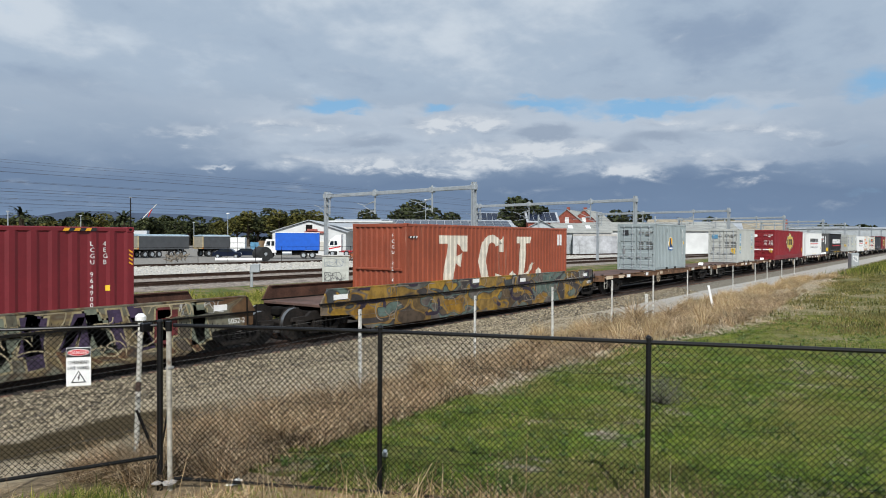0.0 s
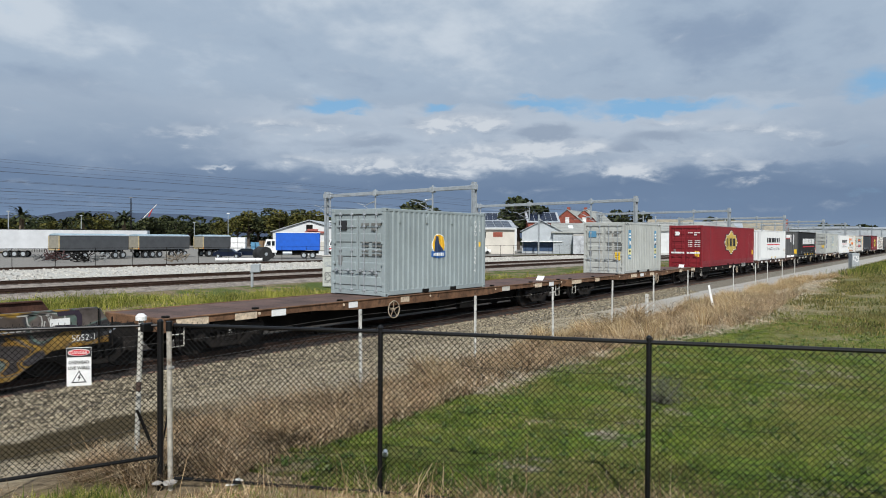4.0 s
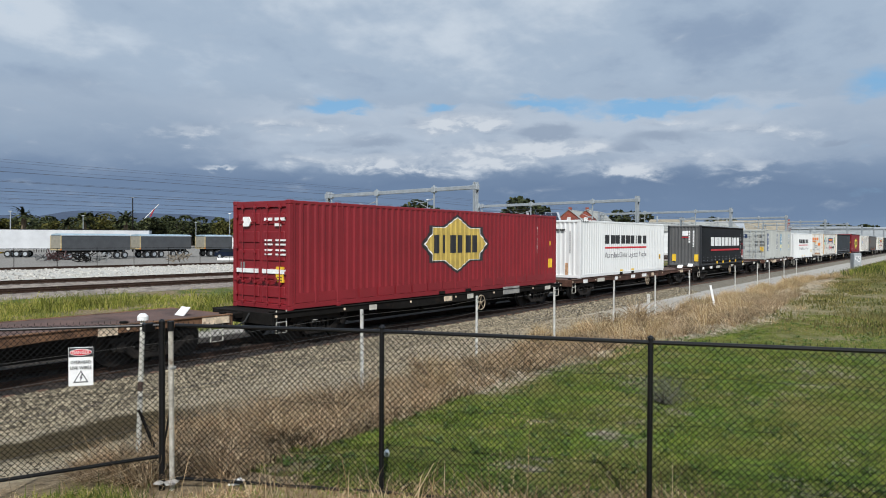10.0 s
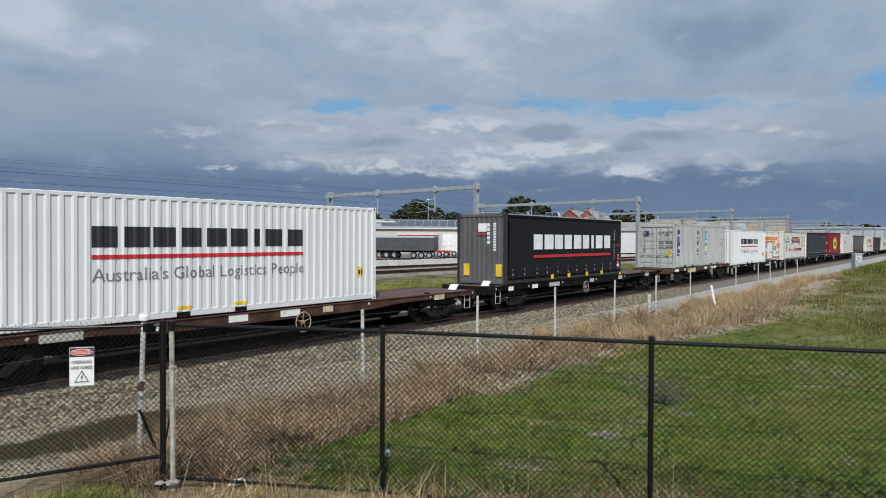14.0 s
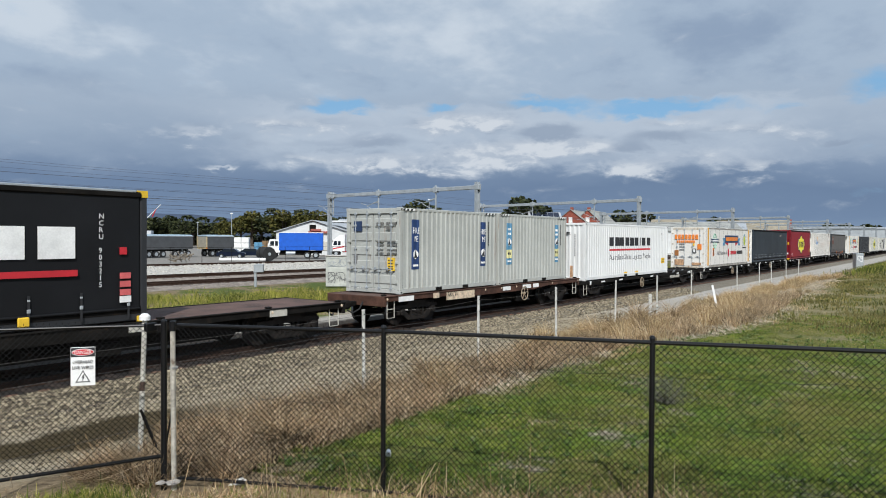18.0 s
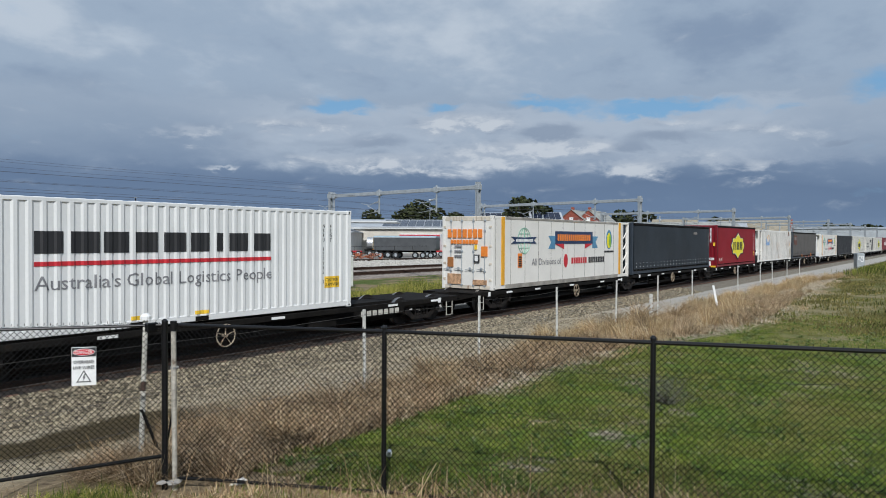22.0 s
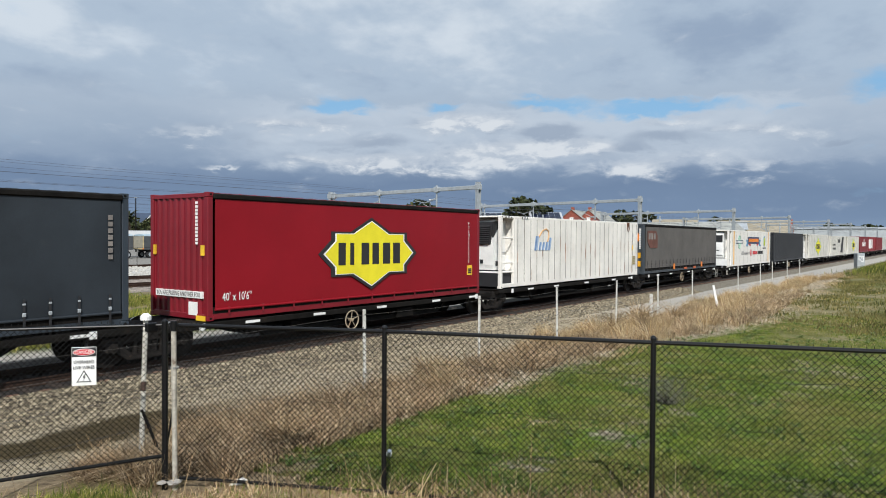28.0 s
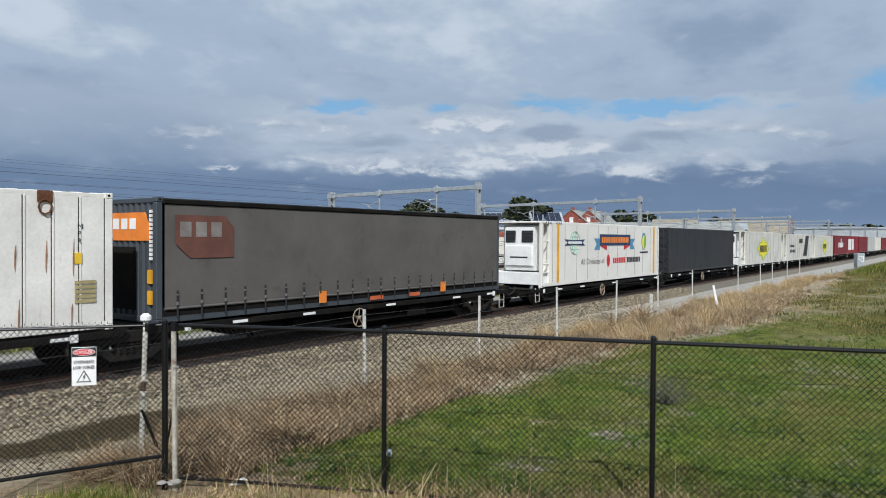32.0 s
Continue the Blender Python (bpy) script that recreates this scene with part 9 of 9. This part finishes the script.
def gable_shed(m, W, D, he, hr, wallm, roofm, label, openings=(), ridge="y", name="shed", over=0.4):
    """A shed with its front across the view; ridge 'x' runs along the front, 'y' away from it."""
    th = thing(name, m, label, "building")
    if ridge == "x":
        part("wall", MB().prism([(0, 0), (D, 0), (D, he), (D / 2, hr - 0.15), (0, he)], "x", 0, W), wallm, th)
        for a, b in (((-over, he - over * (hr - he) / (D / 2)), (D / 2, hr)), ((D + over, he - over * (hr - he) / (D / 2)), (D / 2, hr))):
            part("roof_slope", MB().prism([a, b, (b[0], b[1] + 0.12), (a[0], a[1] + 0.12)], "x", -over, W + over), roofm, th)
    else:
        part("wall", MB().prism([(0, 0), (W, 0), (W, he), (W / 2, hr - 0.15), (0, he)], "y", 0, D), wallm, th)
        for a, b in (((-over, he - over * (hr - he) / (W / 2)), (W / 2, hr)), ((W + over, he - over * (hr - he) / (W / 2)), (W / 2, hr))):
            part("roof_slope", MB().prism([a, b, (b[0], b[1] + 0.12), (a[0], a[1] + 0.12)], "y", -over, D + over), roofm, th)
    for x0, z0, x1, z1, mm in openings:
        nm = "window" if z0 > 0.5 else "doorway"
        part(nm, MB().box(x0, -0.06, z0, x1, 0.05, z1), mm, th)
    return th


def solar(th, x0, x1, y0, z0, y1, z1, nx, ny):
    """Rows of dark solar panels on a slope."""
    for i in range(nx):
        for j in range(ny):
            a, b = x0 + (x1 - x0) * (i + 0.03) / nx, x0 + (x1 - x0) * (i + 0.97) / nx
            u, v = (j + 0.03) / ny, (j + 0.97) / ny
            p = lambda x, t, dz: (x, y0 + (y1 - y0) * t, z0 + (z1 - z0) * t + dz)
            part("solar_panel", MB().add([p(a, u, 0.1), p(b, u, 0.1), p(b, v, 0.1), p(a, v, 0.1), p(a, u, 0.16), p(b, u, 0.16), p(b, v, 0.16), p(a, v, 0.16)], [(0, 3, 2, 1), (4, 5, 6, 7), (0, 1, 5, 4), (1, 2, 6, 5), (2, 3, 7, 6), (3, 0, 4, 7)]), SOLAR, th)


SOLAR = mat("solar_panel_glass", (0.012, 0.018, 0.04), 0.25, 0.2, var=0.2, bump=0)


def buildings():
    wh = mat("white_sheet_wall", (0.60, 0.61, 0.60), 0.6, var=0.08, scale=0.5)
    cr = mat("cream_wall", (0.58, 0.54, 0.47), 0.7, var=0.08, scale=0.5)
    gr = mat("grey_sheet_wall", (0.40, 0.43, 0.45), 0.6, var=0.1, scale=0.5)
    rf = mat("pale_metal_roof", (0.42, 0.44, 0.46), 0.5, 0.2, var=0.12, scale=0.4)
    rf2 = mat("weathered_roof", (0.32, 0.32, 0.29), 0.7, var=0.2, scale=0.5, dirt=(0.2, 0.13, 0.08), dirt_amt=0.3)
    brick = mat("red_brick", (0.26, 0.07, 0.045), 0.9, var=0.25, scale=1.5)
    tan = mat("tan_roof", (0.30, 0.26, 0.19), 0.85, var=0.2, scale=0.5)
    d = 132
    s = gable_shed(away(d, side(484, d)), 13.6, 22, 4.3, 6.4, wh, rf, "white metal shed with a shallow gable", ((0.6, 0, 6.0, 3.2, DARK), (6.2, 4.4, 7.4, 5.6, DARK)), name="gable_shed")
    part("roof_plant", MB().box(6.0, -0.4, 4.0, 10.0, 0.4, 4.4, 0.05).box(6.5, -0.6, 4.4, 8.4, 0.0, 4.8, 0.05), mat("rust_red_plant", (0.3, 0.08, 0.06), 0.7), s)
    part("carport_roof", MB().box(9.5, 4, 6.2, 22, 14, 6.5), wh, s)
    d = 150
    L = (912 - 584) / 1260.4 * d
    s = gable_shed(away(d, side(584, d)), L, 24, 5.5, 7.3, cr, rf, "long cream shed with grey roof and solar panels", ((1.0, 0, 5.4, 4.6, DARK), (12, 0, 16, 3.6, wh), (18.5, 0, 22.5, 3.6, wh), (29.5, 3.4, 33, 4.6, DARK), (34.5, 3.6, 36.5, 4.6, brick)), ridge="x", name="long_shed")
    solar(s, 10.2, L - 0.5, 0.6, 5.62, 10.5, 7.1, 16, 3)
    part("gutter", MB().box(-0.4, -0.55, 5.15, L + 0.4, -0.35, 5.4), wh, s)
    d = 185
    s = gable_shed(away(d, side(858, d), turn=0), 8.5, 18, 6.3, 8.4, wh, rf, "white gabled house with small sheds", ((1.5, 1.2, 3, 3.0, DARK), (5, 3.0, 6.6, 4.6, brick)), name="white_house")
    d = 215
    s = gable_shed(away(d, side(842, d)), 11, 14, 8.0, 11.2, wh, rf, "house with a solar roof behind the sheds", name="solar_house", ridge="x")
    solar(s, 0.5, 10.5, 0.4, 8.15, 6.4, 11.0, 6, 3)
    d = 158
    s = gable_shed(away(d, side(925, d), turn=-8), 8.6, 20, 5.0, 7.2, gr, rf, "grey steel shed with a dark blue dado", ((0.3, 0.5, 8.3, 2.5, mat("dark_blue_dado", (0.03, 0.06, 0.12), 0.6)),), name="grey_shed")
    part("canopy", MB().box(-0.2, -1.4, 2.55, 8.8, 0.0, 2.7, 0.02), WHITE, s)
    s = gable_shed(away(d - 2, side(978, d), turn=-8), 12.5, 30, 4.6, 6.9, gr, rf2, "grey corrugated shed with rooflights and a lean-to", ((0.5, 0, 4.0, 3.6, GALV),), name="corrugated_shed", ridge="x")
    for k in range(2):
        part("rooflight", MB().prism([(6, 5.55), (11, 6.35), (11, 6.45), (6, 5.65)], "x", 3.5 + k * 4.0, 4.6 + k * 4.0), WHITE, s)
    part("parapet", MB().box(4.2, -2.5, 3.9, 13.5, 0, 4.3, 0.03), CONCRETE, s)
    part("front_wall", MB().box(4.2, -2.5, 0, 13.5, -2.3, 3.9), mat("sprayed_pale_wall", (0.42, 0.43, 0.45), 0.8, var=0.3, scale=0.6), s)
    d = 165
    s = gable_shed(away(d, side(1030, d), turn=-14), 34, 26, 5.2, 7.3, wh, rf2, "long pale sheds with weathered roofs", name="pale_shed", ridge="x")
    d = 225
    for px, w in ((986, 10.5), (1020, 9.0)):
        s = gable_shed(away(d, side(px - 10, d), turn=-24), w, 26, 8.2, 12.4, brick, rf2, "red brick gabled house with a white window", ((w / 2 - 0.6, 7.6, w / 2 + 0.6, 10.0, WHITE),), name="brick_house", over=0.3)
        part("chimney", MB().box(w / 2 - 0.4, 1.0, 12.2, w / 2 + 0.5, 2.0, 13.2, 0.04), brick, s)
    d = 205
    s = gable_shed(away(d, side(936, d), turn=0), 8.8, 12, 8.1, 11.0, brick, rf, "brick house with solar panels over its roof", name="solar_roof_house", ridge="x")
    solar(s, 0.2, 8.6, 0.3, 8.25, 5.6, 10.9, 5, 3)
    d = 235
    s = gable_shed(away(d, side(1146, d), turn=-20), 14, 22, 7.4, 10.0, brick, tan, "low red brick building with a hipped roof", name="brick_building", ridge="x")
    s = gable_shed(away(d + 5, side(1175, d), turn=-20), 26, 26, 6.6, 9.4, wh, rf, "white shed with a rounded metal roof", name="white_shed", ridge="x")
    d = 250
    s = gable_shed(away(d, side(1255, d), turn=-28), 24, 30, 5.6, 10.2, tan, tan, "long brown-roofed building with a brick gable end", name="brown_roof_building", ridge="x")
    part("brick_gable", MB().prism([(0, 5.6), (30, 5.6), (15, 10.6)], "x", 24.0, 24.4), brick, s)
    d = 290
    s = gable_shed(away(d, side(1372, d), turn=-30), 60, 40, 7.8, 8.6, gr, rf, "very long pale warehouse", name="warehouse", ridge="x")
    # crane boom, lamp posts and aerials
    c = thing("crane_boom", away(420, side(240, 420)), "distant red and white crane boom", "crane")
    h0, h1 = height(400, 240, 420), height(361, 279, 420)
    part("tower", MB().box(-0.6, -0.6, 0, 0.6, 0.6, h0 + 0.5), GALV, c)
    part("boom", MB().cyl((0, 0, h0), (side(279, 420) - side(240, 420), 0, h1), 0.3, 0.22, n=6), WHITE, c)
    x0, x1 = 0.62 * (side(279, 420) - side(240, 420)), 0.8 * (side(279, 420) - side(240, 420))
    part("red_section", MB().cyl((x0, 0, h0 + 0.45 * (h1 - h0)), (x1, 0, h0 + 0.8 * (h1 - h0)), 0.34, 0.3, n=6), REDBAR, c)
    for px, py, dd, r in ((233, 348, 150, 0.16), (405, 376, 150, 0.09), (16, 372, 130, 0.12), (145, 380, 160, 0.1), (345, 392, 170, 0.1), (755, 352, 170, 0.1)):
        p = thing("pole", away(dd, side(px, dd)), "slim pole standing above the yard", "pole", "yard poles")
        part("shaft", MB().cyl((0, 0, 0), (0, 0, height(py, px, dd)), r, r * 0.7, n=6), GALV if px != 233 else DARK, p)
        part("head", MB().box(-0.3, -0.1, height(py, px, dd), 0.3, 0.1, height(py, px, dd) + 0.2, 0.03), WHITE if px in (405, 755) else GALV, p)


def leaf_cloud(rng, n, centers, s0, s1):
    m = MB()
    for _ in range(n):
        c, r = centers[rng.randrange(len(centers))]
        while True:
            u = Vector((rng.uniform(-1, 1), rng.uniform(-1, 1), rng.uniform(-1, 1)))
            if 0.25 < u.length < 1:
                break
        u = u.normalized() * (u.length ** 0.4)
        p = Vector(c) + Vector((u.x * r[0], u.y * r[1], u.z * r[2]))
        s = rng.uniform(s0, s1)
        a = Vector((rng.uniform(-1, 1), rng.uniform(-1, 1), rng.uniform(-0.6, 0.6))).normalized() * s
        b = Vector((rng.uniform(-1, 1), rng.uniform(-1, 1), rng.uniform(-0.2, 1))).normalized() * s
        m.add([p - a, p - b * 0.7, p + a, p + b], [(0, 1, 2, 3)])
    return m


def tree(name, h, w, seed, leafm, label, n=1500):
    rng = random.Random(seed)
    th = thing(name, pose(0, 0, -200), label, "tree", "trees beyond the yard")
    bark = mat("grey_bark", (0.09, 0.07, 0.055), 0.95, var=0.3)
    part("trunk", MB().cyl((0, 0, -0.3), (0.1, 0, h * 0.45), w * 0.045, w * 0.03, n=7), bark, th)
    cs = []
    for k in range(8):
        a = k * 2.4 + rng.uniform(-0.4, 0.4)
        l = w * rng.uniform(0.12, 0.36)
        z = h * rng.uniform(0.45, 0.86)
        part("limb", MB().cyl((0.1, 0, h * 0.35), (l * math.cos(a), l * math.sin(a), z), w * 0.022, w * 0.008, n=5), bark, th)
        r = w * rng.uniform(0.15, 0.26)
        cs.append(((l * math.cos(a), l * math.sin(a), z), (r, r, r * rng.uniform(0.6, 0.9))))
    part("crown", leaf_cloud(rng, n, cs, w * 0.02, w * 0.055), leafm, th)["kind"] = "stuff"
    return th


def palm(name, h, seed, leafm):
    rng = random.Random(seed)
    th = thing(name, pose(0, 0, -200), "palm with a thick trunk and drooping fronds", "palm", "palms beyond the yard")
    part("trunk", MB().cyl((0, 0, 0), (0.2, 0, h * 0.72), 0.5, 0.4, n=8), mat("palm_bark", (0.16, 0.12, 0.08), 0.95, var=0.3), th)
    m = MB()
    for k in range(46):
        a = k * 2.399
        e = rng.uniform(-0.5, 1.2)
        L = rng.uniform(2.2, 3.2)
        prev = Vector((0.2, 0, h * 0.74))
        d = Vector((math.cos(a) * math.cos(e), math.sin(a) * math.cos(e), math.sin(e)))
        sd = Vector((-math.sin(a), math.cos(a), 0)) * 0.32
        for i in range(3):
            nx = prev + d * L / 3
            m.add([prev - sd * 0.6, prev + sd * 0.6, nx + sd, nx - sd], [(0, 1, 2, 3)])
            prev, d = nx, (d + Vector((0, 0, -0.45))).normalized()
    part("fronds", m, leafm, th)["kind"] = "stuff"
    return th


def distance():
    lf = [blade_material("dark_tree_leaves", [(0.010, 0.014, 0.006), (0.022, 0.030, 0.010), (0.045, 0.055, 0.019), (0.085, 0.09, 0.035)]), blade_material("olive_tree_leaves", [(0.03, 0.035, 0.008), (0.07, 0.07, 0.014), (0.12, 0.105, 0.025)])]
    protos = [tree("broadleaf_tree", 10, 11, 71, lf[0], "dark green broadleaf tree beyond the yard"), tree("broadleaf_tree", 10, 13, 72, lf[0], "wide dark green tree beyond the yard"), tree("broadleaf_tree", 10, 10, 73, lf[1], "olive-yellow tree beyond the yard"), tree("broadleaf_tree", 10, 9, 74, lf[0], "dark rounded tree beyond the yard", 1800)]
    rng = random.Random(77)
    spots = []
    for i in range(30):
        px = 2 + i * 20 + rng.uniform(-6, 6)
        top = float(np.interp(px, (0, 40, 90, 160, 210, 260, 330, 400, 470, 490, 560, 620), (386, 392, 392, 376, 388, 383, 384, 386, 376, 372, 380, 384))) + rng.uniform(-6, 9)
        spots.append((px, top, rng.uniform(205, 260), 2 if 395 < px < 465 else rng.choice((0, 1, 3, 0, 1, 3, 2))))
    spots += [(653, 373, 230, 3), (722, 362, 225, 1), (777, 371, 240, 0), (801, 378, 240, 3), (918, 352, 215, 3), (951, 365, 215, 3), (1115, 377, 260, 1), (1262, 389, 300, 1), (1283, 390, 300, 0), (1512, 402, 330, 0), (1540, 400, 330, 1), (1475, 398, 360, 1), (1560, 404, 340, 0)]
    for px, top, d, k in spots:
        ob = copy_thing(protos[k], away(d, side(px, d), turn=rng.uniform(0, 360)))
        s = (height(top, px, d) + 0.3) / 9.6
        ob.scale = (s * rng.uniform(0.9, 1.2), s * rng.uniform(0.9, 1.2), s)
    pl = palm("palm_tree", 9, 75, lf[0])
    for px, top, d in ((38, 366, 190), (148, 375, 200), (163, 376, 215), (222, 372, 185), (116, 386, 200)):
        ob = copy_thing(pl, away(d, side(px, d), turn=px))
        s = (height(top, px, d) + 0.3) / 8.6
        ob.scale = (s * 1.1, s * 1.1, s)
    for p in (*protos, pl):
        for o in (*p.children_recursive, p):
            bpy.data.objects.remove(o)
    # low scrub that closes the far edge of the yard
    rng = random.Random(80)
    cs = []
    for i in range(150):
        px = -60 + i * 11.5
        d = 262 if px < 640 else 330
        m = away(d, side(px, d))
        cs.append(((m.translation.x, m.translation.y, rng.uniform(0.8, 2.6)), (3.4, 3.4, rng.uniform(1.2, 2.8))))
    tagged(new("far_scrub", leaf_cloud(rng, 16000, cs, 0.35, 0.9).mesh("far_scrub", lf[0])), "low dark scrub beyond the yard", "scrub", kind="stuff")
    # hills; the blue haze of distance is mixed into their colour
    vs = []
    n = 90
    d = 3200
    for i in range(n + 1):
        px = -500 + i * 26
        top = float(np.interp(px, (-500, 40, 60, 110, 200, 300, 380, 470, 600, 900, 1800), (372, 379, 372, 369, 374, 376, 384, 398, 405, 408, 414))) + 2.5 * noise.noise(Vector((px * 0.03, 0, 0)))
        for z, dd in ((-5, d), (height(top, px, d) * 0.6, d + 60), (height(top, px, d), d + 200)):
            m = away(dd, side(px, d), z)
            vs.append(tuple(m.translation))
    solo("hills", MB().add(vs, [(i * 3 + j, i * 3 + 3 + j, i * 3 + 4 + j, i * 3 + j + 1) for i in range(n) for j in range(2)]), mat("hazed_hill_forest", (0.040, 0.058, 0.095), 1.0, var=0.15, scale=0.004, fine=0.03, bump=0), "far wooded hills with blue haze in their colour", kind="structure", smooth=True)


yard_tracks()
overhead()
vehicles()
buildings()
distance()


# ---------- what moves ----------
def motions():
    times = [i * 1.0 for i in range(33)]
    for ob, s, z in TRAIN:
        walk(ob, [(t, pose(s - run_s(t), YC, z)) for t in times])
    steps = [i / 15.0 for i in range(481)]
    spin = [math.degrees(run_s(t) / 0.46) for t in steps]
    for w, dx in WHEELS:
        walk(w, [(t, pose(dx, 0, 0.46, 0, -a, 0)) for t, a in zip(steps, spin)])


motions()
